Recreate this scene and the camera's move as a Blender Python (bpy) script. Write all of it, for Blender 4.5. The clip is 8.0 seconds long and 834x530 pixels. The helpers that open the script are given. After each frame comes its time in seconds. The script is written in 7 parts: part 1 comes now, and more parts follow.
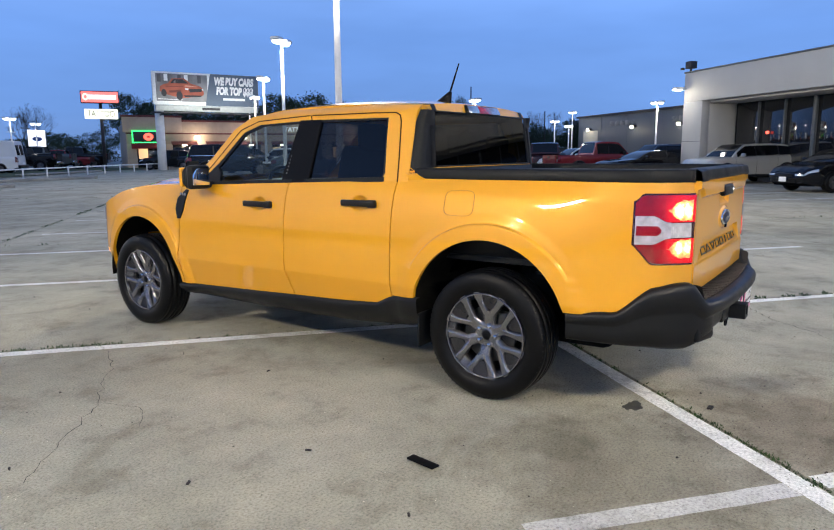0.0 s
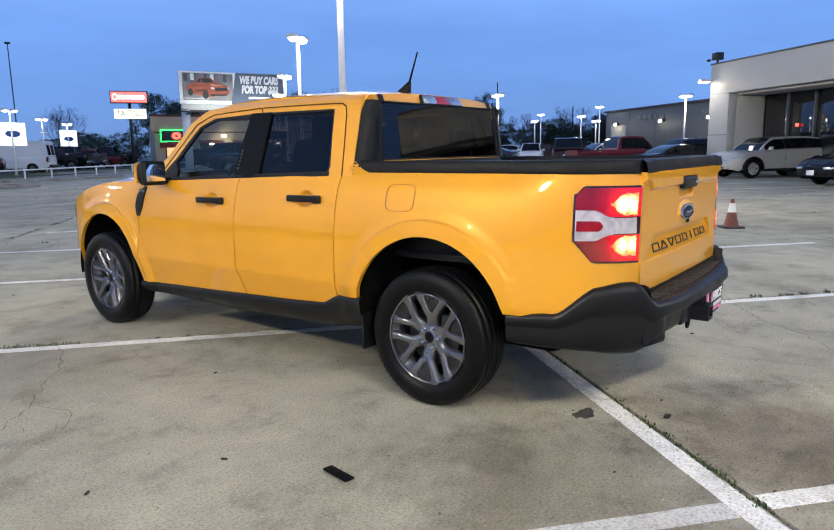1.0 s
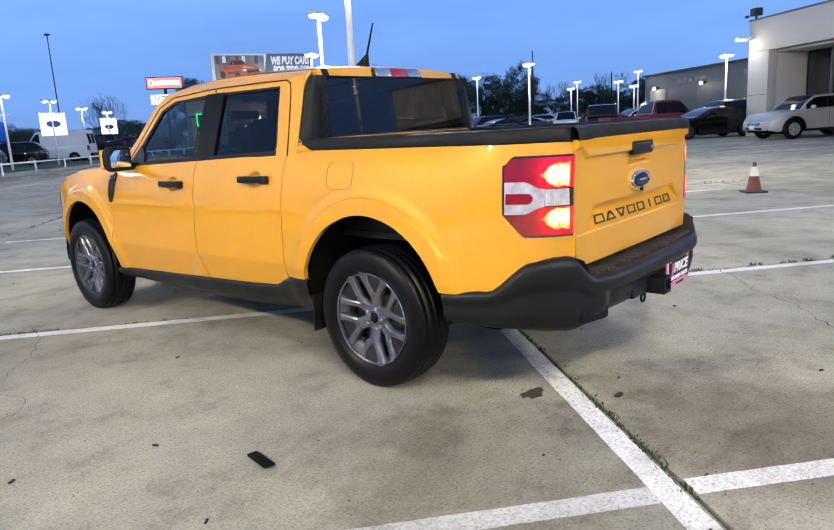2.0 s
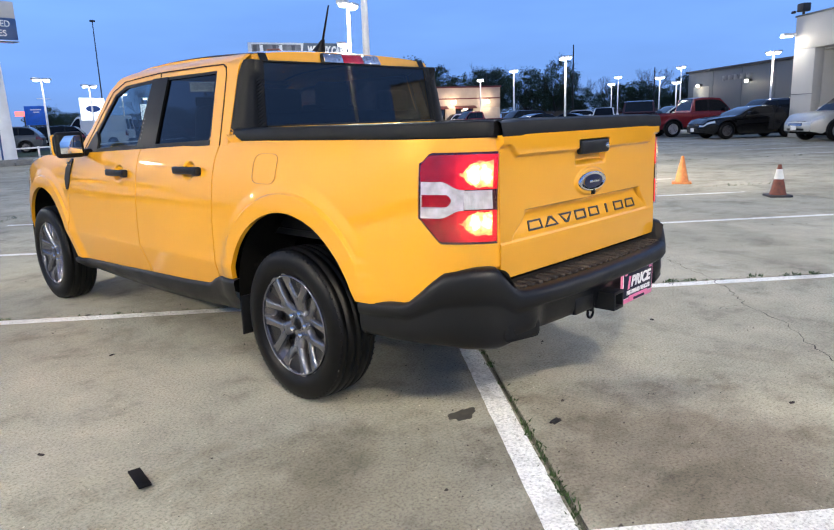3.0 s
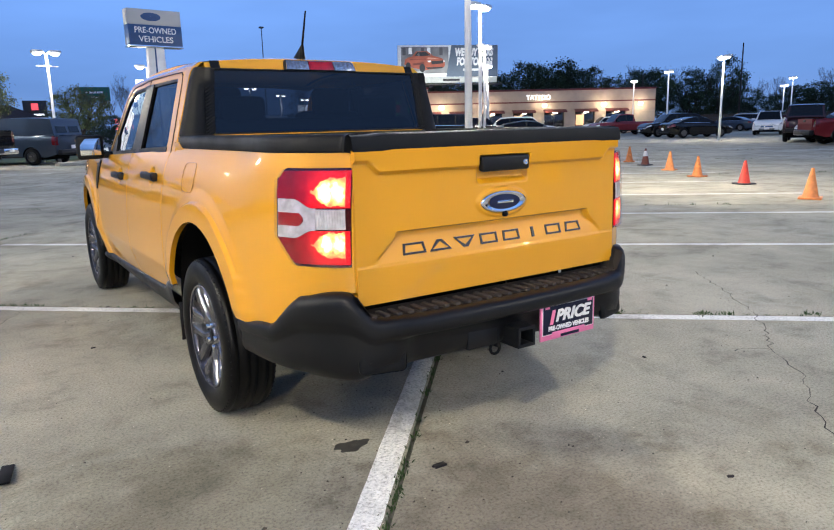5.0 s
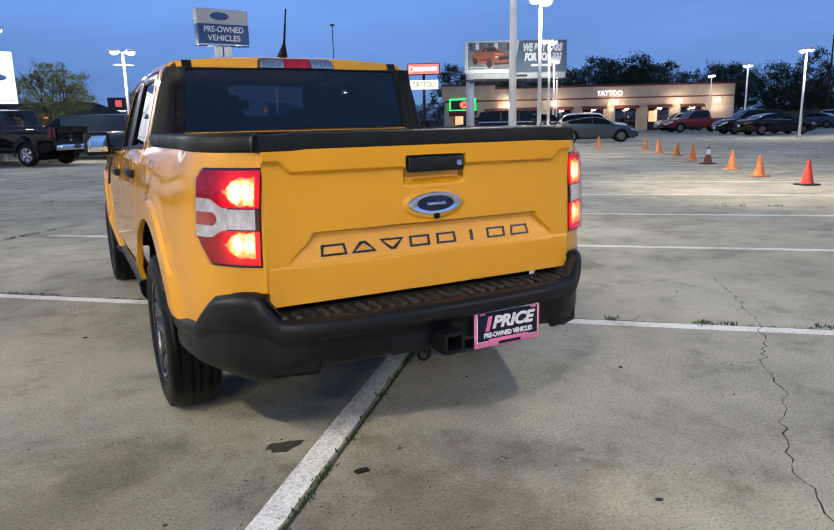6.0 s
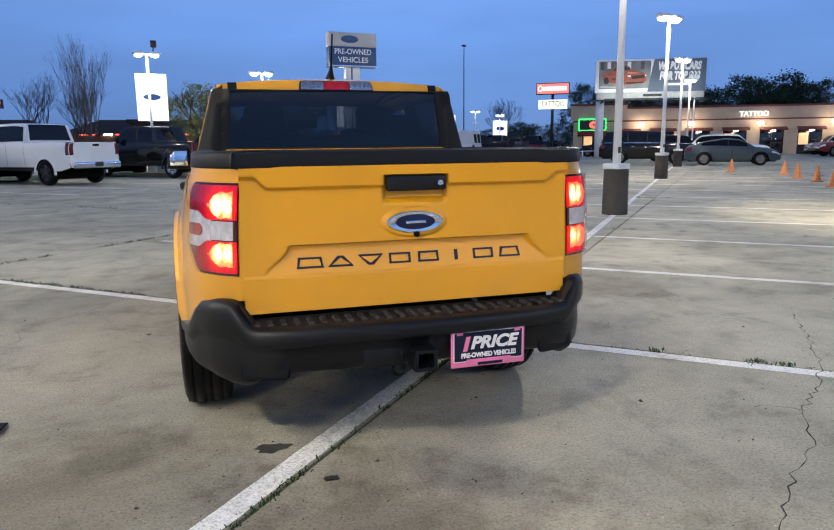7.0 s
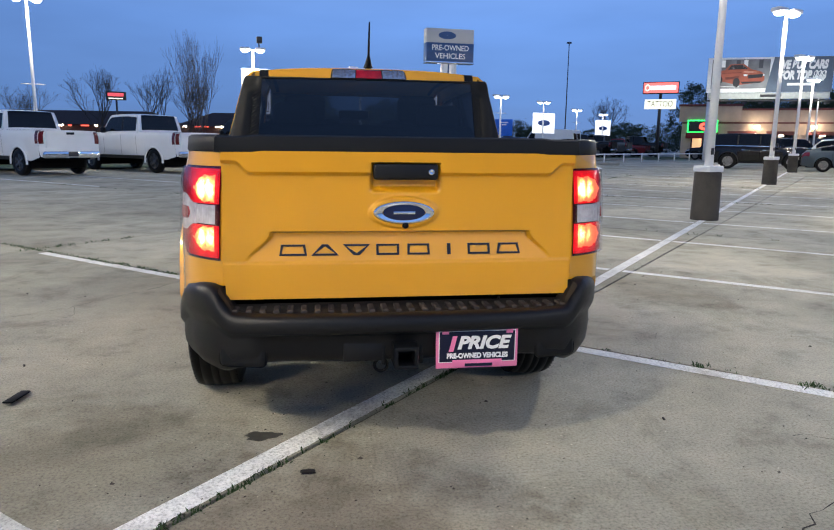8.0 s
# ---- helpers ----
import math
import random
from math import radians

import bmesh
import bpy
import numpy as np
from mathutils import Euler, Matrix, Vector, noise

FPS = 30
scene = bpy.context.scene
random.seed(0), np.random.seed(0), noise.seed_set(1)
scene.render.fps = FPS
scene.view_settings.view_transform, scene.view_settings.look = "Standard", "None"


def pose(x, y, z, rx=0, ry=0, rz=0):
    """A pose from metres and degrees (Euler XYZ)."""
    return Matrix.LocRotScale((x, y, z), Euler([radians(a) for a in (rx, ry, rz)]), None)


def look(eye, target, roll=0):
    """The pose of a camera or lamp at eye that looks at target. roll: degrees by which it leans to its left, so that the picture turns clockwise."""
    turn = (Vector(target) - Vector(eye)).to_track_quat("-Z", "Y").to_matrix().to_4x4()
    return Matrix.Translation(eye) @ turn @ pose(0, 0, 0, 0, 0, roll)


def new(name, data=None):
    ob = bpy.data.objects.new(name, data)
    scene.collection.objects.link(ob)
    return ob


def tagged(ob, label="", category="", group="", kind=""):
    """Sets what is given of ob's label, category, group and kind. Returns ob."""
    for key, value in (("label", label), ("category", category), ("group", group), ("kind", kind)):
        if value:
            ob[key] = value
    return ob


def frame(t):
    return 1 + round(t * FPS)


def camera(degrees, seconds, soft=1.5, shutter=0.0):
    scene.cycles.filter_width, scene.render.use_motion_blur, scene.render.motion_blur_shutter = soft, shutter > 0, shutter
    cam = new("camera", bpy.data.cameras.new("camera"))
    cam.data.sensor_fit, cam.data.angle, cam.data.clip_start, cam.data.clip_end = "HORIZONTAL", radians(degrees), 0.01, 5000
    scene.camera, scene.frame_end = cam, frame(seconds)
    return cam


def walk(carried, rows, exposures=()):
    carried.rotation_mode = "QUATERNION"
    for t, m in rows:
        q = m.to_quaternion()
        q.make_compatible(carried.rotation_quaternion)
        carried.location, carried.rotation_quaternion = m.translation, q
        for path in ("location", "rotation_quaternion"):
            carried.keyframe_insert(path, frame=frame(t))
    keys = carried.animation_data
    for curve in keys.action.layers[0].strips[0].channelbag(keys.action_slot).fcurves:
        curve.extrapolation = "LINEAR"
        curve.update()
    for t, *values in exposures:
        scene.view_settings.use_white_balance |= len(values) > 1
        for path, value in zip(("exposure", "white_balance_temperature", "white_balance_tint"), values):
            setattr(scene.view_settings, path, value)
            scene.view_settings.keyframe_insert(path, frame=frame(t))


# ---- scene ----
cam = camera(63.5, 8.0, soft=1.2)
PATH = [
    (0, (-4.001, -1.697, 1.337), (-2.373, -0.582, 1.008), -0.4),
    (0.5, (-3.831, -1.846, 1.321), (-2.223, -0.71, 0.971), -1.0),
    (1, (-3.574, -1.969, 1.307), (-1.998, -0.783, 0.97), -0.9),
    (1.2, (-3.497, -2.031, 1.302), (-1.93, -0.838, 0.953), -1.8),
    (2.3, (-3.022, -2.367, 1.273), (-1.575, -1.053, 0.852), -2.3),
    (2.5, (-2.896, -2.394, 1.262), (-1.464, -1.058, 0.855), -0.1),
    (3, (-2.636, -2.477, 1.262), (-1.225, -1.124, 0.841), -2.0),
    (3.5, (-2.398, -2.659, 1.268), (-1.112, -1.181, 0.862), -1.1),
    (4, (-2.173, -2.755, 1.261), (-0.96, -1.214, 0.871), -2.2),
    (4.5, (-1.938, -2.817, 1.275), (-0.745, -1.263, 0.87), -1.6),
    (5, (-1.71, -2.992, 1.273), (-0.629, -1.359, 0.868), -1.4),
    (5.2, (-1.616, -3.07, 1.276), (-0.591, -1.402, 0.867), -0.9),
    (6.3, (-1.068, -3.268, 1.267), (-0.267, -1.476, 0.882), -1.4),
    (6.5, (-0.964, -3.325, 1.254), (-0.27, -1.484, 0.894), -1.1),
    (7, (-0.725, -3.472, 1.269), (-0.156, -1.587, 0.917), -0.6),
    (7.5, (-0.501, -3.46, 1.251), (-0.069, -1.538, 0.904), 1.3),
    (8, (-0.303, -3.455, 1.233), (-0.011, -1.509, 0.874), 0.7),
]
walk(cam, [(t, look(eye, target, roll)) for t, eye, target, roll in PATH], [(0.0, 0.20), (1.0, 0.24), (2.5, 0.51), (3.5, 0.51), (4.0, 0.24), (4.5, 0.45), (5.0, 0.26), (6.5, 0.04), (8.0, 0.04)])

# ---- light: dusk sky, lot lamps further down stand on their poles ----
world = bpy.data.worlds.new("dusk_sky")
scene.world = world
world.use_nodes = True
wn, wl = world.node_tree.nodes, world.node_tree.links
wn.clear()
w_out, w_bg, w_ramp = wn.new("ShaderNodeOutputWorld"), wn.new("ShaderNodeBackground"), wn.new("ShaderNodeValToRGB")
w_tc, w_sep, w_noise, w_map = wn.new("ShaderNodeTexCoord"), wn.new("ShaderNodeSeparateXYZ"), wn.new("ShaderNodeTexNoise"), wn.new("ShaderNodeMapping")
w_mix = wn.new("ShaderNodeMix")
w_mix.data_type, w_mix.blend_type = "RGBA", "MULTIPLY"
wl.new(w_tc.outputs["Generated"], w_sep.inputs[0])
wl.new(w_sep.outputs["Z"], w_ramp.inputs[0])
SKY = [(0.0, (0.170, 0.300, 0.620)), (0.06, (0.165, 0.335, 0.760)), (0.16, (0.190, 0.395, 0.930)), (0.30, (0.270, 0.490, 1.050)), (0.42, (0.230, 0.420, 0.900)), (0.62, (0.130, 0.240, 0.540)), (1.0, (0.075, 0.145, 0.350))]
while len(w_ramp.color_ramp.elements) < len(SKY):
    w_ramp.color_ramp.elements.new(0.5)
for el, (p, c) in zip(w_ramp.color_ramp.elements, SKY):
    el.position, el.color = p, (*c, 1)
wl.new(w_tc.outputs["Generated"], w_map.inputs[0])
w_map.inputs["Scale"].default_value = (1.5, 1.5, 7.0)
wl.new(w_map.outputs[0], w_noise.inputs["Vector"])
w_noise.inputs["Scale"].default_value, w_noise.inputs["Detail"].default_value = 1.6, 4.0
w_cl = wn.new("ShaderNodeMapRange")
w_cl.inputs["From Min"].default_value, w_cl.inputs["From Max"].default_value = 0.3, 0.75
w_cl.inputs["To Min"].default_value, w_cl.inputs["To Max"].default_value = 0.86, 1.12
wl.new(w_noise.outputs["Fac"], w_cl.inputs["Value"])
w_mix.inputs[0].default_value = 1.0
wl.new(w_ramp.outputs[0], w_mix.inputs[6])
wl.new(w_cl.outputs[0], w_mix.inputs[7])
w_dim, w_west = wn.new("ShaderNodeMix"), wn.new("ShaderNodeMapRange")      # the sky is dimmer away from the last light
w_dim.data_type, w_dim.blend_type = "RGBA", "MULTIPLY"
w_dim.inputs[0].default_value = 1.0
wl.new(w_sep.outputs["X"], w_west.inputs["Value"])
w_west.inputs["From Min"].default_value, w_west.inputs["From Max"].default_value = -0.55, 0.25
w_west.inputs["To Min"].default_value, w_west.inputs["To Max"].default_value = 0.74, 1.0
wl.new(w_mix.outputs[2], w_dim.inputs[6])
wl.new(w_west.outputs[0], w_dim.inputs[7])
wl.new(w_dim.outputs[2], w_bg.inputs[0])
w_bg.inputs[1].default_value = 0.90
wl.new(w_bg.outputs[0], w_out.inputs[0])


# ---- materials ----
def nodes_of(name):
    m = bpy.data.materials.new(name)
    m.use_nodes = True
    n = m.node_tree.nodes
    return m, n, m.node_tree.links, n["Principled BSDF"]


def tex(n, l, kind, scale, vec=None, **kw):
    t = n.new(kind)
    t.inputs["Scale"].default_value = scale
    for k, v in kw.items():
        t.inputs[k].default_value = v
    if vec is not None:
        l.new(vec, t.inputs["Vector"])
    return t


def ramp(n, l, src, stops):
    r = n.new("ShaderNodeValToRGB")
    while len(r.color_ramp.elements) < len(stops):
        r.color_ramp.elements.new(0.5)
    for e, (p, c) in zip(r.color_ramp.elements, stops):
        e.position, e.color = p, (*c, 1) if len(c) == 3 else c
    l.new(src, r.inputs[0])
    return r


def bump(n, l, p, src, strength, dist):
    b = n.new("ShaderNodeBump")
    b.inputs["Strength"].default_value, b.inputs["Distance"].default_value = strength, dist
    l.new(src, b.inputs["Height"])
    l.new(b.outputs[0], p.inputs["Normal"])


def plain(name, col, rough=0.5, metal=0.0, coat=0.0, vary=0.12, scale=6.0, relief=0.0, grain=60.0, spec=0.5):
    """A surface with a little cloudy variation in colour and roughness, and fine relief."""
    m, n, l, p = nodes_of(name)
    tc = n.new("ShaderNodeTexCoord").outputs["Object"]
    a = tex(n, l, "ShaderNodeTexNoise", scale, tc, Detail=5.0)
    lo, hi = [c * (1 - vary) for c in col], [min(1, c * (1 + vary)) for c in col]
    l.new(ramp(n, l, a.outputs["Fac"], [(0.3, lo), (0.7, hi)]).outputs[0], p.inputs["Base Color"])
    rr = ramp(n, l, a.outputs["Fac"], [(0.3, (rough * 0.85,) * 3), (0.7, (min(1, rough * 1.15),) * 3)])
    l.new(rr.outputs[0], p.inputs["Roughness"])
    p.inputs["Metallic"].default_value = metal
    p.inputs["Specular IOR Level"].default_value = spec
    p.inputs["Coat Weight"].default_value, p.inputs["Coat Roughness"].default_value = coat, 0.03
    if relief:
        bump(n, l, p, tex(n, l, "ShaderNodeTexNoise", grain, tc, Detail=3.0).outputs["Fac"], relief, 0.004)
    return m


def glow(name, col, strength, mix=None):
    m, n, l, p = nodes_of(name)
    p.inputs["Base Color"].default_value = (*[min(1, c) for c in col], 1)
    p.inputs["Emission Color"].default_value = (*col, 1)
    p.inputs["Emission Strength"].default_value = strength
    return m


def pane(name, tint, gloss_rough=0.02, body=0.0):
    """Thin tinted glass: lets tinted light through and mirrors by Fresnel."""
    m, n, l, p = nodes_of(name)
    n.remove(p)
    out = n["Material Output"]
    tr, gl, mx, lw = n.new("ShaderNodeBsdfTransparent"), n.new("ShaderNodeBsdfGlossy"), n.new("ShaderNodeMixShader"), n.new("ShaderNodeLayerWeight")
    tr.inputs[0].default_value = (*tint, 1)
    gl.inputs["Roughness"].default_value = gloss_rough
    lw.inputs["Blend"].default_value = 0.5
    pw, ma = n.new("ShaderNodeMath"), n.new("ShaderNodeMath")
    pw.operation, ma.operation = "POWER", "MULTIPLY_ADD"
    pw.inputs[1].default_value, ma.inputs[1].default_value, ma.inputs[2].default_value = 5.0, 0.85, 0.048
    l.new(lw.outputs["Facing"], pw.inputs[0])
    l.new(pw.outputs[0], ma.inputs[0])
    l.new(ma.outputs[0], mx.inputs[0])
    l.new(tr.outputs[0], mx.inputs[1])
    l.new(gl.outputs[0], mx.inputs[2])
    l.new(mx.outputs[0], out.inputs[0])
    return m


def paint(name, col, rough=0.3, flake=0.0, coat=1.0, spec=0.5):
    m, n, l, p = nodes_of(name)
    tc = n.new("ShaderNodeTexCoord").outputs["Object"]
    a = tex(n, l, "ShaderNodeTexNoise", 1.3, tc, Detail=3.0)
    l.new(ramp(n, l, a.outputs["Fac"], [(0.3, [c * 0.96 for c in col]), (0.7, [min(1, c * 1.03) for c in col])]).outputs[0], p.inputs["Base Color"])
    p.inputs["Roughness"].default_value = rough
    p.inputs["Specular IOR Level"].default_value = spec
    p.inputs["Metallic"].default_value = flake
    p.inputs["Coat Weight"].default_value, p.inputs["Coat Roughness"].default_value, p.inputs["Coat IOR"].default_value = coat, 0.02, 1.65
    return m


def concrete(name, lo, hi, slab=False):
    m, n, l, p = nodes_of(name)
    ge = n.new("ShaderNodeNewGeometry").outputs["Position"]
    big = tex(n, l, "ShaderNodeTexNoise", 0.55, ge, Detail=6.0, Roughness=0.55)
    mid = tex(n, l, "ShaderNodeTexNoise", 2.6, ge, Detail=8.0, Roughness=0.7)
    fine = tex(n, l, "ShaderNodeTexNoise", 85.0, ge, Detail=4.0, Roughness=0.7)
    pit = tex(n, l, "ShaderNodeTexVoronoi", 60.0, ge)
    c = ramp(n, l, big.outputs["Fac"], [(0.36, lo), (0.64, hi)])
    def mult(src, fac_src, stops, amount=1.0):
        mx = n.new("ShaderNodeMix")
        mx.data_type, mx.blend_type = "RGBA", "MULTIPLY"
        mx.inputs[0].default_value = amount
        l.new(src, mx.inputs[6])
        l.new(ramp(n, l, fac_src, stops).outputs[0], mx.inputs[7])
        return mx.outputs[2]
    def half(src):
        h = n.new("ShaderNodeMath")
        h.operation = "MULTIPLY"
        h.inputs[1].default_value = 0.5
        l.new(src, h.inputs[0])
        return h.outputs[0]
    o = mult(c.outputs[0], mid.outputs["Fac"], [(0.28, (0.52, 0.51, 0.48)), (0.46, (0.94, 0.94, 0.93)), (0.75, (1.20, 1.19, 1.16))])
    wear = tex(n, l, "ShaderNodeTexNoise", 1.1, ge, Detail=9.0, Roughness=0.72, Distortion=0.8)
    o = mult(o, wear.outputs["Fac"], [(0.36, (0.80, 0.79, 0.76)), (0.47, (1, 1, 1)), (0.60, (1.03, 1.03, 1.02)), (0.70, (0.92, 0.92, 0.90))])
    o = mult(o, fine.outputs["Fac"], [(0.3, (0.52, 0.51, 0.48)), (0.48, (1, 1, 1)), (0.70, (1.26, 1.25, 1.22))])
    o = mult(o, pit.outputs["Distance"], [(0.05, (0.55, 0.53, 0.5)), (0.2, (1, 1, 1))], 0.35)
    fleck = tex(n, l, "ShaderNodeTexVoronoi", 16.0, ge)
    o = mult(o, fleck.outputs["Distance"], [(0.0, (2.2, 2.2, 2.2)), (0.035, (1.9, 1.9, 1.9)), (0.06, (1, 1, 1))])
    if slab:
        # worn patches where the coarse aggregate shows
        for cx, cy, rad, tint in ((-0.30, -1.60, 0.85, (0.66, 0.61, 0.58)), (-1.25, -0.95, 0.75, (0.74, 0.72, 0.69)), (2.6, 2.0, 0.9, (0.8, 0.78, 0.75))):
            sub, ln_, add = n.new("ShaderNodeVectorMath"), n.new("ShaderNodeVectorMath"), n.new("ShaderNodeMath")
            sub.operation, ln_.operation, add.operation = "SUBTRACT", "LENGTH", "MULTIPLY_ADD"
            sub.inputs[1].default_value = (cx, cy, 0)
            l.new(ge, sub.inputs[0])
            l.new(sub.outputs[0], ln_.inputs[0])
            l.new(mid.outputs["Fac"], add.inputs[0])
            add.inputs[1].default_value = 0.9
            l.new(ln_.outputs["Value"], add.inputs[2])
            o = mult(o, half(add.outputs[0]), [(0.0, tint), ((rad * 0.45 + 0.45) / 2, tint), ((rad + 0.45) / 2, (1, 1, 1))])
        oi = n.new("ShaderNodeObjectInfo")
        o = mult(o, oi.outputs["Random"], [(0.0, (0.86, 0.86, 0.85)), (1.0, (1.08, 1.07, 1.05))])
    l.new(o, p.inputs["Base Color"])
    p.inputs["Roughness"].default_value = 0.86
    p.inputs["Specular IOR Level"].default_value = 0.3
    ad = n.new("ShaderNodeMath")
    ad.operation = "ADD"
    l.new(fine.outputs["Fac"], ad.inputs[0])
    l.new(mid.outputs["Fac"], ad.inputs[1])
    bump(n, l, p, ad.outputs[0], 0.26, 0.003)
    return m


YELLOW = paint("bright_yellow_paint", (0.80, 0.368, 0.011), 0.42, 0.12, coat=1.0, spec=0.2)
BLACK_PLASTIC = plain("black_plastic", (0.0050, 0.0055, 0.0070), 0.44, vary=0.15, relief=0.12, grain=350, spec=0.34)
BLACK_TRIM = plain("satin_black_trim", (0.0060, 0.0066, 0.0082), 0.52, relief=0.05, grain=300, spec=0.24)
GLOSS_BLACK = plain("gloss_black", (0.006, 0.006, 0.007), 0.34, spec=0.08)
DARK_VOID = plain("dark_underbody", (0.005, 0.005, 0.005), 0.85, spec=0.05)
RUBBER = plain("tyre_rubber", (0.0026, 0.0026, 0.0031), 0.42, relief=0.1, grain=120, spec=0.20)
ALLOY = plain("dark_silver_alloy", (0.22, 0.22, 0.24), 0.24, metal=0.9, vary=0.06)
STEEL_DISC = plain("brake_steel", (0.07, 0.068, 0.066), 0.4, metal=0.9)
# same alloy as the spokes, painted darker for the shade in the recesses
POCKET = plain("spoke_pocket_shade", (0.06, 0.06, 0.068), 0.28, metal=0.85)
CHROME = plain("chrome", (0.85, 0.85, 0.87), 0.06, metal=1.0, vary=0.02)
MIRROR = plain("mirror_silver", (0.82, 0.84, 0.86), 0.02, metal=1.0, vary=0.0)
FRONT_GLASS = pane("side_glass", (0.55, 0.62, 0.63))
PRIVACY_GLASS = pane("privacy_glass", (0.085, 0.09, 0.11))
CLEAR_LENS = pane("clear_lens", (0.92, 0.93, 0.95), 0.05)
SEAT_CLOTH = plain("seat_cloth", (0.03, 0.031, 0.035), 0.8, relief=0.2, grain=200, spec=0.2)
DASH = plain("dashboard_grey", (0.05, 0.055, 0.06), 0.6, relief=0.1, grain=200)
RED_LENS = plain("red_lens", (0.34, 0.004, 0.010), 0.12, coat=0.8, vary=0.25, scale=25)


def bulb_distance(n, l):
    """Distance from the two bulbs of each lit chamber of the tail lamps, in the truck's own coordinates."""
    def op(kind, a, b=None):
        m = n.new("ShaderNodeMath")
        m.operation = kind
        for k, v in enumerate((a, b)):
            if isinstance(v, (int, float)):
                m.inputs[k].default_value = v
            elif v is not None:
                l.new(v, m.inputs[k])
        return m.outputs[0]
    sep, grain_ = n.new("ShaderNodeSeparateXYZ"), n.new("ShaderNodeTexNoise")
    tc = n.new("ShaderNodeTexCoord").outputs["Object"]
    l.new(tc, sep.inputs[0])
    l.new(tc, grain_.inputs["Vector"])
    grain_.inputs["Scale"].default_value, grain_.inputs["Detail"].default_value = 60.0, 3.0
    ax = op("ABSOLUTE", op("SUBTRACT", sep.outputs["X"], 0.014))
    az = op("ABSOLUTE", op("SUBTRACT", op("ABSOLUTE", op("SUBTRACT", sep.outputs["Z"], 0.971)), 0.088))
    ds = []
    for cx, cy in ((0.690, -0.957), (0.722, -0.930)):
        dx, dy = op("SUBTRACT", ax, cx), op("SUBTRACT", sep.outputs["Y"], cy)
        sq = op("ADD", op("ADD", op("MULTIPLY", dx, dx), op("MULTIPLY", dy, dy)), op("MULTIPLY", op("MULTIPLY", az, az), 0.55))
        ds.append(op("SQRT", sq))
    return op("ADD", op("MINIMUM", *ds), op("MULTIPLY", op("SUBTRACT", grain_.outputs["Fac"], 0.5), 0.030))


LIT_RED_LENS = plain("lit_red_lens", (0.22, 0.003, 0.007), 0.10, coat=0.35, vary=0.45, scale=25, spec=0.3)
ln, ll = LIT_RED_LENS.node_tree.nodes, LIT_RED_LENS.node_tree.links
ll.new(ramp(ln, ll, bulb_distance(ln, ll), [(0.015, (1.6, 0.05, 0.035)), (0.045, (0.85, 0.010, 0.018)), (0.080, (0.28, 0.002, 0.010)), (0.13, (0.05, 0.0, 0.003))]).outputs[0], ln["Principled BSDF"].inputs["Emission Color"])
ln["Principled BSDF"].inputs["Emission Strength"].default_value = 1.0
HEAD_CLEAR = plain("clear_reflector_lens", (0.42, 0.43, 0.47), 0.14, metal=0.85, coat=0.9, vary=0.5, scale=70, relief=0.5, grain=110)
RED_DARK = plain("dark_red_lens", (0.06, 0.002, 0.004), 0.12, coat=0.8, vary=0.2, scale=25)
WHITE_LENS = plain("pearl_white_lens", (0.52, 0.50, 0.56), 0.18, coat=0.5, vary=0.28, scale=30, relief=0.35, grain=90)
REVERSE_LENS = plain("fluted_clear_lens", (0.80, 0.78, 0.80), 0.15, metal=0.25, coat=0.9, vary=0.18, scale=40)
BRAKE_RED = glow("lit_brake_reflector", (1.0, 0.40, 0.12), 1.0)
gn, gl = BRAKE_RED.node_tree.nodes, BRAKE_RED.node_tree.links
gl.new(ramp(gn, gl, bulb_distance(gn, gl), [(0.006, (8.0, 7.0, 5.2)), (0.018, (4.4, 3.0, 1.5)), (0.028, (2.2, 0.75, 0.20)), (0.038, (1.2, 0.06, 0.040)), (0.055, (0.7, 0.012, 0.020))]).outputs[0], gn["Principled BSDF"].inputs["Emission Color"])
AMBER = glow("amber_marker", (1.0, 0.35, 0.03), 1.2)
BLUE_ENAMEL = plain("blue_enamel", (0.004, 0.008, 0.045), 0.3, coat=0.2)
LETTER_BLACK = plain("letter_black", (0.012, 0.012, 0.014), 0.35)
PANEL_GAP = plain("panel_gap", (0.045, 0.018, 0.003), 0.7, spec=0.1)
PINK = plain("pink_plastic", (0.80, 0.20, 0.40), 0.4)
NAVY = plain("navy_print", (0.007, 0.009, 0.028), 0.45, spec=0.25)
WHITE_PRINT = plain("white_print", (0.85, 0.85, 0.85), 0.5, vary=0.03)
GREY_PRINT = plain("grey_print", (0.09, 0.09, 0.095), 0.5, vary=0.03)
DIRTY_STEP = plain("dirty_step_tread", (0.016, 0.0135, 0.012), 0.7, vary=0.4, scale=14, relief=0.2)
RIB_DUST = plain("dusty_rib", (0.042, 0.033, 0.028), 0.75, vary=0.4, scale=18, relief=0.2)
CONCRETE = concrete("slab_concrete", (0.35, 0.335, 0.275), (0.49, 0.470, 0.390), slab=True)
GROUND_MAT = concrete("joint_dirt", (0.07, 0.065, 0.05), (0.15, 0.14, 0.11))
FAR_GROUND = concrete("far_pavement", (0.30, 0.29, 0.27), (0.40, 0.39, 0.36))


# ---- small mesh kit ----
def mesh_object(name, bm, mat, parent=None, label="", smooth=True, angle=40):
    me = bpy.data.meshes.new(name)
    if smooth:
        for f in bm.faces:
            f.smooth = True
        lim = math.radians(angle)
        for e in bm.edges:
            if len(e.link_faces) == 2 and e.calc_face_angle(0) > lim:
                e.smooth = False
    bm.to_mesh(me)
    bm.free()
    for m in mat if isinstance(mat, (list, tuple)) else [mat]:
        me.materials.append(m)
    ob = new(name, me)
    ob.parent = parent
    if label:
        ob["label"] = label
    return ob


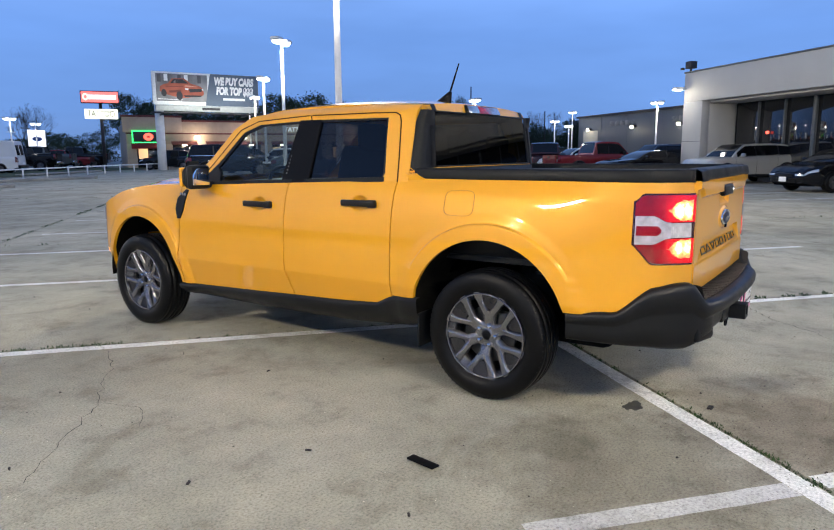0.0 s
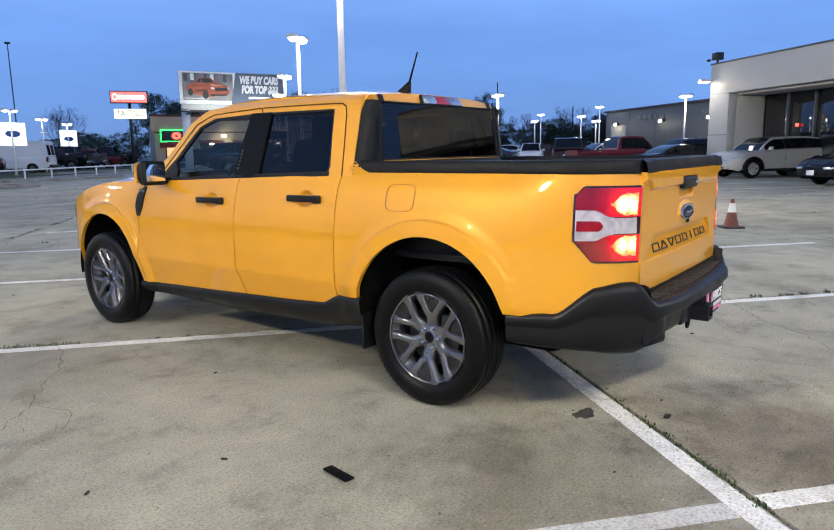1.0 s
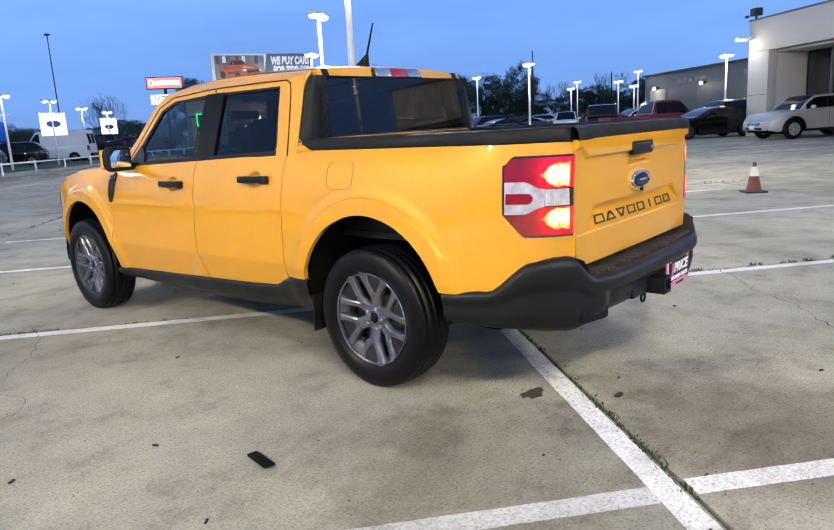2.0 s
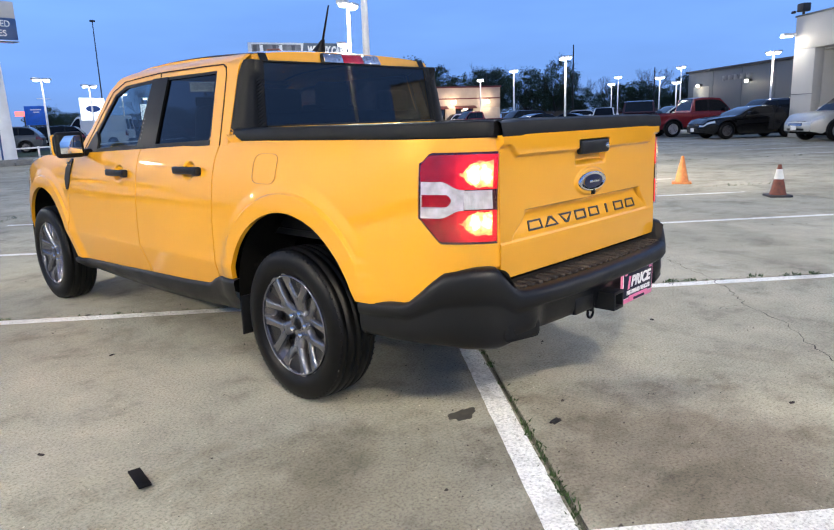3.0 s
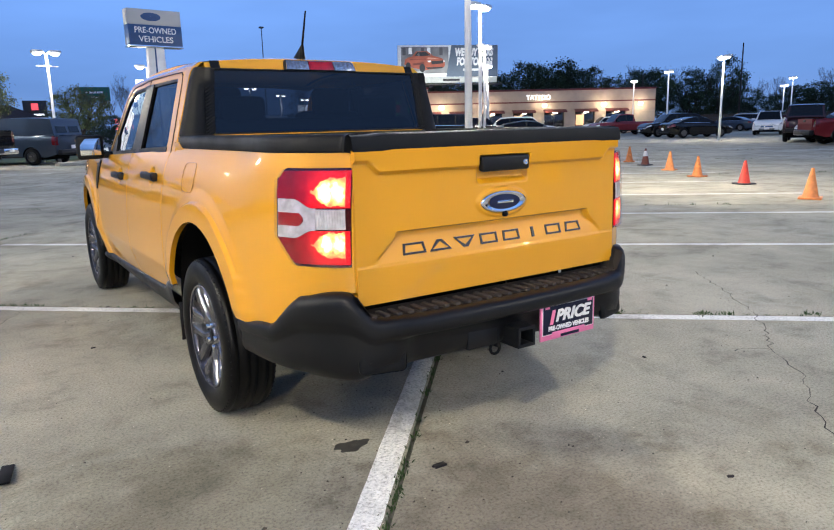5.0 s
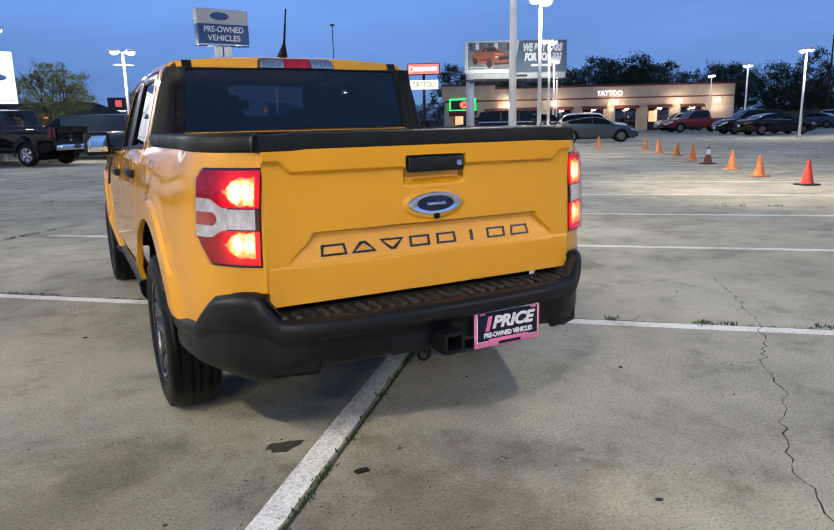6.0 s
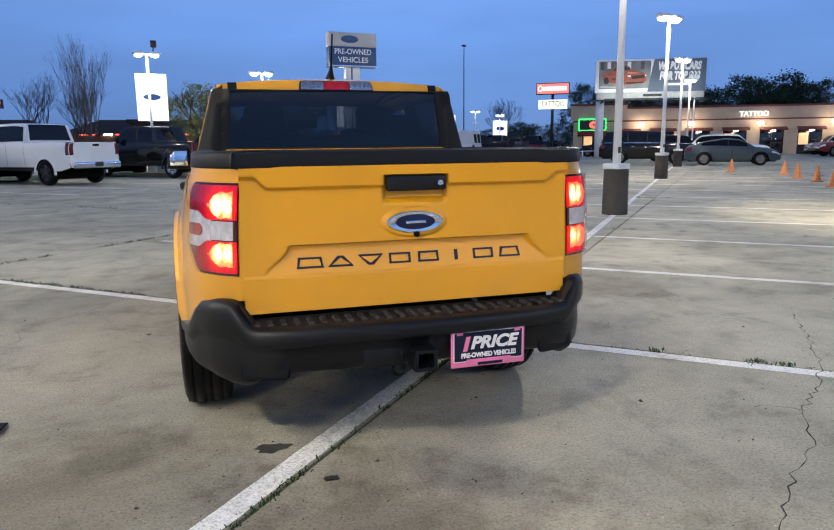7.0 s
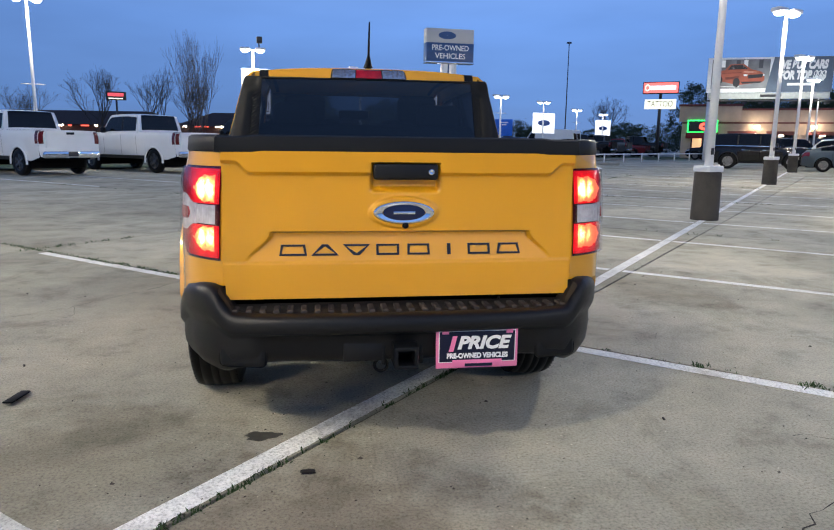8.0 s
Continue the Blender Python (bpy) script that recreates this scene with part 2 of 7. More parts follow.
def part(name, bm, mat, parent, label="", smooth=True, angle=40):
    """One mesh part under a thing or under a part; its coordinates are the thing's own."""
    return mesh_object(name, bm, mat, parent, label, smooth, angle)


def thing(name, m, label, category, group="", kind=""):
    e = new(name)
    e.empty_display_size = 0.2
    e.matrix_basis = m
    return tagged(e, label, category, group, kind)


def fresh():
    return bmesh.new()


def box(bm, c, s, bevel=0.0, m=None, seg=2):
    """A box of full sizes s round c, its edges bevelled; m: a further transform."""
    r = bmesh.ops.create_cube(bm, size=1.0)
    vs = r["verts"]
    bmesh.ops.scale(bm, vec=s, verts=vs)
    if bevel:
        es = list({e for v in vs for e in v.link_edges})
        out = bmesh.ops.bevel(bm, geom=es, offset=bevel, segments=seg, profile=0.5, affect="EDGES")
        vs = list({v for f in out["faces"] for v in f.verts} | {v for v in vs if v.is_valid})
    bmesh.ops.translate(bm, vec=c, verts=vs)
    if m is not None:
        bmesh.ops.transform(bm, matrix=m, verts=vs)
    return vs


def tube(bm, a, b, ra, rb=None, n=12, caps=True):
    a, b = Vector(a), Vector(b)
    rb = ra if rb is None else rb
    q = (b - a).to_track_quat("Z", "Y")
    rings = []
    for c, r in ((a, ra), (b, rb)):
        rings.append([bm.verts.new(c + q @ Vector((r * math.cos(i * math.tau / n), r * math.sin(i * math.tau / n), 0))) for i in range(n)])
    for i in range(n):
        bm.faces.new((rings[0][i], rings[0][(i + 1) % n], rings[1][(i + 1) % n], rings[1][i]))
    if caps:
        bm.faces.new(rings[0][::-1])
        bm.faces.new(rings[1])


def grid(bm, rows, close_u=False):
    """Faces over a table of points (rows of equal length)."""
    vs = [[bm.verts.new(p) for p in r] for r in rows]
    for a, b in zip(vs, vs[1:]):
        n = len(a)
        for i in range(n if close_u else n - 1):
            j = (i + 1) % n
            quad = (a[i], a[j], b[j], b[i])
            if len(set(quad)) == 4:
                bm.faces.new(quad)
    return vs


def flange(bm, vec_of, depth):
    """Turns the open border of a sheet inward, to give it a visible thickness."""
    es = [e for e in bm.edges if len(e.link_faces) == 1]
    r = bmesh.ops.extrude_edge_only(bm, edges=es)
    for v in r["geom"]:
        if isinstance(v, bmesh.types.BMVert):
            v.co += vec_of(v.co) * depth


def spin(bm, prof, centre, axis="x", n=40, closed=False):
    """A ring turned from a profile of (offset along the axis, radius)."""
    rows = []
    for k in range(n):
        a = k * math.tau / n
        ca, sa = math.cos(a), math.sin(a)
        if axis == "x":
            rows.append([(centre[0] + o, centre[1] + r * ca, centre[2] + r * sa) for o, r in prof])
        elif axis == "y":
            rows.append([(centre[0] + r * ca, centre[1] + o, centre[2] + r * sa) for o, r in prof])
        else:
            rows.append([(centre[0] + r * ca, centre[1] + r * sa, centre[2] + o) for o, r in prof])
    rows.append(rows[0])
    vs = [[bm.verts.new(p) for p in r] for r in rows[:-1]]
    for k in range(n):
        a, b = vs[k], vs[(k + 1) % n]
        m = len(a)
        for i in range(m if closed else m - 1):
            j = (i + 1) % m
            bm.faces.new((a[i], a[j], b[j], b[i]))


def spline(xs, ys):
    """A smooth curve through points (cubic Hermite)."""
    xs, ys = [float(x) for x in xs], [float(y) for y in ys]
    n = len(xs)
    d = [(ys[i + 1] - ys[i]) / (xs[i + 1] - xs[i]) for i in range(n - 1)]
    t = [d[0]] + [0.0 if d[i - 1] * d[i] <= 0 else 2 * d[i - 1] * d[i] / (d[i - 1] + d[i]) for i in range(1, n - 1)] + [d[-1]]
    def f(x):
        x = min(max(x, xs[0]), xs[-1])
        i = 0
        while i < n - 2 and x > xs[i + 1]:
            i += 1
        h = xs[i + 1] - xs[i]
        s = (x - xs[i]) / h
        return ((1 + 2 * s) * (1 - s) ** 2 * ys[i] + s * (1 - s) ** 2 * h * t[i] + s * s * (3 - 2 * s) * ys[i + 1] + s * s * (s - 1) * h * t[i + 1])
    return f


def smooth01(a, b, x):
    s = min(max((x - a) / (b - a), 0.0), 1.0)
    return s * s * (3 - 2 * s)


def text_mesh(body, size, depth=0.002, shear=0.0, bold=0.0):
    cu = bpy.data.curves.new("writing", "FONT")
    cu.body, cu.size, cu.extrude, cu.shear, cu.offset = body, size, depth, shear, bold
    cu.align_x, cu.align_y = "CENTER", "CENTER"
    ob = bpy.data.objects.new("writing", cu)
    scene.collection.objects.link(ob)
    bpy.context.view_layer.update()
    me = bpy.data.meshes.new_from_object(ob.evaluated_get(bpy.context.evaluated_depsgraph_get()))
    bpy.data.objects.remove(ob)
    bpy.data.curves.remove(cu)
    return me


def writing(name, body, size, m, mat, parent, depth=0.002, shear=0.0, bold=0.0, width=None, label=""):
    """Letters as a mesh in the plane of m (x to the reader's right, y up, z towards the reader)."""
    me = text_mesh(body, size, depth, shear, bold)
    if width:
        xs = [v.co.x for v in me.vertices]
        k = width / (max(xs) - min(xs))
        me.transform(Matrix.Diagonal((k, 1, 1, 1)))
    me.transform(m)
    me.materials.clear()
    me.materials.append(mat)
    ob = new(name, me)
    ob.parent = parent
    if label:
        ob["label"] = label
    return ob


# ---- the pavement: slabs of concrete, joints, painted lines ----
LOT = Matrix.Translation((0.879, 0.648, 0)) @ Matrix.Rotation(math.radians(48.7), 4, "Z")   # x along the pole line, y to its left


def lot(u, v, z=0.0):
    """A place by metres along the pole line and to its right."""
    return LOT @ Vector((u, -v, z))


bm = fresh()
R = 420.0
grid(bm, [[(x, y, -0.03) for x in (-R, -60, 60, R)] for y in (-R, -60, 60, R)])
tagged(mesh_object("ground", bm, FAR_GROUND, smooth=False), "pale grey concrete paving of a large car lot", "ground", kind="structure")
pavement = thing("pavement", Matrix(), "concrete car lot slabs with weedy joints", "pavement", kind="structure")

# ---- the yellow pickup truck: x across, y ahead, rear axle at y = 0 ----
truck = thing("pickup_truck", Matrix(), "yellow four-door pickup truck with black plastic cladding parked across painted lines", "pickup truck")
RA, FA, WR = 0.0, 3.076, 0.357

W_Y = spline([-0.99, -0.955, -0.90, -0.845, -0.76, -0.65, -0.5, -0.3, 0.0, 0.6, 1.5, 2.5, 3.0, 3.35, 3.6, 3.75, 3.85, 3.91],
             [0.640, 0.690, 0.742, 0.778, 0.812, 0.842, 0.868, 0.888, 0.898, 0.903, 0.905, 0.900, 0.893, 0.868, 0.820, 0.755, 0.66, 0.52])
OFF_HI = spline([0.58, 0.70, 0.85, 0.95, 1.03, 1.10, 1.16, 1.21], [0.0, 0.001, 0.008, 0.019, 0.034, 0.054, 0.083, 0.115])
K_Y = spline([-1.0, -0.75, -0.3, 3.0, 3.5, 4.0], [0.30, 0.35, 1.0, 1.0, 0.8, 0.7])
ARCH_R, RAZ, FAZ = 0.462, 0.418, 0.402
F_ARCH = 3.055


def flare(y, z):
    s = 0.0
    for yc, zc in ((RA, RAZ), (F_ARCH, FAZ)):
        d = math.hypot(y - yc, z - zc) - ARCH_R
        crisp = 0.016 * (1 - smooth01(0.079, 0.090, d)) + 0.008 * (1 - smooth01(0.090, 0.150, d))
        soft = 0.016 * (1 - smooth01(0.060, 0.120, d)) + 0.008 * (1 - smooth01(0.090, 0.150, d))
        k = smooth01(0.10, 0.70, math.atan2(z - zc, abs(y - yc)))          # the step runs out towards the ends of the arch
        s = max(s, crisp * k + soft * (1 - k))
    return s


CUPS = ((1.725, 1.006), (0.865, 1.041))


def cup(y, z):
    """Depth of the finger bowls pressed into the doors behind the handles."""
    return max(0.026 * (1 - smooth01(0.50, 1.0, math.hypot((y - cy_) / 0.066, (z - cz_) / 0.050))) for cy_, cz_ in CUPS)


def side_x(y, z):
    off = OFF_HI(z) if z > 0.58 else (0.58 - z) * 0.26
    return W_Y(y) - K_Y(y) * off + flare(y, z) - (cup(y, z) if 0.9 < z < 1.12 else 0.0)


def ramp01(a, b, y):
    """A straight ramp with slightly eased ends."""
    t = min(1.0, max(0.0, (y - a) / (b - a)))
    return 0.75 * t + 0.25 * t * t * (3 - 2 * t)


def belt(y):
    return 1.176 - 0.034 * (y - 0.7)


def green_x(y, z):
    """Half width of the cab above the belt line."""
    x = 0.815 - 0.285 * (z - 1.165) - 12.5 * max(0.0, z - 1.56) ** 2
    return x - 0.03 * max(0.0, y - 1.3) ** 2


def arch_z(yc, zc, y):
    d = ARCH_R ** 2 - (y - yc) ** 2
    return zc + math.sqrt(d) if d > 0 else 0.0


def steps(a, b, n):
    return [a + (b - a) * i / (n - 1) for i in range(n)]


def arch_steps(yc, zc, z_end):
    h = math.sqrt(ARCH_R ** 2 - max(0.0, z_end - zc) ** 2)
    t = math.asin(min(1, h / ARCH_R))
    return [yc + ARCH_R * math.sin(a) for a in steps(-t, t, 61)]


def panel(sgn, ys, zb, zt, surf, rows=18, out=0.0, depth=0.025):
    """A body panel between two edge lines on a side surface, with turned-in edges."""
    bm = fresh()
    grid(bm, [[(sgn * (surf(y, z) + out), y, z) for z in steps(zb(y), zt(y), rows)] for y in ys])
    flange(bm, lambda c: Vector((-sgn, 0, 0)), depth)
    return bm


def ribbon(sgn, a, b, surf, across=4, out=0.0, depth=0.02, fine=6):
    """A strip between two lines of (y, z) on a side surface."""
    def dense(p):
        q = []
        for s, e in zip(p, p[1:]):
            q += [(s[0] + (e[0] - s[0]) * k / fine, s[1] + (e[1] - s[1]) * k / fine) for k in range(fine)]
        return q + [p[-1]]
    bm = fresh()
    rows = []
    for p, q in zip(dense(a), dense(b)):
        r = []
        for t in steps(0, 1, across + 1):
            y, z = p[0] + (q[0] - p[0]) * t, p[1] + (q[1] - p[1]) * t
            r.append((sgn * (surf(y, z) + out), y, z))
        rows.append(r)
    grid(bm, rows)
    flange(bm, lambda c: Vector((-sgn, 0, 0)), depth)
    return bm


FENDER_TOP = spline([2.4, 2.6, 3.0, 3.3, 3.5, 3.7, 3.91], [1.125, 1.118, 1.10, 1.055, 0.995, 0.935, 0.88])
RAIL_LO = [(0.755, 1.545), (1.30, 1.548), (1.50, 1.545), (1.86, 1.532), (2.02, 1.482), (2.22, 1.295), (2.42, 1.12)]
RAIL_HI = [(0.56, 1.616), (1.30, 1.640), (1.60, 1.632), (1.96, 1.590), (2.13, 1.505), (2.33, 1.31), (2.58, 1.12)]
rail_lo_z = spline([p[0] for p in RAIL_LO], [p[1] for p in RAIL_LO])

for sgn in (-1, 1):
    # front wing
    f_ys = sorted(set(steps(2.565, 2.60, 3) + arch_steps(F_ARCH, FAZ, 0.40) + steps(3.52, 3.905, 12)))
    zb = lambda y: max(0.385 if y < 3.1 else 0.37, arch_z(F_ARCH, FAZ, y))
    fender = part("front_fender", panel(sgn, f_ys, zb, FENDER_TOP, side_x, 56), YELLOW, truck)
    bm = ribbon(sgn, [(2.50, 1.085), (2.585, 1.02), (2.60, 0.94), (2.575, 0.87)], [(2.475, 1.075), (2.50, 1.0), (2.515, 0.93), (2.545, 0.87)], side_x, 3, 0.008, 0.02)
    vent = part("fender_vent", bm, BLACK_TRIM, fender, "black fender vent with a small badge")
    bm = fresh()
    for k in range(3):
        box(bm, (sgn * (side_x(2.50, 1.055) + 0.012), 2.548 - 0.024 * k, 1.052 - 0.002 * k), (0.004, 0.017, 0.018))
    part("badge", bm, CHROME, vent, "small silver badge")
    bm = fresh()
    grid(bm, [[(sgn * x, F_ARCH + (ARCH_R + 0.02) * math.cos(a), FAZ + (ARCH_R + 0.02) * math.sin(a)) for x in (0.86, 0.56)] for a in steps(-0.1, math.pi + 0.1, 30)])
    part("wheel_arch_liner", bm, DARK_VOID, truck)
    # doors
    for nm, y0, y1, zlo in (("front_door", 1.484, 2.558, lambda y: 0.375 + 0.036 * (2.6 - y)), ("rear_door", 0.624, 1.476, lambda y: 0.375 + 0.036 * (2.6 - y) + 0.05 * smooth01(0.76, 0.63, y))):
        ys = steps(y0, y1, 72)
        bm = fresh()
        rows = []
        for y in ys:
            lo, hi = zlo(y), belt(y)
            rows.append([])
            for z in [lo + (0.575 - lo) * k / 7 for k in range(8)] + steps(0.585, hi, 58):
                bend = 0.05 * smooth01(0.66, 0.40, z) if nm == "rear_door" else 0.0
                edge = (y - y0) / (y1 - y0)
                shift = -0.05 * smooth01(0.64, 0.40, z) * (edge if nm == "rear_door" else (1 - edge)) if z < 0.66 else 0.0
                rows[-1].append((sgn * side_x(y + shift, z), y + shift, z))
        grid(bm, rows)
        flange(bm, lambda c: Vector((-sgn, 0, 0)), 0.03)
        door = part(nm, bm, YELLOW, truck)
        hy = 1.72 if nm == "front_door" else 0.86
        hz = 1.008 if nm == "front_door" else 1.043
        bm = fresh()
        hx = side_x(hy + 0.12, hz)
        box(bm, (sgn * (hx + 0.024), hy, hz), (0.024, 0.255, 0.038), 0.011, seg=3)
        box(bm, (sgn * (hx + 0.014), hy - 0.098, hz - 0.002), (0.034, 0.060, 0.046), 0.010, seg=3)
        box(bm, (sgn * (hx + 0.010), hy + 0.112, hz), (0.030, 0.032, 0.034), 0.008)
        part("door_handle", bm, BLACK_PLASTIC, door, "black plastic pull handle")
        # window of the door
        if nm == "front_door":
            ys = steps(1.47, 2.40, 20)
            top = rail_lo_z
            gm = FRONT_GLASS
        else:
            ys = steps(0.72, 1.36, 14)
            top = lambda y: 1.552 - 0.09 * smooth01(0.765, 0.70, y)
            gm = PRIVACY_GLASS
        bm = fresh()
        grid(bm, [[(sgn * (green_x(y, z) - 0.012), y, z) for z in steps(belt(y) - 0.01, top(y) + 0.005, 10)] for y in ys])
        w = part("door_window", bm, gm, door, "tinted side window")
        bm = ribbon(sgn, [(ys[0], belt(ys[0]) + 0.022), (ys[-1], belt(ys[-1]) + 0.022)], [(ys[0], belt(ys[0]) - 0.006), (ys[-1], belt(ys[-1]) - 0.006)], green_x, 2, 0.003, 0.02)
        part("belt_moulding", bm, BLACK_TRIM, door)
    # joints of the doors round the windows
    def joint(pts, w=0.0035):
        a, b = [], []
        for k, (y, z) in enumerate(pts):
            p, q = pts[max(0, k - 1)], pts[min(len(pts) - 1, k + 1)]
            ln_ = math.hypot(q[0] - p[0], q[1] - p[1])
            ny, nz = -(q[1] - p[1]) / ln_ * w, (q[0] - p[0]) / ln_ * w
            a.append((y + ny, z + nz))
            b.append((y - ny, z - nz))
        part("door_gap", ribbon(sgn, a, b, green_x, 1, 0.0025, 0.006), PANEL_GAP, truck)
    joint([(0.620, 1.168), (0.632, 1.30), (0.648, 1.44), (0.658, 1.52), (0.672, 1.556), (0.705, 1.573), (0.90, 1.577), (1.38, 1.579)])
    joint([(1.40, 1.579), (1.55, 1.572), (1.88, 1.556), (2.055, 1.500), (2.255, 1.310), (2.46, 1.125)])
    joint([(1.372, 1.540), (1.378, 1.560), (1.390, 1.578)])
    # black pillar between the doors, with a column of small marks
    bm = ribbon(sgn, [(1.565, 1.15), (1.525, 1.35), (1.478, 1.55)], [(1.325, 1.155), (1.31, 1.35), (1.29, 1.55)], green_x, 4, 0.001, 0.03)
    part("centre_pillar", bm, GLOSS_BLACK, truck)
    bm = fresh()
    for k in range(6):
        z = 1.21 + 0.022 * k
        box(bm, (sgn * (green_x(1.53, z) + 0.002), 1.525 - 0.15 * (z - 1.2), z), (0.003, 0.010, 0.009), m=None)
    part("pillar_mark", bm, GREY_PRINT, truck, "column of small grey marks on the pillar")
    # inner black borders of the windows
    part("window_frame", ribbon(sgn, RAIL_LO, [(0.755, 1.532), (1.30, 1.533), (1.50, 1.53), (1.85, 1.517), (2.0, 1.47), (2.195, 1.285), (2.36, 1.125)], green_x, 2, -0.004, 0.02), BLACK_TRIM, truck)
    part("window_frame", ribbon(sgn, [(0.765, 1.55), (0.742, 1.30), (0.735, 1.21), (0.78, 1.165)], [(0.745, 1.55), (0.718, 1.30), (0.705, 1.20), (0.72, 1.155)], green_x, 2, -0.002, 0.02), BLACK_TRIM, truck)
    part("mirror_sail", ribbon(sgn, [(2.25, 1.255), (2.20, 1.20), (2.20, 1.122)], [(2.26, 1.26), (2.34, 1.20), (2.43, 1.12)], green_x, 3, 0.001, 0.02), BLACK_TRIM, truck)
    # roof rail with the windscreen pillar, and the rear cab pillar
    part("roof_rail", ribbon(sgn, RAIL_HI, RAIL_LO, green_x, 5), YELLOW, truck)
    part("cab_pillar", ribbon(sgn, [(0.745, 1.165), (0.718, 1.22), (0.742, 1.40), (0.755, 1.545)], [(0.545, 1.165), (0.548, 1.25), (0.552, 1.42), (0.56, 1.616)], green_x, 6), YELLOW, truck)
    corner_x = lambda y, z: (side_x(y, 1.195) + 0.0078) * (1 - smooth01(1.22, 1.30, z)) + (green_x(y, z) + 0.0025) * smooth01(1.23, 1.31, z)
    part("corner_panel", ribbon(sgn, [(0.572, 1.330), (0.556, 1.300), (0.536, 1.266), (0.508, 1.234), (0.472, 1.208), (0.430, 1.190)], [(0.572, 1.175), (0.556, 1.175), (0.536, 1.175), (0.508, 1.175), (0.472, 1.175), (0.430, 1.175)], corner_x, 6, 0.0, 0.005), YELLOW, truck)
    # rear quarter with the wheel arch
    def q_bottom(y):
        z = 0.512 if y > 0.3 else (0.545 if y > -0.66 else 0.56 + 0.14 * ramp01(-0.69, -0.85, y) + 0.012 * smooth01(-0.86, -0.98, y))
        return max(z, arch_z(RA, RAZ, y))
    q_ys = sorted(set(steps(0.616, 0.47, 5) + arch_steps(RA, RAZ, 0.50) + steps(-0.46, -0.90, 16) + steps(-0.91, -0.988, 9)))
    quarter = part("bed_side", panel(sgn, q_ys, q_bottom, lambda y: 1.196 + 0.056 * smooth01(0.455, 0.548, y), side_x, 84), YELLOW, truck)
    bm = fresh()
    grid(bm, [[(sgn * x, RA + (ARCH_R + 0.015) * math.cos(a), RAZ + (ARCH_R + 0.015) * math.sin(a)) for x in (0.865, 0.54)] for a in steps(-0.05, math.pi + 0.05, 30)])
    part("wheel_arch_liner", bm, DARK_VOID, truck)
    # fuel flap: a shallow rounded square ring in the skin
    if sgn < 0:
        bm = fresh()
        ring = []
        for k in range(40):
            a = k * math.tau / 40
            cy, cz = math.copysign(abs(math.cos(a)) ** 0.45, math.cos(a)), math.copysign(abs(math.sin(a)) ** 0.45, math.sin(a))
            ring.append((0.178 + 0.092 * cy, 1.066 + 0.068 * cz))
        rows = [[(sgn * (side_x(y, z) + o), 0.178 + (y - 0.178) * s, 1.066 + (z - 1.066) * s) for y, z in ring] for s, o in ((1.0, 0.0005), (1.0, 0.003), (0.975, 0.003), (0.975, 0.0005))]
        grid(bm, rows, True)
        part("fuel_flap", bm, plain("flap_gap", (0.35, 0.14, 0.006), 0.4), quarter, "fuel flap outline in the bed side")
    # black rocker cladding
    sill_t = spline([0.42, 0.60, 0.66, 0.74, 1.49, 2.62], [0.518, 0.510, 0.49, 0.452, 0.418, 0.378])
    sill_b = spline([0.42, 0.6, 1.0, 1.7, 2.62], [0.355, 0.33, 0.30, 0.29, 0.30])
    bm = fresh()
    rows = []
    for y in steps(0.42, 2.615, 50):
        t, b = sill_t(y), sill_b(y)
        x = side_x(y, t)
        rows.append([(sgn * (x - 0.02), y, t + 0.004), (sgn * (x + 0.012), y, t - 0.002), (sgn * (x + 0.016), y, t - 0.02), (sgn * (x + 0.006), y, (t + b) / 2), (sgn * (x - 0.05), y, b), (sgn * (x - 0.14), y, b + 0.01)])
    grid(bm, rows)
    part("rocker_cladding", bm, BLACK_PLASTIC, truck, "matt black plastic sill")
    bm = fresh()
    box(bm, (sgn * 0.80, 0.425, 0.33), (0.19, 0.012, 0.20), 0.004)
    part("mud_flap", bm, BLACK_PLASTIC, truck)
    # door mirror
    bm = fresh()
    box(bm, (0, 0, 0), (0.168, 0.105, 0.160), 0.045, seg=4)
    for v in bm.verts:
        if v.co.y > 0:
            v.co.x *= 0.88
            v.co.z *= 0.82
    bmesh.ops.translate(bm, vec=(sgn * 0.958, 2.283, 1.178), verts=bm.verts)
    mir = part("door_mirror", bm, BLACK_TRIM, truck, "black door mirror with a yellow cap")
    bm = fresh()
    box(bm, (sgn * 0.959, 2.331, 1.179), (0.150, 0.032, 0.136), 0.015, seg=4)
    part("mirror_cap", bm, YELLOW, mir)
    bm = fresh()
    box(bm, (sgn * 0.958, 2.226, 1.18), (0.174, 0.052, 0.166), 0.024, seg=4)
    box(bm, (sgn * 0.86, 2.26, 1.125), (0.10, 0.06, 0.05), 0.015)
    part("surround", bm, BLACK_TRIM, mir)
    bm = fresh()
    box(bm, (0, 0, 0), (0.132, 0.008, 0.116), 0.0038, Matrix.Translation((sgn * 0.960, 2.1975, 1.182)) @ Matrix.Rotation(math.radians(sgn * 5), 4, "Z") @ Matrix.Rotation(math.radians(-4), 4, "X"), seg=2)
    part("mirror_glass", bm, MIRROR, mir)
    # bed rail cap, flat-faced, with a cut end against the gate
    bm = fresh()
    rows = []
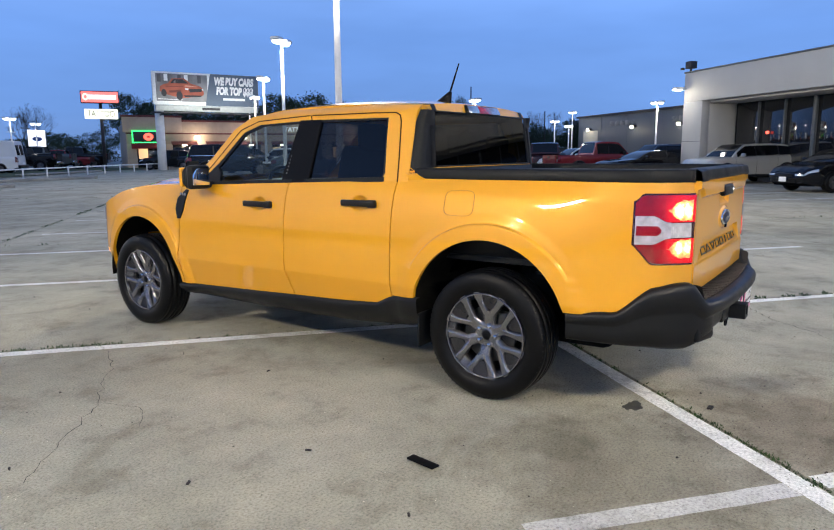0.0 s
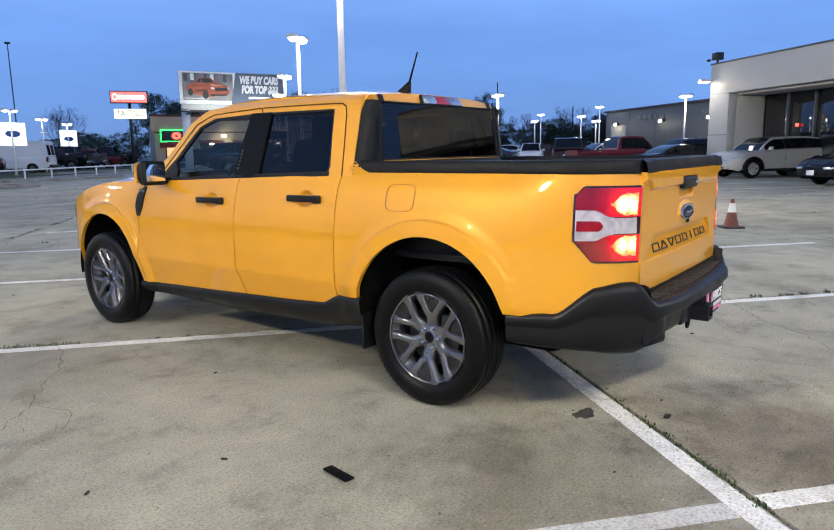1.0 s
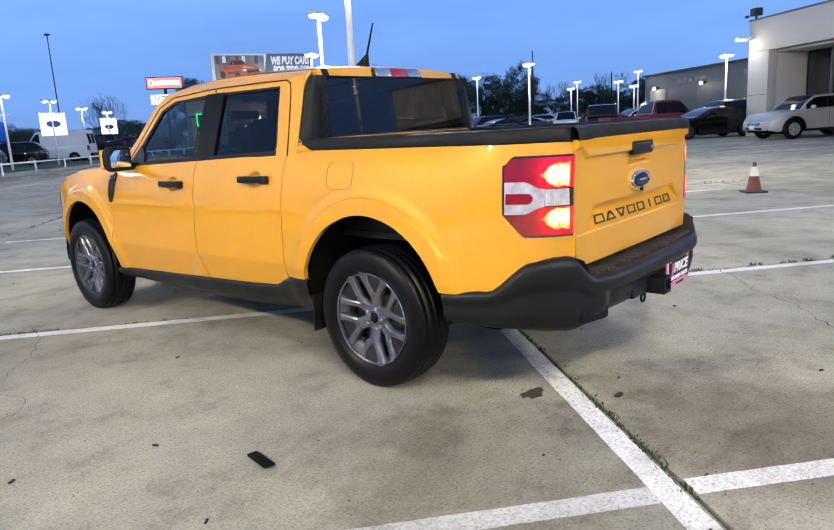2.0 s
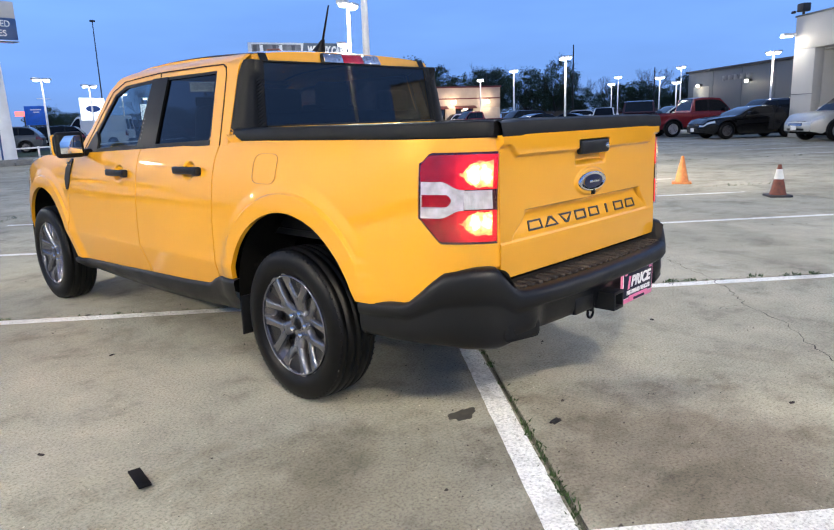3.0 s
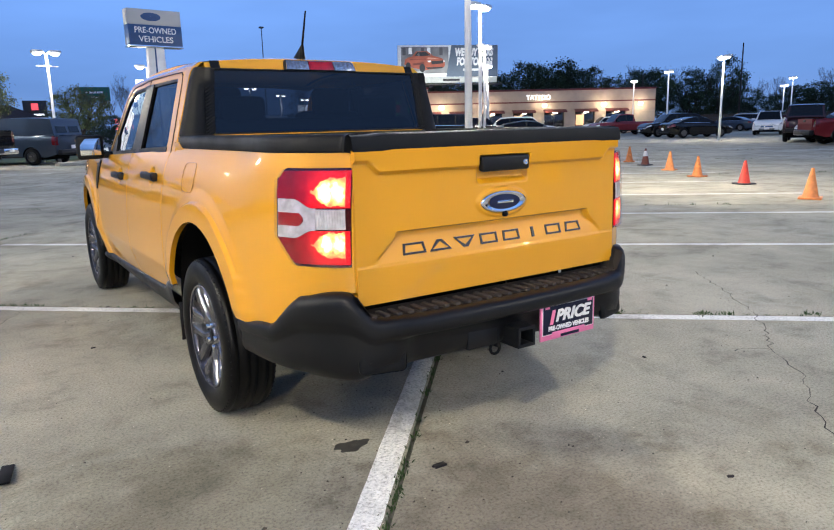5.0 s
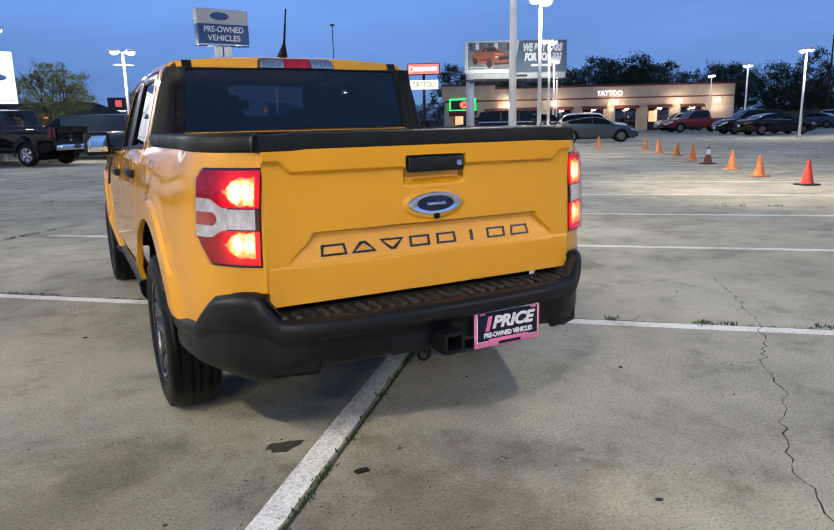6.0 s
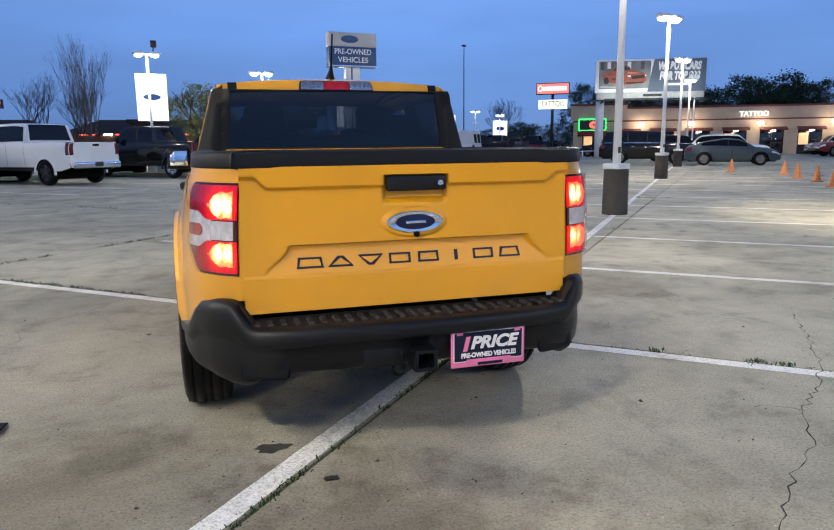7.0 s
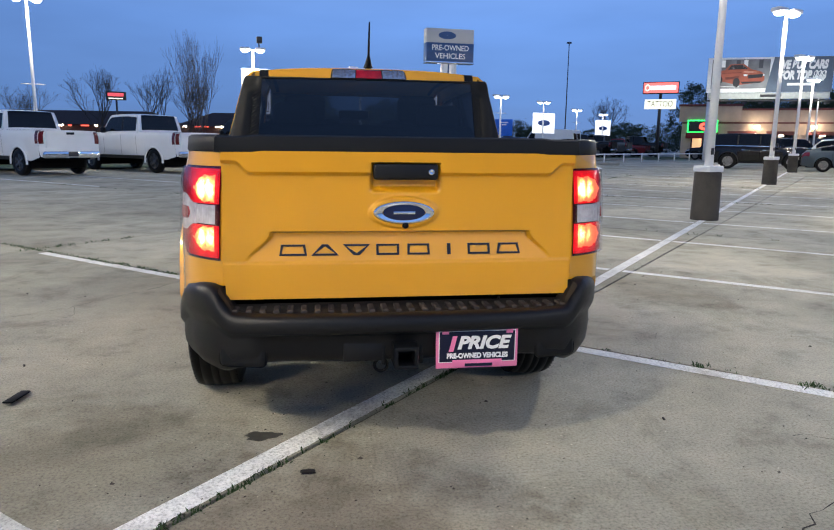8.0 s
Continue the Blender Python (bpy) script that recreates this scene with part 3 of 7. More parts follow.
    for y in steps(0.505, 0.40, 12) + steps(0.38, -0.90, 30) + steps(-0.91, -0.982, 8):
        w = side_x(max(y, -0.960), 1.195)
        inner = max(0.60, min(w - 0.085, 0.70))
        up_ = 0.052 * ramp01(0.462, 0.545, y)
        rows.append([(sgn * (w - 0.01), y, 1.190 + up_), (sgn * (w + 0.004), y, 1.191 + up_), (sgn * (w + 0.006), y, 1.198 + up_ * 0.93), (sgn * (w + 0.001), y, 1.242), (sgn * (w - 0.004), y, 1.247), (sgn * (w - 0.012), y, 1.251), (sgn * (inner + 0.008), y, 1.252), (sgn * inner, y, 1.244), (sgn * inner, y, 1.17)])
    g = grid(bm, rows)
    for row in (rows[0], rows[-1]):
        bm.faces.new([bm.verts.new(p) for p in row])
    part("bed_rail", bm, BLACK_TRIM, truck, "black plastic bed rail cap")
    bm = fresh()
    grid(bm, [[(sgn * x, y, z) for x, z in ((0.695, 1.20), (0.69, 1.0), (0.69, 0.76))] for y in (0.46, -0.92)])
    part("bed_wall", bm, BLACK_PLASTIC, truck)
    # flat black cab-back sail beside the rear window
    gx = lambda z: 0.617 - 0.085 * (z - 1.285)
    gy = lambda z: 0.474 + 0.10 * (z - 1.285)
    bm = fresh()
    rows = []
    for z in [1.584, 1.580, 1.565] + steps(1.54, 1.235, 12):
        xo = green_x(0.545, z) - 0.003
        yo = 0.556 - 0.02 * smooth01(1.50, 1.585, z)
        rows.append([(sgn * (xo - 0.004), yo + 0.006, z), (sgn * xo, yo, z), (sgn * (xo - 0.003), yo - 0.028, z), (sgn * (xo - 0.014), yo - 0.050, z), (sgn * (gx(z) + 0.052), gy(z) + 0.004, z), (sgn * (gx(z) + 0.05), gy(z) + 0.010 * (1 if z < 1.51 else 0), z), (sgn * gx(z), gy(z) + 0.008 * (1 if z < 1.51 else 0), z)])
    grid(bm, rows)
    part("cab_sail", bm, BLACK_TRIM, truck, "black plastic sail panel beside the rear window")
    bm = fresh()
    for k in range(15):
        z = 1.262 + 0.0165 * k
        box(bm, (0, 0, 0), (0.050, 0.006, 0.0075), 0.002, Matrix.Translation((sgn * (gx(z) + 0.026), gy(z) + 0.006, z)) @ Matrix.Rotation(sgn * 0.55, 4, "Y"))
    part("sail_vent", bm, BLACK_PLASTIC, truck, "ribbed black vent insert")
    # black strip in the roof gutter
    roof_c = spline([0.54, 0.62, 0.94, 1.3, 1.7, 2.02], [1.640, 1.655, 1.680, 1.684, 1.662, 1.605])
    roof_e = spline([0.54, 1.3, 1.7, 2.02], [1.613, 1.638, 1.627, 1.580])
    roof_z = lambda x, y: roof_c(y) - (roof_c(y) - roof_e(y)) * (abs(x) / 0.63) ** 3.0
    bm = fresh()
    grid(bm, [[(sgn * x, y, roof_z(x, y) + (0.002 if abs(x - 0.583) > 0.012 else -0.004)) for x in (0.558, 0.564, 0.583, 0.602, 0.608)] for y in steps(0.535, 1.95, 24)])
    grid(bm, [[(sgn * x, y - 0.003, z) for x in (0.558, 0.583, 0.608)] for y, z in ((0.534, roof_z(0.583, 0.535) + 0.002), (0.512, 1.580))])
    part("roof_strip", bm, BLACK_TRIM, truck)
    # tail lamp, wrapped round the corner
    dens = [(W_Y(-0.988 + 0.29 * k / 120), -0.988 + 0.29 * k / 120) for k in range(121)]
    arc = [0.0]
    for p, q in zip(dens, dens[1:]):
        arc.append(arc[-1] + math.hypot(q[0] - p[0], q[1] - p[1]))
    LAMP_LEN = 0.302
    def corner(u, z, out):
        s = u * LAMP_LEN
        i = max(1, min(120, next((j for j in range(121) if arc[j] >= s), 120)))
        f = (s - arc[i - 1]) / max(1e-6, arc[i] - arc[i - 1])
        x = dens[i - 1][0] + f * (dens[i][0] - dens[i - 1][0])
        y = dens[i - 1][1] + f * (dens[i][1] - dens[i - 1][1])
        tx, ty = dens[i][0] - dens[i - 1][0], dens[i][1] - dens[i - 1][1]
        n = math.hypot(tx, ty)
        off = K_Y(y) * (OFF_HI(z) if z > 0.58 else 0)
        return (sgn * (x - off + out * ty / n), y - out * tx / n, z)
    def lens(us, zb, zt, out, depth, rows=8):
        bm = fresh()
        grid(bm, [[corner(u, z, out) for z in steps(zb(u), zt(u), rows)] for u in us])
        es = [e for e in bm.edges if len(e.link_faces) == 1]
        r = bmesh.ops.extrude_edge_only(bm, edges=es)
        mid = Vector((sgn * 0.60, -0.80, 0))
        for v in r["geom"]:
            if isinstance(v, bmesh.types.BMVert):
                d = Vector((mid.x - v.co.x, mid.y - v.co.y, 0)).normalized()
                v.co += d * depth
        return bm
    l_t = lambda u: 1.137 - 0.036 * smooth01(0.86, 1.0, u)
    l_b = lambda u: 0.808 + 0.002 * u + 0.095 * max(0.0, (u - 0.72) / 0.28)
    us = steps(0.0, 1.0, 26)
    lamp = part("tail_lamp", lens(steps(0.022, 1.012, 26), lambda u: l_b(min(1, u)) - 0.005, lambda u: l_t(min(1, u)) + 0.004, 0.004, 0.04), RED_DARK, truck, "lit red and clear tail lamp")
    up = lambda u: 1.006 + 0.030 * smooth01(0.47, 0.72, u)
    dn = lambda u: 0.930 - 0.028 * smooth01(0.47, 0.72, u)
    part("red_lens", lens(steps(0.034, 0.98, 24), lambda u: up(u) + 0.001, lambda u: l_t(u) - 0.005, 0.010, 0.012), LIT_RED_LENS, lamp)
    part("red_lens", lens(steps(0.034, 0.98, 24), lambda u: l_b(u) + 0.005, lambda u: dn(u) - 0.001, 0.010, 0.012), LIT_RED_LENS, lamp)
    part("white_lens", lens(steps(0.435, 0.975, 18), dn, up, 0.009, 0.012), WHITE_LENS, lamp)
    rb = lambda u: 0.0225 * math.sqrt(max(0.04, min(1.0, (u - 0.585) / 0.06)))
    part("red_bar", lens(steps(0.588, 0.955, 14), lambda u: 0.967 - rb(u), lambda u: 0.967 + rb(u), 0.013, 0.006), RED_LENS, lamp)
    bm = lens(steps(0.088, 0.432, 40), lambda u: 0.934, lambda u: 1.003, 0.008, 0.012)
    for i, v in enumerate(bm.verts):
        v.co.y += 0.002 * math.sin(v.co.x * 900)
    part("reversing_lens", bm, REVERSE_LENS, lamp)
    part("edge_lens", lens(steps(0.030, 0.082, 4), lambda u: 0.931, lambda u: 1.005, 0.009, 0.012), RED_DARK, lamp)
    for a, b in ((1.014, 1.108), (0.838, 0.924)):
        nib = lambda u: 0.0022 * math.sin(u * 43) + 0.0014 * math.sin(u * 117 + 1)
        taper = lambda u: 0.006 * smooth01(0.28, 0.34, u) + 0.034 * smooth01(0.33, 0.47, u)
        part("lit_cell", lens(steps(0.092, 0.49, 60), lambda u: a + nib(u) + taper(u), lambda u: b - nib(u + 0.3) - taper(u), 0.0115, 0.003), BRAKE_RED, lamp, "glowing brake lamp reflector")
    cover = part("lamp_cover", lens(steps(0.026, 1.006, 30), lambda u: l_b(min(1, u)) - 0.002, lambda u: l_t(min(1, u)) + 0.001, 0.0175, 0.014, 12), CLEAR_LENS, lamp, "clear glossy outer lens")
    cover.visible_shadow = False

# roof, bonnet, windscreen, cab back
bm = fresh()
grid(bm, [[(x, y, roof_z(x, y)) for x in steps(-0.625, 0.625, 33)] for y in steps(0.535, 2.02, 30)])
flange(bm, lambda c: Vector((0, 0, -1)), 0.025)
grid(bm, [[(x, 0.535 - 0.022 * k, roof_z(x, 0.535) + (1.578 - roof_z(x, 0.535)) * k) for x in steps(-0.635, 0.635, 33)] for k in steps(0, 1, 5)])
part("roof", bm, YELLOW, truck)
bm = fresh()
grid(bm, [[(x * (W_Y(y) - K_Y(y) * OFF_HI(FENDER_TOP(y))), y, FENDER_TOP(y) + 0.055 * (1 - abs(x) ** 2.5) + 0.012 * (smooth01(0.5, 0.6, abs(x)) - smooth01(0.72, 0.8, abs(x)))) for x in steps(-1, 1, 41)] for y in steps(2.60, 3.905, 30)])
part("bonnet", bm, YELLOW, truck)
bm = fresh()
grid(bm, [[(x, 2.04 + (2.66 - 2.04) * t - 0.08 * (abs(x) / 0.62) ** 2 * 1.0, 1.60 + (1.125 - 1.60) * t + 0.03 * math.sin(t * math.pi) - 0.02 * abs(x)) for x in steps(-0.62 - 0.12 * t, 0.62 + 0.12 * t, 21)] for t in steps(0, 1, 12)])
part("windscreen", bm, FRONT_GLASS, truck)
bm = fresh()
grid(bm, [[(x * W_Y(y) * 0.985, y, z) for y, z in ((3.90, 0.875), (3.93, 0.80), (3.935, 0.62), (3.93, 0.48), (3.88, 0.36))] for x in steps(-0.6, 0.6, 13)])
part("front_fascia", bm, YELLOW, truck)
bm = fresh()
box(bm, (0, 3.935, 0.72), (0.9, 0.03, 0.20), 0.01)
part("grille", bm, BLACK_PLASTIC, truck)
for sgn in (-1, 1):
    bm = fresh()
    grid(bm, [[(sgn * (side_x(y, z) + 0.006), y, z) for z in steps(0.80, FENDER_TOP(y) - 0.03, 5)] for y in steps(3.66, 3.90, 8)])
    part("headlamp", bm, WHITE_LENS, truck)
    bm = fresh()
    grid(bm, [[(sgn * (side_x(y, z) + 0.006), y, z) for z in steps(0.53, 0.57, 3)] for y in steps(3.60, 3.66, 4)])
    part("side_marker", bm, AMBER, truck, "amber side marker lamp")
bm = fresh()
box(bm, (0, 1.5, 0.37), (1.24, 4.2, 0.14), 0.05)
part("underbody", bm, DARK_VOID, truck)
bm = fresh()
grid(bm, [[(x, y, z) for y, z in ((0.475, 1.247), (0.455, 1.243), (0.452, 1.20), (0.465, 0.75))] for x in steps(-0.66, 0.66, 9)])
part("cab_back", bm, BLACK_PLASTIC, truck)
bm = fresh()
box(bm, (0, 0.466, 1.2495), (1.27, 0.02, 0.005), 0.001)
part("cab_seam", bm, YELLOW, truck, "thin yellow edge under the rear window")
bm = fresh()
grid(bm, [[(x * (0.618 - 0.085 * (z - 1.285)), 0.478 + 0.10 * (z - 1.285) - 0.012 * (1 - x * x), z) for x in steps(-1, 1, 17)] for z in steps(1.252, 1.580, 9)])
part("rear_window", bm, PRIVACY_GLASS, truck, "dark tinted rear window")
bm = fresh()
for x, z, sx, sz in ((0, 1.256, 1.25, 0.010), (0, 1.577, 1.2, 0.010)):
    box(bm, (x, 0.478 + 0.10 * (z - 1.285) - 0.006, z), (sx, 0.02, sz), 0.003)
part("rear_window_frame", bm, BLACK_TRIM, truck)
bm = fresh()
box(bm, (0, 0.523, 1.6065), (0.436, 0.05, 0.060), 0.014, seg=3)
for v in bm.verts:
    v.co.x *= 1 - 0.9 * (v.co.z - 1.577)
    v.co.y += (v.co.z - 1.6065) * 0.5
chm = part("high_brake_lamp", bm, BLACK_TRIM, truck, "roof brake lamp with clear ends and a red centre")
for x0, x1, m in ((-0.210, -0.077, HEAD_CLEAR), (-0.075, 0.075, RED_LENS), (0.077, 0.210, HEAD_CLEAR)):
    bm = fresh()
    box(bm, ((x0 + x1) / 2, 0.500, 1.607), (x1 - x0, 0.014, 0.048), 0.006, seg=2)
    for v in bm.verts:
        v.co.x *= 1 - 0.9 * (v.co.z - 1.583)
        v.co.y += (v.co.z - 1.607) * 0.5
    part("lens", bm, m, chm)
bm = fresh()
rows = []
for k in steps(0, 1, 7):
    hw, y0_, y1_ = 0.034 * (1 - 0.75 * k ** 0.7), 0.90 - 0.11 * k, 0.765 - 0.005 * k
    rows.append([(0.02 + hw * math.cos(a), (y0_ + y1_) / 2 + (y0_ - y1_) / 2 * math.sin(a), 1.672 + 0.070 * k) for a in steps(0, math.tau, 17)[:-1]])
grid(bm, rows, True)
tube(bm, (0.02, 0.778, 1.73), (0.02, 0.705, 1.925), 0.0075, 0.0045, 8)
part("roof_antenna", bm, GLOSS_BLACK, truck, "black stub antenna")
bm = fresh()
box(bm, (0, -0.23, 0.745), (1.40, 1.40, 0.03))
for sgn in (-1, 1):
    box(bm, (sgn * 0.60, 0.0, 0.84), (0.20, 0.72, 0.20), 0.05)
part("bed_floor", bm, BLACK_PLASTIC, truck, "black bed liner")


# tailgate with its pressed shapes
def gate_y(x, z):
    a = abs(x)
    y = -0.990 - 0.006 * (1 - (x / 0.65) ** 2)
    edge = 1.112 + 0.040 * smooth01(0.535, 0.59, a)
    y -= 0.020 * smooth01(edge - 0.002, edge + 0.012, z)                       # proud upper band
    wing = 0.47 + 0.09 * smooth01(0.905, 0.79, z)
    inside = 1 - smooth01(wing - 0.007, wing + 0.007, a)
    y += 0.026 * inside * smooth01(0.910, 0.901, z) * smooth01(0.775, 0.90, z)   # scoop behind the letters
    y -= 0.004 * smooth01(0.80, 0.79, z)
    hx = abs(x - 0.005)
    y += 0.024 * (1 - smooth01(0.112, 0.128, hx)) * smooth01(1.045, 1.075, z) * (1 - smooth01(1.155, 1.16, z))
    r = math.hypot(x / 0.132, (z - 0.978) / 0.062)
    y -= 0.010 * (1 - smooth01(0.85, 1.0, r))
    return y


bm = fresh()
gz = sorted(set(steps(0.660, 1.196, 150) + [0.8985, 0.901, 0.9055, 0.910, 0.912]))
grid(bm, [[(x, gate_y(x, z), z) for z in gz] for x in steps(-0.6335, 0.6335, 230)])
flange(bm, lambda c: Vector((0, 1, 0)), 0.05)
gate = part("tailgate", bm, YELLOW, truck)
bm = fresh()
box(bm, (0.005, -1.006, 1.126), (0.232, 0.03, 0.058), 0.010, seg=3)
gh = part("tailgate_handle", bm, BLACK_PLASTIC, gate, "black pull handle with a lock")
bm = fresh()
spin(bm, [(0.0, 0.011), (-0.006, 0.011), (-0.006, 0.007), (-0.004, 0.0)], (0.095, -1.021, 1.126), "y", 20)
part("lock", bm, CHROME, gh)
bm = fresh()
prof = [(0.012, 1.0), (0.0, 1.0), (-0.007, 0.97), (-0.009, 0.92), (-0.008, 0.86), (-0.006, 0.70)]
rows = [[(0.112 * r * math.cos(a), -1.005 + o, 0.978 + 0.043 * (r - (1 - r) * 0.5) * math.sin(a)) for a in steps(0, math.tau, 49)[:-1]] for o, r in prof]
grid(bm, rows, True)
emblem = part("emblem", bm, CHROME, gate, "plain blue oval emblem with a chrome rim")
bm = fresh()
rows = [[(0.076 * r * math.cos(a), -1.0135 - 0.004 * (1 - r), 0.978 + 0.0285 * r * math.sin(a)) for a in steps(0, math.tau, 49)[:-1]] for r in (1, 0.75, 0.5, 0.25, 0.02)]
grid(bm, rows, True)
part("oval", bm, BLUE_ENAMEL, emblem)
bm = fresh()
box(bm, (0, -1.0182, 0.978), (0.078, 0.002, 0.010), 0.0008)
part("oval_mark", bm, CHROME, emblem)
bm = fresh()
spin(bm, [(0.0, 0.012), (-0.012, 0.011), (-0.013, 0.0)], (0.005, -1.004, 0.930), "y", 16)
part("camera_eye", bm, GLOSS_BLACK, gate)
# eight plain dark outlines across the gate: half widths at the foot and at the head
for k, (wf_, wh_) in enumerate(((0.049, 0.043), (0.049, 0.011), (0.011, 0.049), (0.042, 0.042), (0.042, 0.040), (0.0065, 0.0065), (0.042, 0.042), (0.045, 0.038))):
    xc, za, zb_, st = -0.396 + k * 0.1133, 0.8185, 0.8585, 0.0085
    outer = [(-wf_, za), (wf_, za), (wh_, zb_), (-wh_, zb_)]
    inner = [(math.copysign(max(0.0, abs(x) - st * (1.0 if abs(wf_ - wh_) < 0.02 else 1.5)), x), z + (st * 0.85 if z < 0.84 else -st * 0.85)) for x, z in outer]
    def along(loop, n=7):
        return [(a[0] + (b[0] - a[0]) * t / n, a[1] + (b[1] - a[1]) * t / n) for a, b in zip(loop, loop[1:] + loop[:1]) for t in range(n)]
    bm = fresh()
    grid(bm, [[(xc + x, gate_y(xc + x, z) - 0.0035, z) for x, z in along(lp)] for lp in (outer, inner)], True)
    flange(bm, lambda c: Vector((0, 1, 0)), 0.006)
    part("letter_mark", bm, LETTER_BLACK, gate)
bm = fresh()
rows = []
for x in steps(-0.643, 0.643, 60):
    h = 1.247 + 0.005 * smooth01(0.56, 0.51, abs(x))
    rows.append([(x, -1.012, 1.192), (x, -1.014, 1.205), (x, -1.006, h - 0.006), (x, -0.995, h), (x, -0.925, h), (x, -0.915, h - 0.008), (x, -0.912, 1.17)])
grid(bm, rows)
flange(bm, lambda c: Vector((0, 0, 0)), 0)
part("gate_cap", bm, BLACK_TRIM, gate, "black plastic cap along the tailgate top")
bm = fresh()
box(bm, (0, -0.925, 0.93), (1.27, 0.03, 0.50), 0.01)
part("gate_inner", bm, BLACK_PLASTIC, gate)

# rear bumper
BP = [(0.882, -0.455), (0.864, -0.60), (0.834, -0.76), (0.786, -0.885), (0.724, -0.981), (0.662, -1.041), (0.582, -1.083), (0.42, -1.118), (0.2, -1.13), (0.0, -1.133)]
blen = [0.0]
for p, q in zip(BP, BP[1:]):
    blen.append(blen[-1] + math.hypot(q[0] - p[0], q[1] - p[1]))
bx, by = spline(blen, [p[0] for p in BP]), spline(blen, [p[1] for p in BP])


def bump_top(x, y):
    if x > 0.70:
        return 0.548 + 0.014 * smooth01(-0.5, -0.66, y) + 0.125 * ramp01(-0.69, -0.85, y) + 0.022 * smooth01(-0.84, -0.97, y)
    return 0.618 + 0.090 * smooth01(0.610, 0.70, x)


bm = fresh()
rows = []
for sgn, seq in ((-1, steps(0, blen[-1], 60)), (1, steps(blen[-1], 0, 60)[1:])):
    for s in seq:
        x, y = bx(s), by(s)
        ds = 0.004
        tx, ty = bx(min(s + ds, blen[-1])) - bx(max(s - ds, 0)), by(min(s + ds, blen[-1])) - by(max(s - ds, 0))
        n = math.hypot(tx, ty)
        nx, ny = -ty / n, tx / n                       # outward
        if nx < -0.001 or ny > 0.3:
            nx, ny = -nx, -ny
        t = bump_top(x, y)
        b = 0.405 - 0.02 * smooth01(0.9, 0.75, x) + 0.045 * smooth01(0.70, 0.55, x)
        r = []
        mid = smooth01(0.56, 0.44, x)
        for f, o, oc in ((-0.012, -0.060, -0.060), (-0.03, -0.045, -0.045), (-0.02, -0.014, -0.014), (0.03, 0.0, 0.0), (0.10, 0.006, 0.006), (0.26, 0.006, 0.006), (0.33, 0.0, -0.004), (0.40, -0.014, -0.045), (0.44, -0.015, -0.058), (0.62, -0.012, -0.062), (0.82, -0.018, -0.066), (0.95, -0.040, -0.075), (1.0, -0.062, -0.09), (1.0, -0.14, -0.14)):
            z = t + (b - t) * f
            side = smooth01(0.80, 0.87, x)
            o = o + (oc - o) * mid
            oo = o * (1 - 0.55 * side) if f > 0.3 else o
            r.append((sgn * (x + nx * oo), y + ny * oo, z))
        rows.append(r)
grid(bm, rows)
bump_ob = part("rear_bumper", bm, BLACK_PLASTIC, truck, "matt black plastic rear bumper with a step")
bm = fresh()
rows = []
for x in steps(-0.655, 0.655, 50):
    a = abs(x)
    rise = 0.085 * smooth01(0.60, 0.655, a)
    ye = -1.118 + 0.03 * (a / 0.6) ** 2
    rows.append([(x, -0.955, 0.634 + rise), (x, -0.970, 0.623 + rise), (x, -1.02, 0.621 + rise), (x, ye + 0.050, 0.618 + rise), (x, ye + 0.040, 0.612 + rise)])
grid(bm, rows)
step = part("step_pad", bm, DIRTY_STEP, bump_ob, "dusty ribbed step pad")
for k in range(26):
    x = -0.60 + 0.048 * k
    bm = fresh()
    ye = -1.118 + 0.03 * (abs(x) / 0.6) ** 2
    box(bm, (x, (ye - 0.975) / 2 + 0.022, 0.6255), (0.021, -0.975 - ye - 0.046, 0.013), 0.004)
    part("rib", bm, RIB_DUST, step)
for sgn in (-1, 1):
    bm = fresh()
    box(bm, (0, 0, 0), (0.172, 0.03, 0.125), 0.02, seg=3)
    bmesh.ops.transform(bm, matrix=Matrix.Translation((sgn * 0.575, -1.041, 0.484)) @ Matrix.Rotation(sgn * 0.26, 4, "Z") @ Matrix.Rotation(-0.10, 4, "X"), verts=bm.verts)
    pad = part("bumper_pad", bm, BLACK_TRIM, bump_ob)
    for k in range(6):
        bm = fresh()
        box(bm, (0, 0, 0), (0.075, 0.006, 0.003), 0.0, Matrix.Translation((sgn * 0.59, -1.0550 + 0.001 * k, 0.468 + 0.008 * k)) @ Matrix.Rotation(sgn * 0.26, 4, "Z"))
        part("pad_ridge", bm, BLACK_PLASTIC, pad)
bm = fresh()
for dx, dz, sx, sz in ((0, 0.034, 0.088, 0.014), (0, -0.034, 0.088, 0.014), (-0.037, 0, 0.014, 0.06), (0.037, 0, 0.014, 0.06)):
    box(bm, (0.01 + dx, -1.05, 0.465 + dz), (sx, 0.20, sz), 0.003)
for dx in (-0.075, 0.065):
    box(bm, (0.01 + dx, -1.02, 0.455), (0.012, 0.10, 0.075), 0.002)
box(bm, (0, -0.9, 0.44), (0.9, 0.06, 0.06), 0.01)
hitch = part("hitch_receiver", bm, BLACK_TRIM, truck, "black square hitch receiver")
bm = fresh()
spin(bm, [(0.006 * math.cos(a), 0.024 + 0.006 * math.sin(a)) for a in steps(0, math.tau, 9)[:-1]], (-0.075, -1.06, 0.415), "y", 18, True)
part("chain_loop", bm, GLOSS_BLACK, hitch)
bm = fresh()
box(bm, (-0.14, -1.055, 0.47), (0.15, 0.03, 0.075), 0.008)
part("plug_cover", bm, BLACK_PLASTIC, hitch)
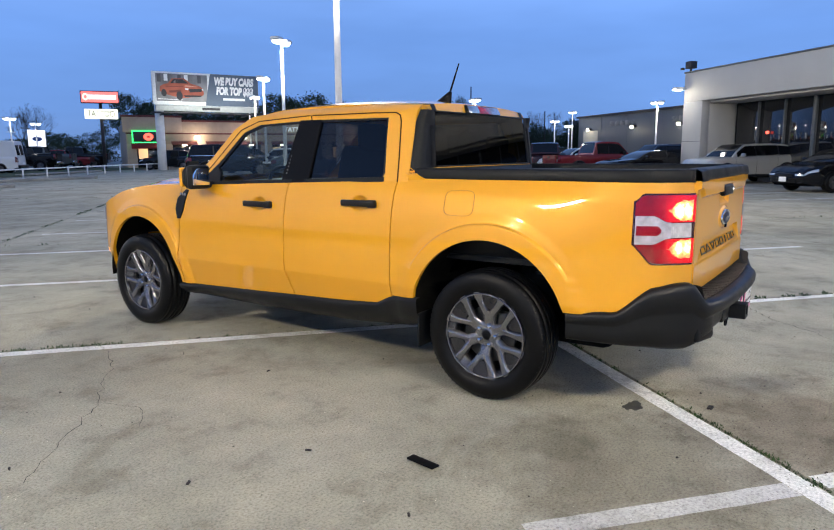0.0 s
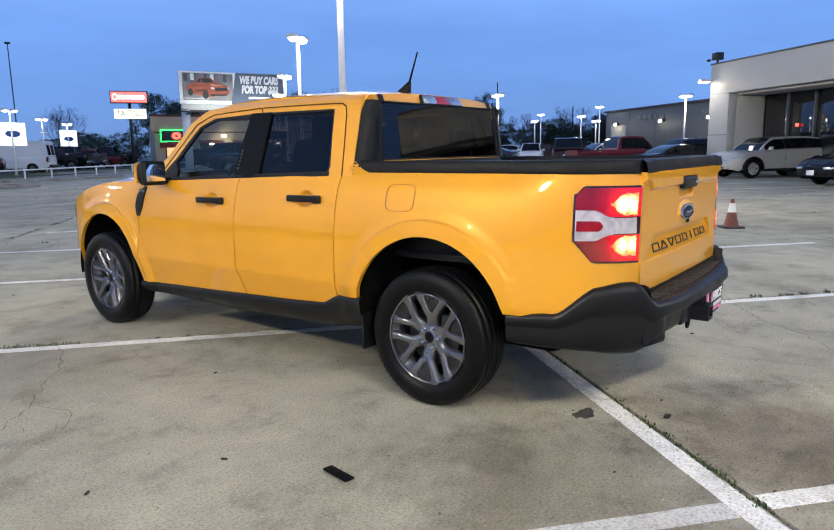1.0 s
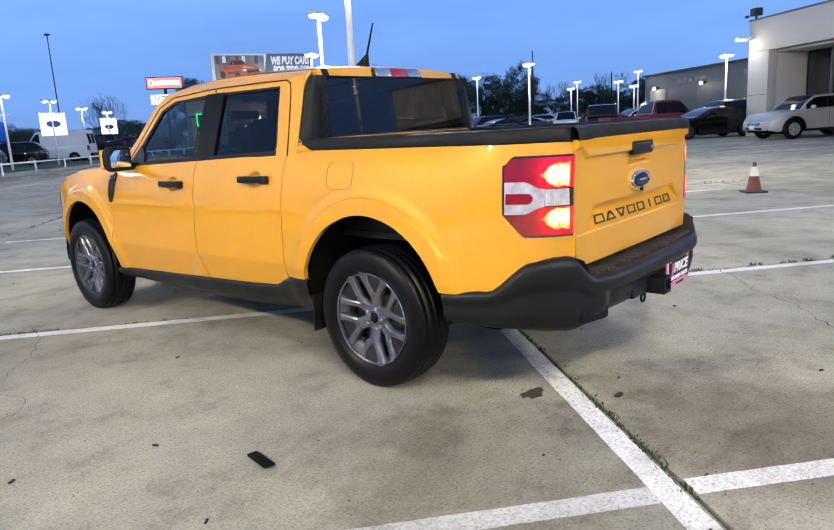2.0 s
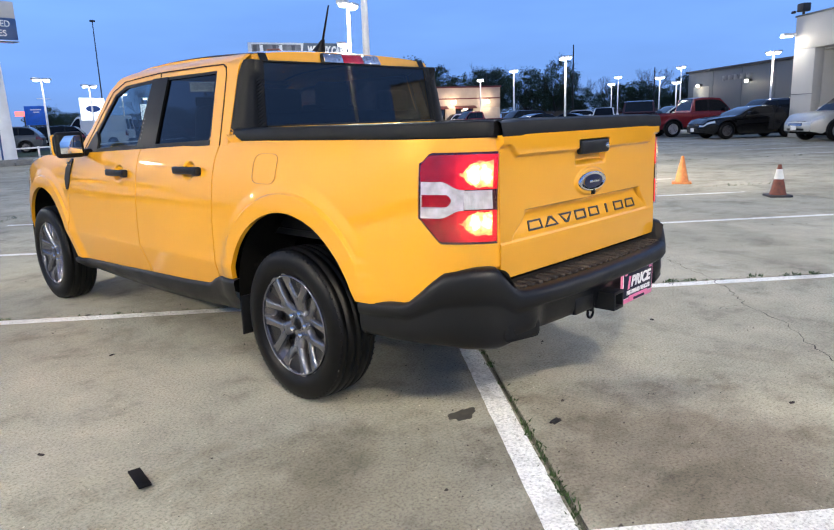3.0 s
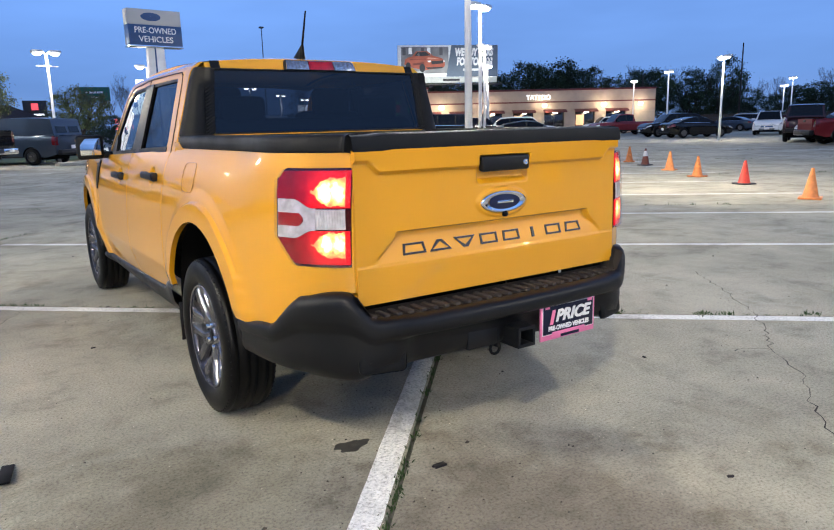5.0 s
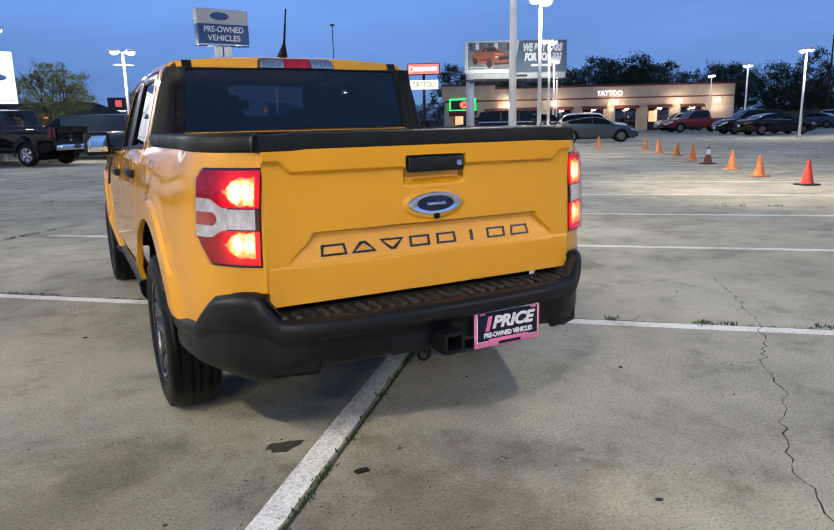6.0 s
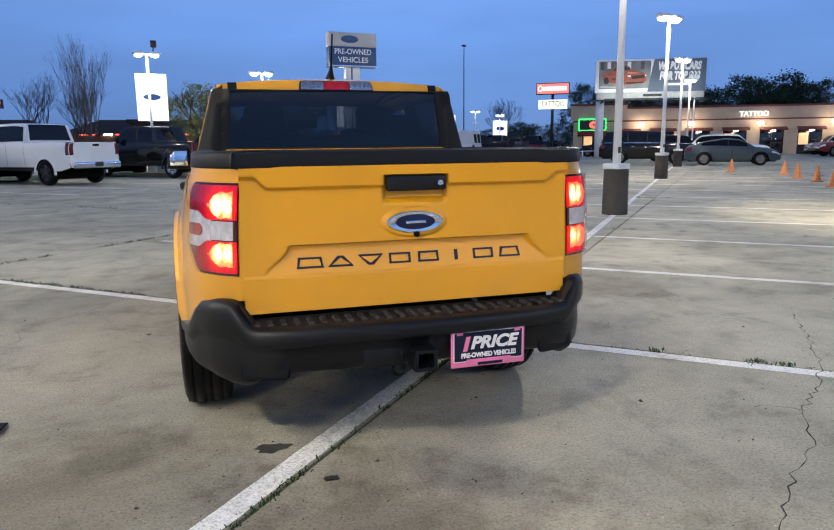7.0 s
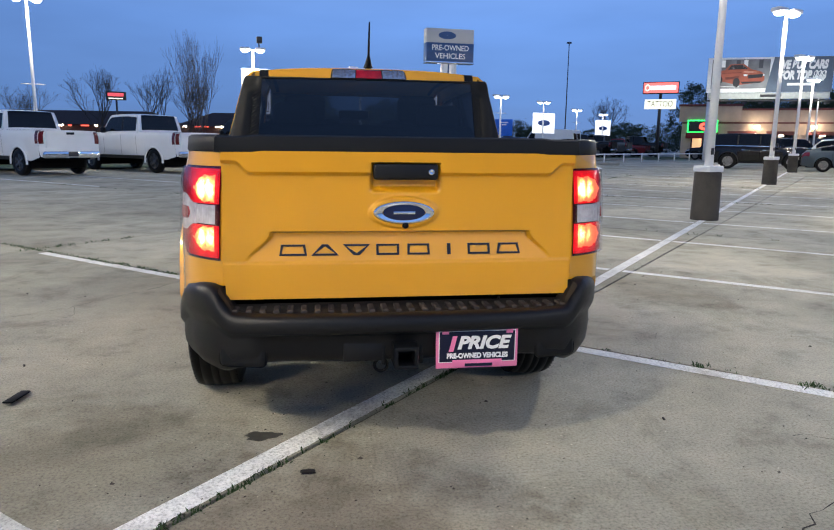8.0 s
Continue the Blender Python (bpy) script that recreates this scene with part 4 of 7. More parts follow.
# dealer plate
bm = fresh()
box(bm, (0.28, -1.100, 0.486), (0.312, 0.010, 0.160), 0.0045)
plate = part("dealer_plate", bm, PINK, truck, "pink framed dealer plate with white lettering")
bm = fresh()
box(bm, (0.28, -1.1045, 0.490), (0.292, 0.004, 0.122), 0.0018)
part("plate_border", bm, WHITE_PRINT, plate)
bm = fresh()
box(bm, (0.28, -1.106, 0.490), (0.286, 0.004, 0.116), 0.0018)
part("plate_face", bm, NAVY, plate)
for x0_, x1_, z0_, z1_ in ((0.185, 0.375, 0.412, 0.440), (0.145, 0.172, 0.538, 0.556), (0.388, 0.415, 0.538, 0.556)):
    bm = fresh()
    box(bm, ((x0_ + x1_) / 2, -1.1065, (z0_ + z1_) / 2), (x1_ - x0_, 0.006, z1_ - z0_), 0.0028)
    part("frame_tab", bm, PINK, plate)
TAIL_TEXT = Matrix.Translation((0, 0, 0)) @ Matrix(((1, 0, 0, 0), (0, 0, -1, 0), (0, 1, 0, 0), (0, 0, 0, 1)))


def on_tail(x, y, z):
    return Matrix.Translation((x, y, z)) @ TAIL_TEXT


writing("plate_word", "PRICE", 0.066, on_tail(0.299, -1.1095, 0.503), WHITE_PRINT, plate, 0.001, 0.25, 0.0028, 0.205)
writing("plate_word", "1", 0.072, on_tail(0.181, -1.1095, 0.499), PINK, plate, 0.001, 0.25, 0.005)
writing("plate_word", "PRE-OWNED VEHICLES", 0.026, on_tail(0.28, -1.1095, 0.455), WHITE_PRINT, plate, 0.001, 0.0, 0.0012, 0.232)
bm = fresh()
box(bm, (0.285, -1.1105, 0.420), (0.105, 0.003, 0.011))
part("plate_mark", bm, NAVY, plate)
bm = fresh()
box(bm, (0.28, -1.106, 0.5575), (0.09, 0.003, 0.006))
part("plate_mark", bm, NAVY, plate)


def truck_wheel(name, centre, sgn, parent):
    """A wheel with tyre, alloy rim and hub; sgn: the side that it faces."""
    cx, cy, cz = centre
    w = thing(name, Matrix.Translation(centre), "", "")
    w.parent = parent
    bm = fresh()
    h = 0.1125
    prof = [(-h * 0.72, 0.232), (-h * 0.95, 0.255), (-h * 1.02, 0.285), (-h * 0.99, 0.315), (-h * 0.90, 0.340), (-h * 0.80, 0.351),
            (-h * 0.62, 0.3555), (-h * 0.60, 0.348), (-h * 0.54, 0.348), (-h * 0.52, 0.357), (-h * 0.2, 0.3585), (-h * 0.18, 0.350), (-h * 0.12, 0.350), (-h * 0.10, 0.3585)]
    prof = prof + [(-a, b) for a, b in prof[::-1]]
    spin(bm, prof, (0, 0, 0), n=72)
    part("tyre", bm, RUBBER, w, "black road tyre")
    bm = fresh()
    for k in range(72):
        a = k * math.tau / 72
        for o in (-0.094, 0.094):
            box(bm, (0, 0, 0), (0.012, 0.005, 0.010), 0, Matrix.Rotation(a, 4, "X") @ Matrix.Translation((o, 0, 0.3430)) @ Matrix.Rotation(0.5 if o > 0 else -0.5, 4, "Z"))
    part("tread_block", bm, RUBBER, w)["kind"] = "stuff"
    bm = fresh()
    s = sgn
    spin(bm, [(s * 0.098, 0.228), (s * 0.102, 0.233), (s * 0.094, 0.238), (s * 0.075, 0.230), (s * 0.06, 0.205), (-s * 0.06, 0.195), (-s * 0.085, 0.225)], (0, 0, 0), n=72)
    rim = part("rim", bm, ALLOY, w, "dark silver alloy rim with forked spokes")
    bm = fresh()
    for k in range(6):
        base = Matrix.Rotation(k * math.tau / 6 + 0.12, 4, "X")
        def beam(pts):
            rows = []
            for r, c, wd, x in pts:
                rows.append([base @ Vector((s * (x - 0.034), c - wd * 1.05, r)), base @ Vector((s * (x - 0.006), c - wd, r)), base @ Vector((s * x, c - wd * 0.55, r)), base @ Vector((s * (x - 0.002), c, r)), base @ Vector((s * x, c + wd * 0.55, r)), base @ Vector((s * (x - 0.006), c + wd, r)), base @ Vector((s * (x - 0.034), c + wd * 1.05, r))])
            grid(bm, rows)
        beam([(0.050, 0.0, 0.033, 0.060), (0.080, 0.0, 0.032, 0.067), (0.112, 0.0, 0.032, 0.074), (0.138, 0.0, 0.038, 0.079)])
        for d in (-1, 1):
            beam([(0.112, d * 0.013, 0.019, 0.075), (0.140, d * 0.029, 0.0205, 0.082), (0.178, d * 0.054, 0.0205, 0.089), (0.203, d * 0.069, 0.025, 0.092), (0.232, d * 0.078, 0.034, 0.095)])
    spin(bm, [(s * 0.03, 0.080), (s * 0.052, 0.078), (s * 0.062, 0.066), (s * 0.058, 0.040), (s * 0.060, 0.030), (s * 0.066, 0.028), (s * 0.068, 0.0)], (0, 0, 0), n=40)
    part("spokes", bm, ALLOY, rim)
    for k in range(6):
        base = Matrix.Rotation(k * math.tau / 6 + 0.12, 4, "X")
        bm = fresh()
        grid(bm, [[base @ Vector((s * x, c, r)) for c in steps(-hw_, hw_, 5)] for r, hw_, x in ((0.150, 0.014, 0.070), (0.170, 0.026, 0.073), (0.195, 0.046, 0.076), (0.230, 0.064, 0.082))])
        part("spoke_pocket", bm, POCKET, rim)
    for k in range(5):
        a = k * math.tau / 5 + 0.3 + math.pi / 5
        bm = fresh()
        tube(bm, (s * 0.05, 0.054 * math.sin(a), 0.054 * math.cos(a)), (s * 0.078, 0.054 * math.sin(a), 0.054 * math.cos(a)), 0.0125, 0.011, 6)
        part("wheel_nut", bm, CHROME, rim)
    bm = fresh()
    spin(bm, [(s * 0.066, 0.027), (s * 0.071, 0.024), (s * 0.071, 0.0)], (0, 0, 0), n=24)
    part("hub_cap", bm, GLOSS_BLACK, rim)
    bm = fresh()
    spin(bm, [(s * 0.025, 0.05), (s * 0.025, 0.155), (s * 0.005, 0.155), (s * 0.005, 0.05)], (0, 0, 0), n=40)
    box(bm, (s * 0.02, -0.10, 0.07), (0.06, 0.09, 0.12), 0.015)
    part("brake_disc", bm, STEEL_DISC, w)
    bm = fresh()
    spin(bm, [(-s * 0.03, 0.0), (-s * 0.03, 0.205)], (0, 0, 0), n=32)
    part("wheel_back", bm, DARK_VOID, w)
    return w


for sgn in (-1, 1):
    for yc in (RA, FA):
        truck_wheel("wheel", (sgn * 0.795, yc, WR), sgn, truck)

# cabin
bm = fresh()
box(bm, (0, 2.32, 1.03), (1.40, 0.42, 0.18), 0.06)
box(bm, (-0.37, 2.12, 1.10), (0.36, 0.16, 0.10), 0.04)
part("dashboard", bm, DASH, truck, "dark grey dashboard")
bm = fresh()
spin(bm, [(0.013 * math.cos(a), 0.185 + 0.013 * math.sin(a)) for a in steps(0, math.tau, 9)[:-1]], (0, 0, 0), "z", 32, True)
box(bm, (0, 0, -0.02), (0.30, 0.06, 0.03), 0.01)
bmesh.ops.transform(bm, matrix=Matrix.Translation((-0.37, 1.93, 1.07)) @ Matrix.Rotation(math.radians(65), 4, "X"), verts=bm.verts)
part("steering_wheel", bm, BLACK_TRIM, truck)
for x, y in ((-0.37, 1.30), (0.37, 1.30)):
    bm = fresh()
    box(bm, (x, y + 0.20, 0.78), (0.50, 0.50, 0.16), 0.06, seg=3)
    box(bm, (0, 0, 0), (0.48, 0.14, 0.62), 0.06, Matrix.Translation((x, y - 0.06, 1.08)) @ Matrix.Rotation(math.radians(14), 4, "X"), seg=3)
    box(bm, (x, y - 0.16, 1.44), (0.26, 0.09, 0.18), 0.04, seg=3)
    part("front_seat", bm, SEAT_CLOTH, truck, "dark cloth front seat")
bm = fresh()
box(bm, (0, 0.86, 0.80), (1.30, 0.46, 0.16), 0.06, seg=3)
box(bm, (0, 0, 0), (1.30, 0.14, 0.55), 0.06, Matrix.Translation((0, 0.66, 1.06)) @ Matrix.Rotation(math.radians(10), 4, "X"), seg=3)
for x in (-0.42, 0.42):
    box(bm, (x, 0.62, 1.38), (0.25, 0.08, 0.14), 0.035, seg=3)
part("rear_bench", bm, SEAT_CLOTH, truck)
bm = fresh()
box(bm, (0, 1.40, 0.58), (1.56, 1.9, 0.05))
part("cabin_floor", bm, DARK_VOID, truck)
bm = fresh()
box(bm, (0, 2.07, 1.44), (0.24, 0.03, 0.07), 0.015)
part("inner_mirror", bm, GLOSS_BLACK, truck)

# bed, gate, bumper and tail lamps are pulled sideways to fit the camera's view
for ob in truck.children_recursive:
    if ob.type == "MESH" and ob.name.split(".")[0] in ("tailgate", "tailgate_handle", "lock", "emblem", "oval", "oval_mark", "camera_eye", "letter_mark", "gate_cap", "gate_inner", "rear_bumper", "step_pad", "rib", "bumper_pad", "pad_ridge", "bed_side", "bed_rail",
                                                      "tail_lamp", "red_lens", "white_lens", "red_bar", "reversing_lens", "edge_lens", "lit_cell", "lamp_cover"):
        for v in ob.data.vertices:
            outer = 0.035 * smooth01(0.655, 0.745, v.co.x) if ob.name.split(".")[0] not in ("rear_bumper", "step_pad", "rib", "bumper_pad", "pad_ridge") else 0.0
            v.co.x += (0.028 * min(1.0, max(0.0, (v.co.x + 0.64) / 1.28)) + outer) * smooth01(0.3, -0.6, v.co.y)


# ---- more materials ----
LINE_PAINT = concrete("worn_line_paint", (0.76, 0.76, 0.75), (0.90, 0.90, 0.89))
FADED_PAINT = concrete("faded_line_paint", (0.46, 0.46, 0.45), (0.72, 0.72, 0.71))
KERB = concrete("kerb_concrete", (0.26, 0.25, 0.23), (0.36, 0.35, 0.32))
BASE_CONCRETE = concrete("stained_base_concrete", (0.045, 0.040, 0.034), (0.095, 0.085, 0.072))
POLE_WHITE = plain("white_pole_paint", (0.82, 0.82, 0.82), 0.45, vary=0.08, scale=3)
POLE_DARK = plain("dark_pole", (0.03, 0.03, 0.035), 0.6)
LAMP_LENS = glow("lamp_lens", (1.0, 0.97, 0.90), 40.0)
WALL_LAMP_LENS = glow("wall_lamp_lens", (1.0, 0.86, 0.62), 22.0)
CRACK = plain("crack_dirt", (0.035, 0.03, 0.025), 0.95)
WEED = plain("weed_leaf", (0.045, 0.085, 0.022), 0.8, vary=0.4, scale=30)
OIL = plain("oil_stain", (0.075, 0.07, 0.058), 0.6, vary=0.4, scale=30)
TAPE = plain("black_rubber_strip", (0.004, 0.004, 0.0045), 0.6, spec=0.12)
CONE_ORANGE = plain("cone_orange", (0.90, 0.30, 0.09), 0.55, vary=0.25, scale=12)
CONE_RED = plain("cone_red", (0.68, 0.055, 0.035), 0.55, vary=0.2, scale=12)
CONE_BROWN = plain("cone_dirty", (0.15, 0.04, 0.024), 0.6, vary=0.35, scale=14)
CONE_FADED = plain("cone_faded", (0.62, 0.20, 0.05), 0.6, vary=0.45, scale=14)
CONE_WHITE = plain("cone_sleeve", (0.75, 0.74, 0.72), 0.5)
STUCCO = plain("beige_stucco", (0.46, 0.36, 0.28), 0.9, vary=0.1, scale=1.5, relief=0.3, grain=40)
STUCCO_LOW = plain("tan_pilaster_stucco", (0.52, 0.42, 0.32), 0.9, vary=0.1, scale=1.5, relief=0.3, grain=40)
MAROON = plain("maroon_metal_trim", (0.13, 0.025, 0.022), 0.5)
SHOP_GLASS = plain("shop_dark_glass", (0.015, 0.017, 0.02), 0.08, coat=0.5)
SHOP_LIT = glow("shop_lit_interior", (1.0, 0.62, 0.32), 0.7)
WHITE_PANEL = plain("white_wall_panel", (0.48, 0.48, 0.475), 0.6, vary=0.05, scale=0.8)
GREY_METAL = plain("grey_metal_siding", (0.095, 0.108, 0.122), 0.55, vary=0.08, scale=1.0)
WINDOW_GREY = plain("pale_strip_window", (0.13, 0.14, 0.145), 0.3)
DARK_GLASS = plain("tinted_facade_glass", (0.010, 0.011, 0.014), 0.05, coat=0.6)
BRICK_BROWN = plain("brown_wall", (0.10, 0.05, 0.035), 0.85)
ROOF_BROWN = plain("brown_roof", (0.045, 0.022, 0.018), 0.85)
SIGN_BLUE = plain("sign_blue", (0.018, 0.07, 0.20), 0.4)
OVAL_BLUE = plain("oval_blue", (0.03, 0.09, 0.30), 0.4)
SIGN_WHITE = glow("lit_white_sign", (0.92, 0.95, 1.0), 1.1)
SIGN_RED = glow("lit_red_sign", (1.0, 0.16, 0.14), 1.6)
SIGN_CREAM = glow("lit_cream_sign", (1.0, 1.0, 0.80), 1.0)
NEON_GREEN = glow("green_neon", (0.03, 1.0, 0.16), 2.6)
NEON_RED = glow("red_neon", (1.0, 0.10, 0.06), 2.4)
LED_RED = glow("red_led_board", (1.0, 0.12, 0.14), 0.7)
ROAD_SIGN_BLUE = plain("road_sign_blue", (0.012, 0.17, 0.72), 0.5)
ROAD_SIGN_GREEN = plain("road_sign_green", (0.004, 0.13, 0.075), 0.5)
BB_SLATE = plain("billboard_slate", (0.10, 0.13, 0.18), 0.6)
BB_GREY = plain("billboard_photo_grey", (0.22, 0.22, 0.23), 0.6, vary=0.5, scale=0.6)
BB_ORANGE = plain("billboard_orange", (0.36, 0.095, 0.055), 0.6, vary=0.25, scale=1.5)
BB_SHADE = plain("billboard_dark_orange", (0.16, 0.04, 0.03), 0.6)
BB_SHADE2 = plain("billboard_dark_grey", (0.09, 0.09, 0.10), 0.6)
BB_LIGHT = plain("billboard_pale_orange", (0.60, 0.28, 0.20), 0.6)
BB_WHITE = plain("billboard_white", (0.8, 0.8, 0.8), 0.6)
BARK = plain("bark", (0.05, 0.04, 0.033), 0.9, vary=0.3, scale=8, relief=0.4)
TWIG = plain("grey_twigs", (0.10, 0.09, 0.085), 0.9, vary=0.3)
LEAF = plain("dark_leaves", (0.030, 0.050, 0.018), 0.7, vary=0.5, scale=1.2)
LEAF_LIGHT = plain("olive_leaves", (0.075, 0.095, 0.035), 0.7, vary=0.5, scale=1.2)
HEDGE = plain("hedge_leaves", (0.035, 0.045, 0.02), 0.85, vary=0.5, scale=2)
GRASS = plain("verge_grass", (0.05, 0.075, 0.025), 0.9, vary=0.4, scale=2, relief=0.5, grain=30)
ASPHALT = concrete("road_asphalt", (0.045, 0.045, 0.048), (0.07, 0.07, 0.072))

# ---- concrete slabs between the joints ----
SLAB_U, SLAB_V, GAP = 6.1, 5.87, 0.022
slab_mesh = None
for i in range(-3, 11):
    for j in range(-4, 8):
        if slab_mesh is None:
            bm = fresh()
            grid(bm, [[(x, y, 0) for y in steps(GAP / 2, SLAB_V - GAP / 2, 8)] for x in steps(GAP / 2, SLAB_U - GAP / 2, 8)])
            es = [e for e in bm.edges if len(e.link_faces) == 1]
            for v in {v for e in es for v in e.verts}:
                v.co += Vector((random.uniform(-0.004, 0.004), random.uniform(-0.004, 0.004), 0))
            r = bmesh.ops.extrude_edge_only(bm, edges=es)
            for v in r["geom"]:
                if isinstance(v, bmesh.types.BMVert):
                    v.co.z -= 0.03
            slab = mesh_object("concrete_slab", bm, CONCRETE, pavement, smooth=False)
            slab_mesh = slab.data
        else:
            slab = new("concrete_slab", slab_mesh)
            slab.parent = pavement
        slab.matrix_basis = LOT @ Matrix.Translation((i * SLAB_U + 0.07, j * SLAB_V - 0.075, 0))
bm = fresh()
grid(bm, [[LOT @ Vector((x, y, -0.012)) for y in steps(-22.1, 44.0, 3)] for x in steps(-18.3, 67.2, 3)])
mesh_object("joint_bed", bm, GROUND_MAT, pavement, "dirt and old filler in the joints", smooth=False)


def stripe(u0, v0, u1, v1, w=0.105, mat=None, label="worn white painted parking line"):
    """A painted line between two places of the lot, with slightly ragged edges."""
    a, b = Vector((u0, -v0)), Vector((u1, -v1))
    d = (b - a).normalized()
    n = Vector((-d.y, d.x))
    k = max(2, int((b - a).length / 0.06))
    bm = fresh()
    rows = []
    for i in range(k + 1):
        p = a + (b - a) * i / k
        e0, e1 = w / 2 + random.uniform(-0.0018, 0.0018), w / 2 + random.uniform(-0.0018, 0.0018)
        rows.append([LOT @ Vector((*(p + n * e0), 0.003)), LOT @ Vector((*(p - n * e1), 0.003))])
    grid(bm, rows)
    return tagged(mesh_object("painted_line", bm, mat or LINE_PAINT, smooth=False), label, "line", "parking lines", "structure")


stripe(-9, 0, 0.0, 0, 0.105)
stripe(0.02, 0, 40, -1.2, 0.105)
STALLS = [-2.85, 0.0] + [2.75 + 2.48 * k for k in range(11)]
for k, u in enumerate(STALLS):
    if u < -0.1:
        stripe(u - 0.055, 0.09, u - 0.055, 5.3)
        stripe(u - 0.085, -1.2, u - 0.075, -0.055, mat=FADED_PAINT, label="faded, scuffed end of a white parking line")
        continue
    stripe(u, -5.5, u, -0.07 - 0.03 * u)
    stripe(u, 0.07 - 0.03 * u, u, 5.4)
for k in range(9):
    stripe(2.6 + 2.6 * k, 11.5, 2.6 + 2.6 * k, 16.0)
    stripe(6.4 + 2.48 * k, -20.2, 6.4 + 2.48 * k, -14.6)


def ragged(name, pts, w, mat, label, category, jitter=0.02, z=0.0035):
    """A thin crooked crack along points of the plan."""
    bm = fresh()
    rows = []
    for a, b in zip(pts, pts[1:]):
        a, b = Vector(a), Vector(b)
        d = b - a
        n = Vector((-d.y, d.x)).normalized()
        k = max(2, int(d.length / 0.05))
        for i in range(k):
            p = a + d * i / k + n * random.uniform(-jitter, jitter)
            ww = w * random.uniform(0.25, 1.0)
            rows.append([(*(p + n * ww), z), (*(p - n * ww), z)])
    grid(bm, rows)
    return tagged(mesh_object(name, bm, mat, smooth=False), label, category, kind="structure")


ragged("ground_crack", [(3.34, 0.36), (2.9, -0.2), (2.55, -0.6), (2.29, -0.83), (1.92, -1.09), (1.68, -1.37), (1.40, -1.55), (1.08, -1.79), (0.7, -2.3)], 0.004, CRACK, "branching crack across the concrete", "crack")
ragged("ground_crack", [(1.92, -1.09), (1.78, -0.98), (1.66, -0.99)], 0.004, CRACK, "fine side crack in the concrete", "crack", 0.012)
ragged("ground_crack", [(-1.46, 2.73), (-1.56, 2.50), (-1.68, 2.27), (-1.90, 2.0), (-2.09, 1.73), (-2.44, 1.41), (-2.82, 1.08)], 0.0028, CRACK, "thin crack running from the joint", "crack")
ragged("ground_crack", [(-2.09, 1.73), (-2.0, 1.45), (-2.2, 1.2)], 0.0018, CRACK, "thin crack running from the joint", "crack")
ragged("ground_crack", [(-0.5, 5.9), (0.1, 5.45), (0.6, 4.9)], 0.004, CRACK, "thin crack across a parking line", "crack")
bm = fresh()
ring = []
for k in range(40):
    a = k * math.tau / 40
    r = 1 + 0.16 * math.sin(3 * a + 1) + 0.10 * math.sin(7 * a) + random.uniform(-0.06, 0.06)
    ring.append((-0.545 + 0.074 * r * math.cos(a), -0.715 + 0.044 * r * math.sin(a)))
f = bm.faces.new([bm.verts.new((x, y, 0.0025)) for x, y in ring])
tagged(mesh_object("oil_stain", bm, OIL, smooth=False), "dark oil stain on the concrete", "stain", kind="structure")
bm = fresh()
box(bm, (0, 0, 0.006), (0.046, 0.152, 0.009), 0.003)
for v in bm.verts:
    v.co.z += 0.010 * (v.co.y / 0.075) ** 2
strip = mesh_object("rubber_strip", bm, TAPE)
strip.matrix_basis = pose(-1.730, -0.165, 0, 0, 0, -9.5)
tagged(strip, "short black rubber strip lying on the concrete", "rubber strip")
for k, (x, y, s) in enumerate(((-0.35, -1.06, 0.026), (-2.4, 0.55, 0.016), (-2.75, 1.3, 0.012), (-1.9, 0.35, 0.013), (0.45, -1.75, 0.012), (-1.2, 1.35, 0.012), (-2.1, -0.35, 0.012), (1.25, -0.75, 0.012), (-2.6, 2.2, 0.013), (-0.95, 2.35, 0.013))):
    bm = fresh()
    box(bm, (0, 0, 0.004), (s * 2, s * 0.7, 0.008), 0.003)
    for v in bm.verts:
        v.co += Vector((random.uniform(-1, 1), random.uniform(-1, 1), 0)) * s * 0.25
    o = mesh_object("debris_chip", bm, CRACK)
    o.matrix_basis = pose(x, y, 0, 0, 0, 37 * k)
    tagged(o, "small dark chip of dry debris on the concrete", "debris", "ground debris")


def blades(bm, p, n, spread, h):
    for k in range(n):
        a = random.uniform(0, math.tau)
        q = Vector(p) + Vector((random.gauss(0, spread), random.gauss(0, spread), 0))
        hh = h * random.uniform(0.4, 1.2)
        d = Vector((math.cos(a), math.sin(a), 0))
        w = Vector((-d.y, d.x, 0)) * random.uniform(0.002, 0.005)
        t = q + d * hh * random.uniform(0.3, 0.9) + Vector((0, 0, hh))
        m = q + d * hh * 0.25 + Vector((0, 0, hh * 0.6))
        v = [bm.verts.new(c) for c in (q - w, q + w, m + w * 0.8, t, m - w * 0.8)]
        bm.faces.new(v)


bm = fresh()
for k in range(420):                                   # along the joint beside the long line
    u = random.uniform(-4.5, 1.2)
    dens = 0.5 + 0.5 * math.sin(u * 3.1) * math.sin(u * 1.3 + 1)
    if random.random() < dens:
        blades(bm, LOT @ Vector((u, -0.072 + random.gauss(0, 0.006), -0.008)), 5, 0.012, 0.022)
for k in range(150):                                   # along the joint of the crossing line
    v = random.choice((random.uniform(-5.6, -0.3), random.uniform(0.6, 5.0)))
    blades(bm, LOT @ Vector((0.072 + random.gauss(0, 0.008), -v, -0.008)), 4, 0.014, 0.02)
for u0, v0 in ((0.08, 1.9), (0.08, 1.75), (0.1, 2.4), (0.09, 2.72), (0.08, 2.9), (0.09, 3.15), (0.08, 1.2)):
    for k in range(6):
        blades(bm, LOT @ Vector((u0 + random.gauss(0, 0.02), -v0 + random.gauss(0, 0.03), -0.005)), 6, 0.012, 0.026)
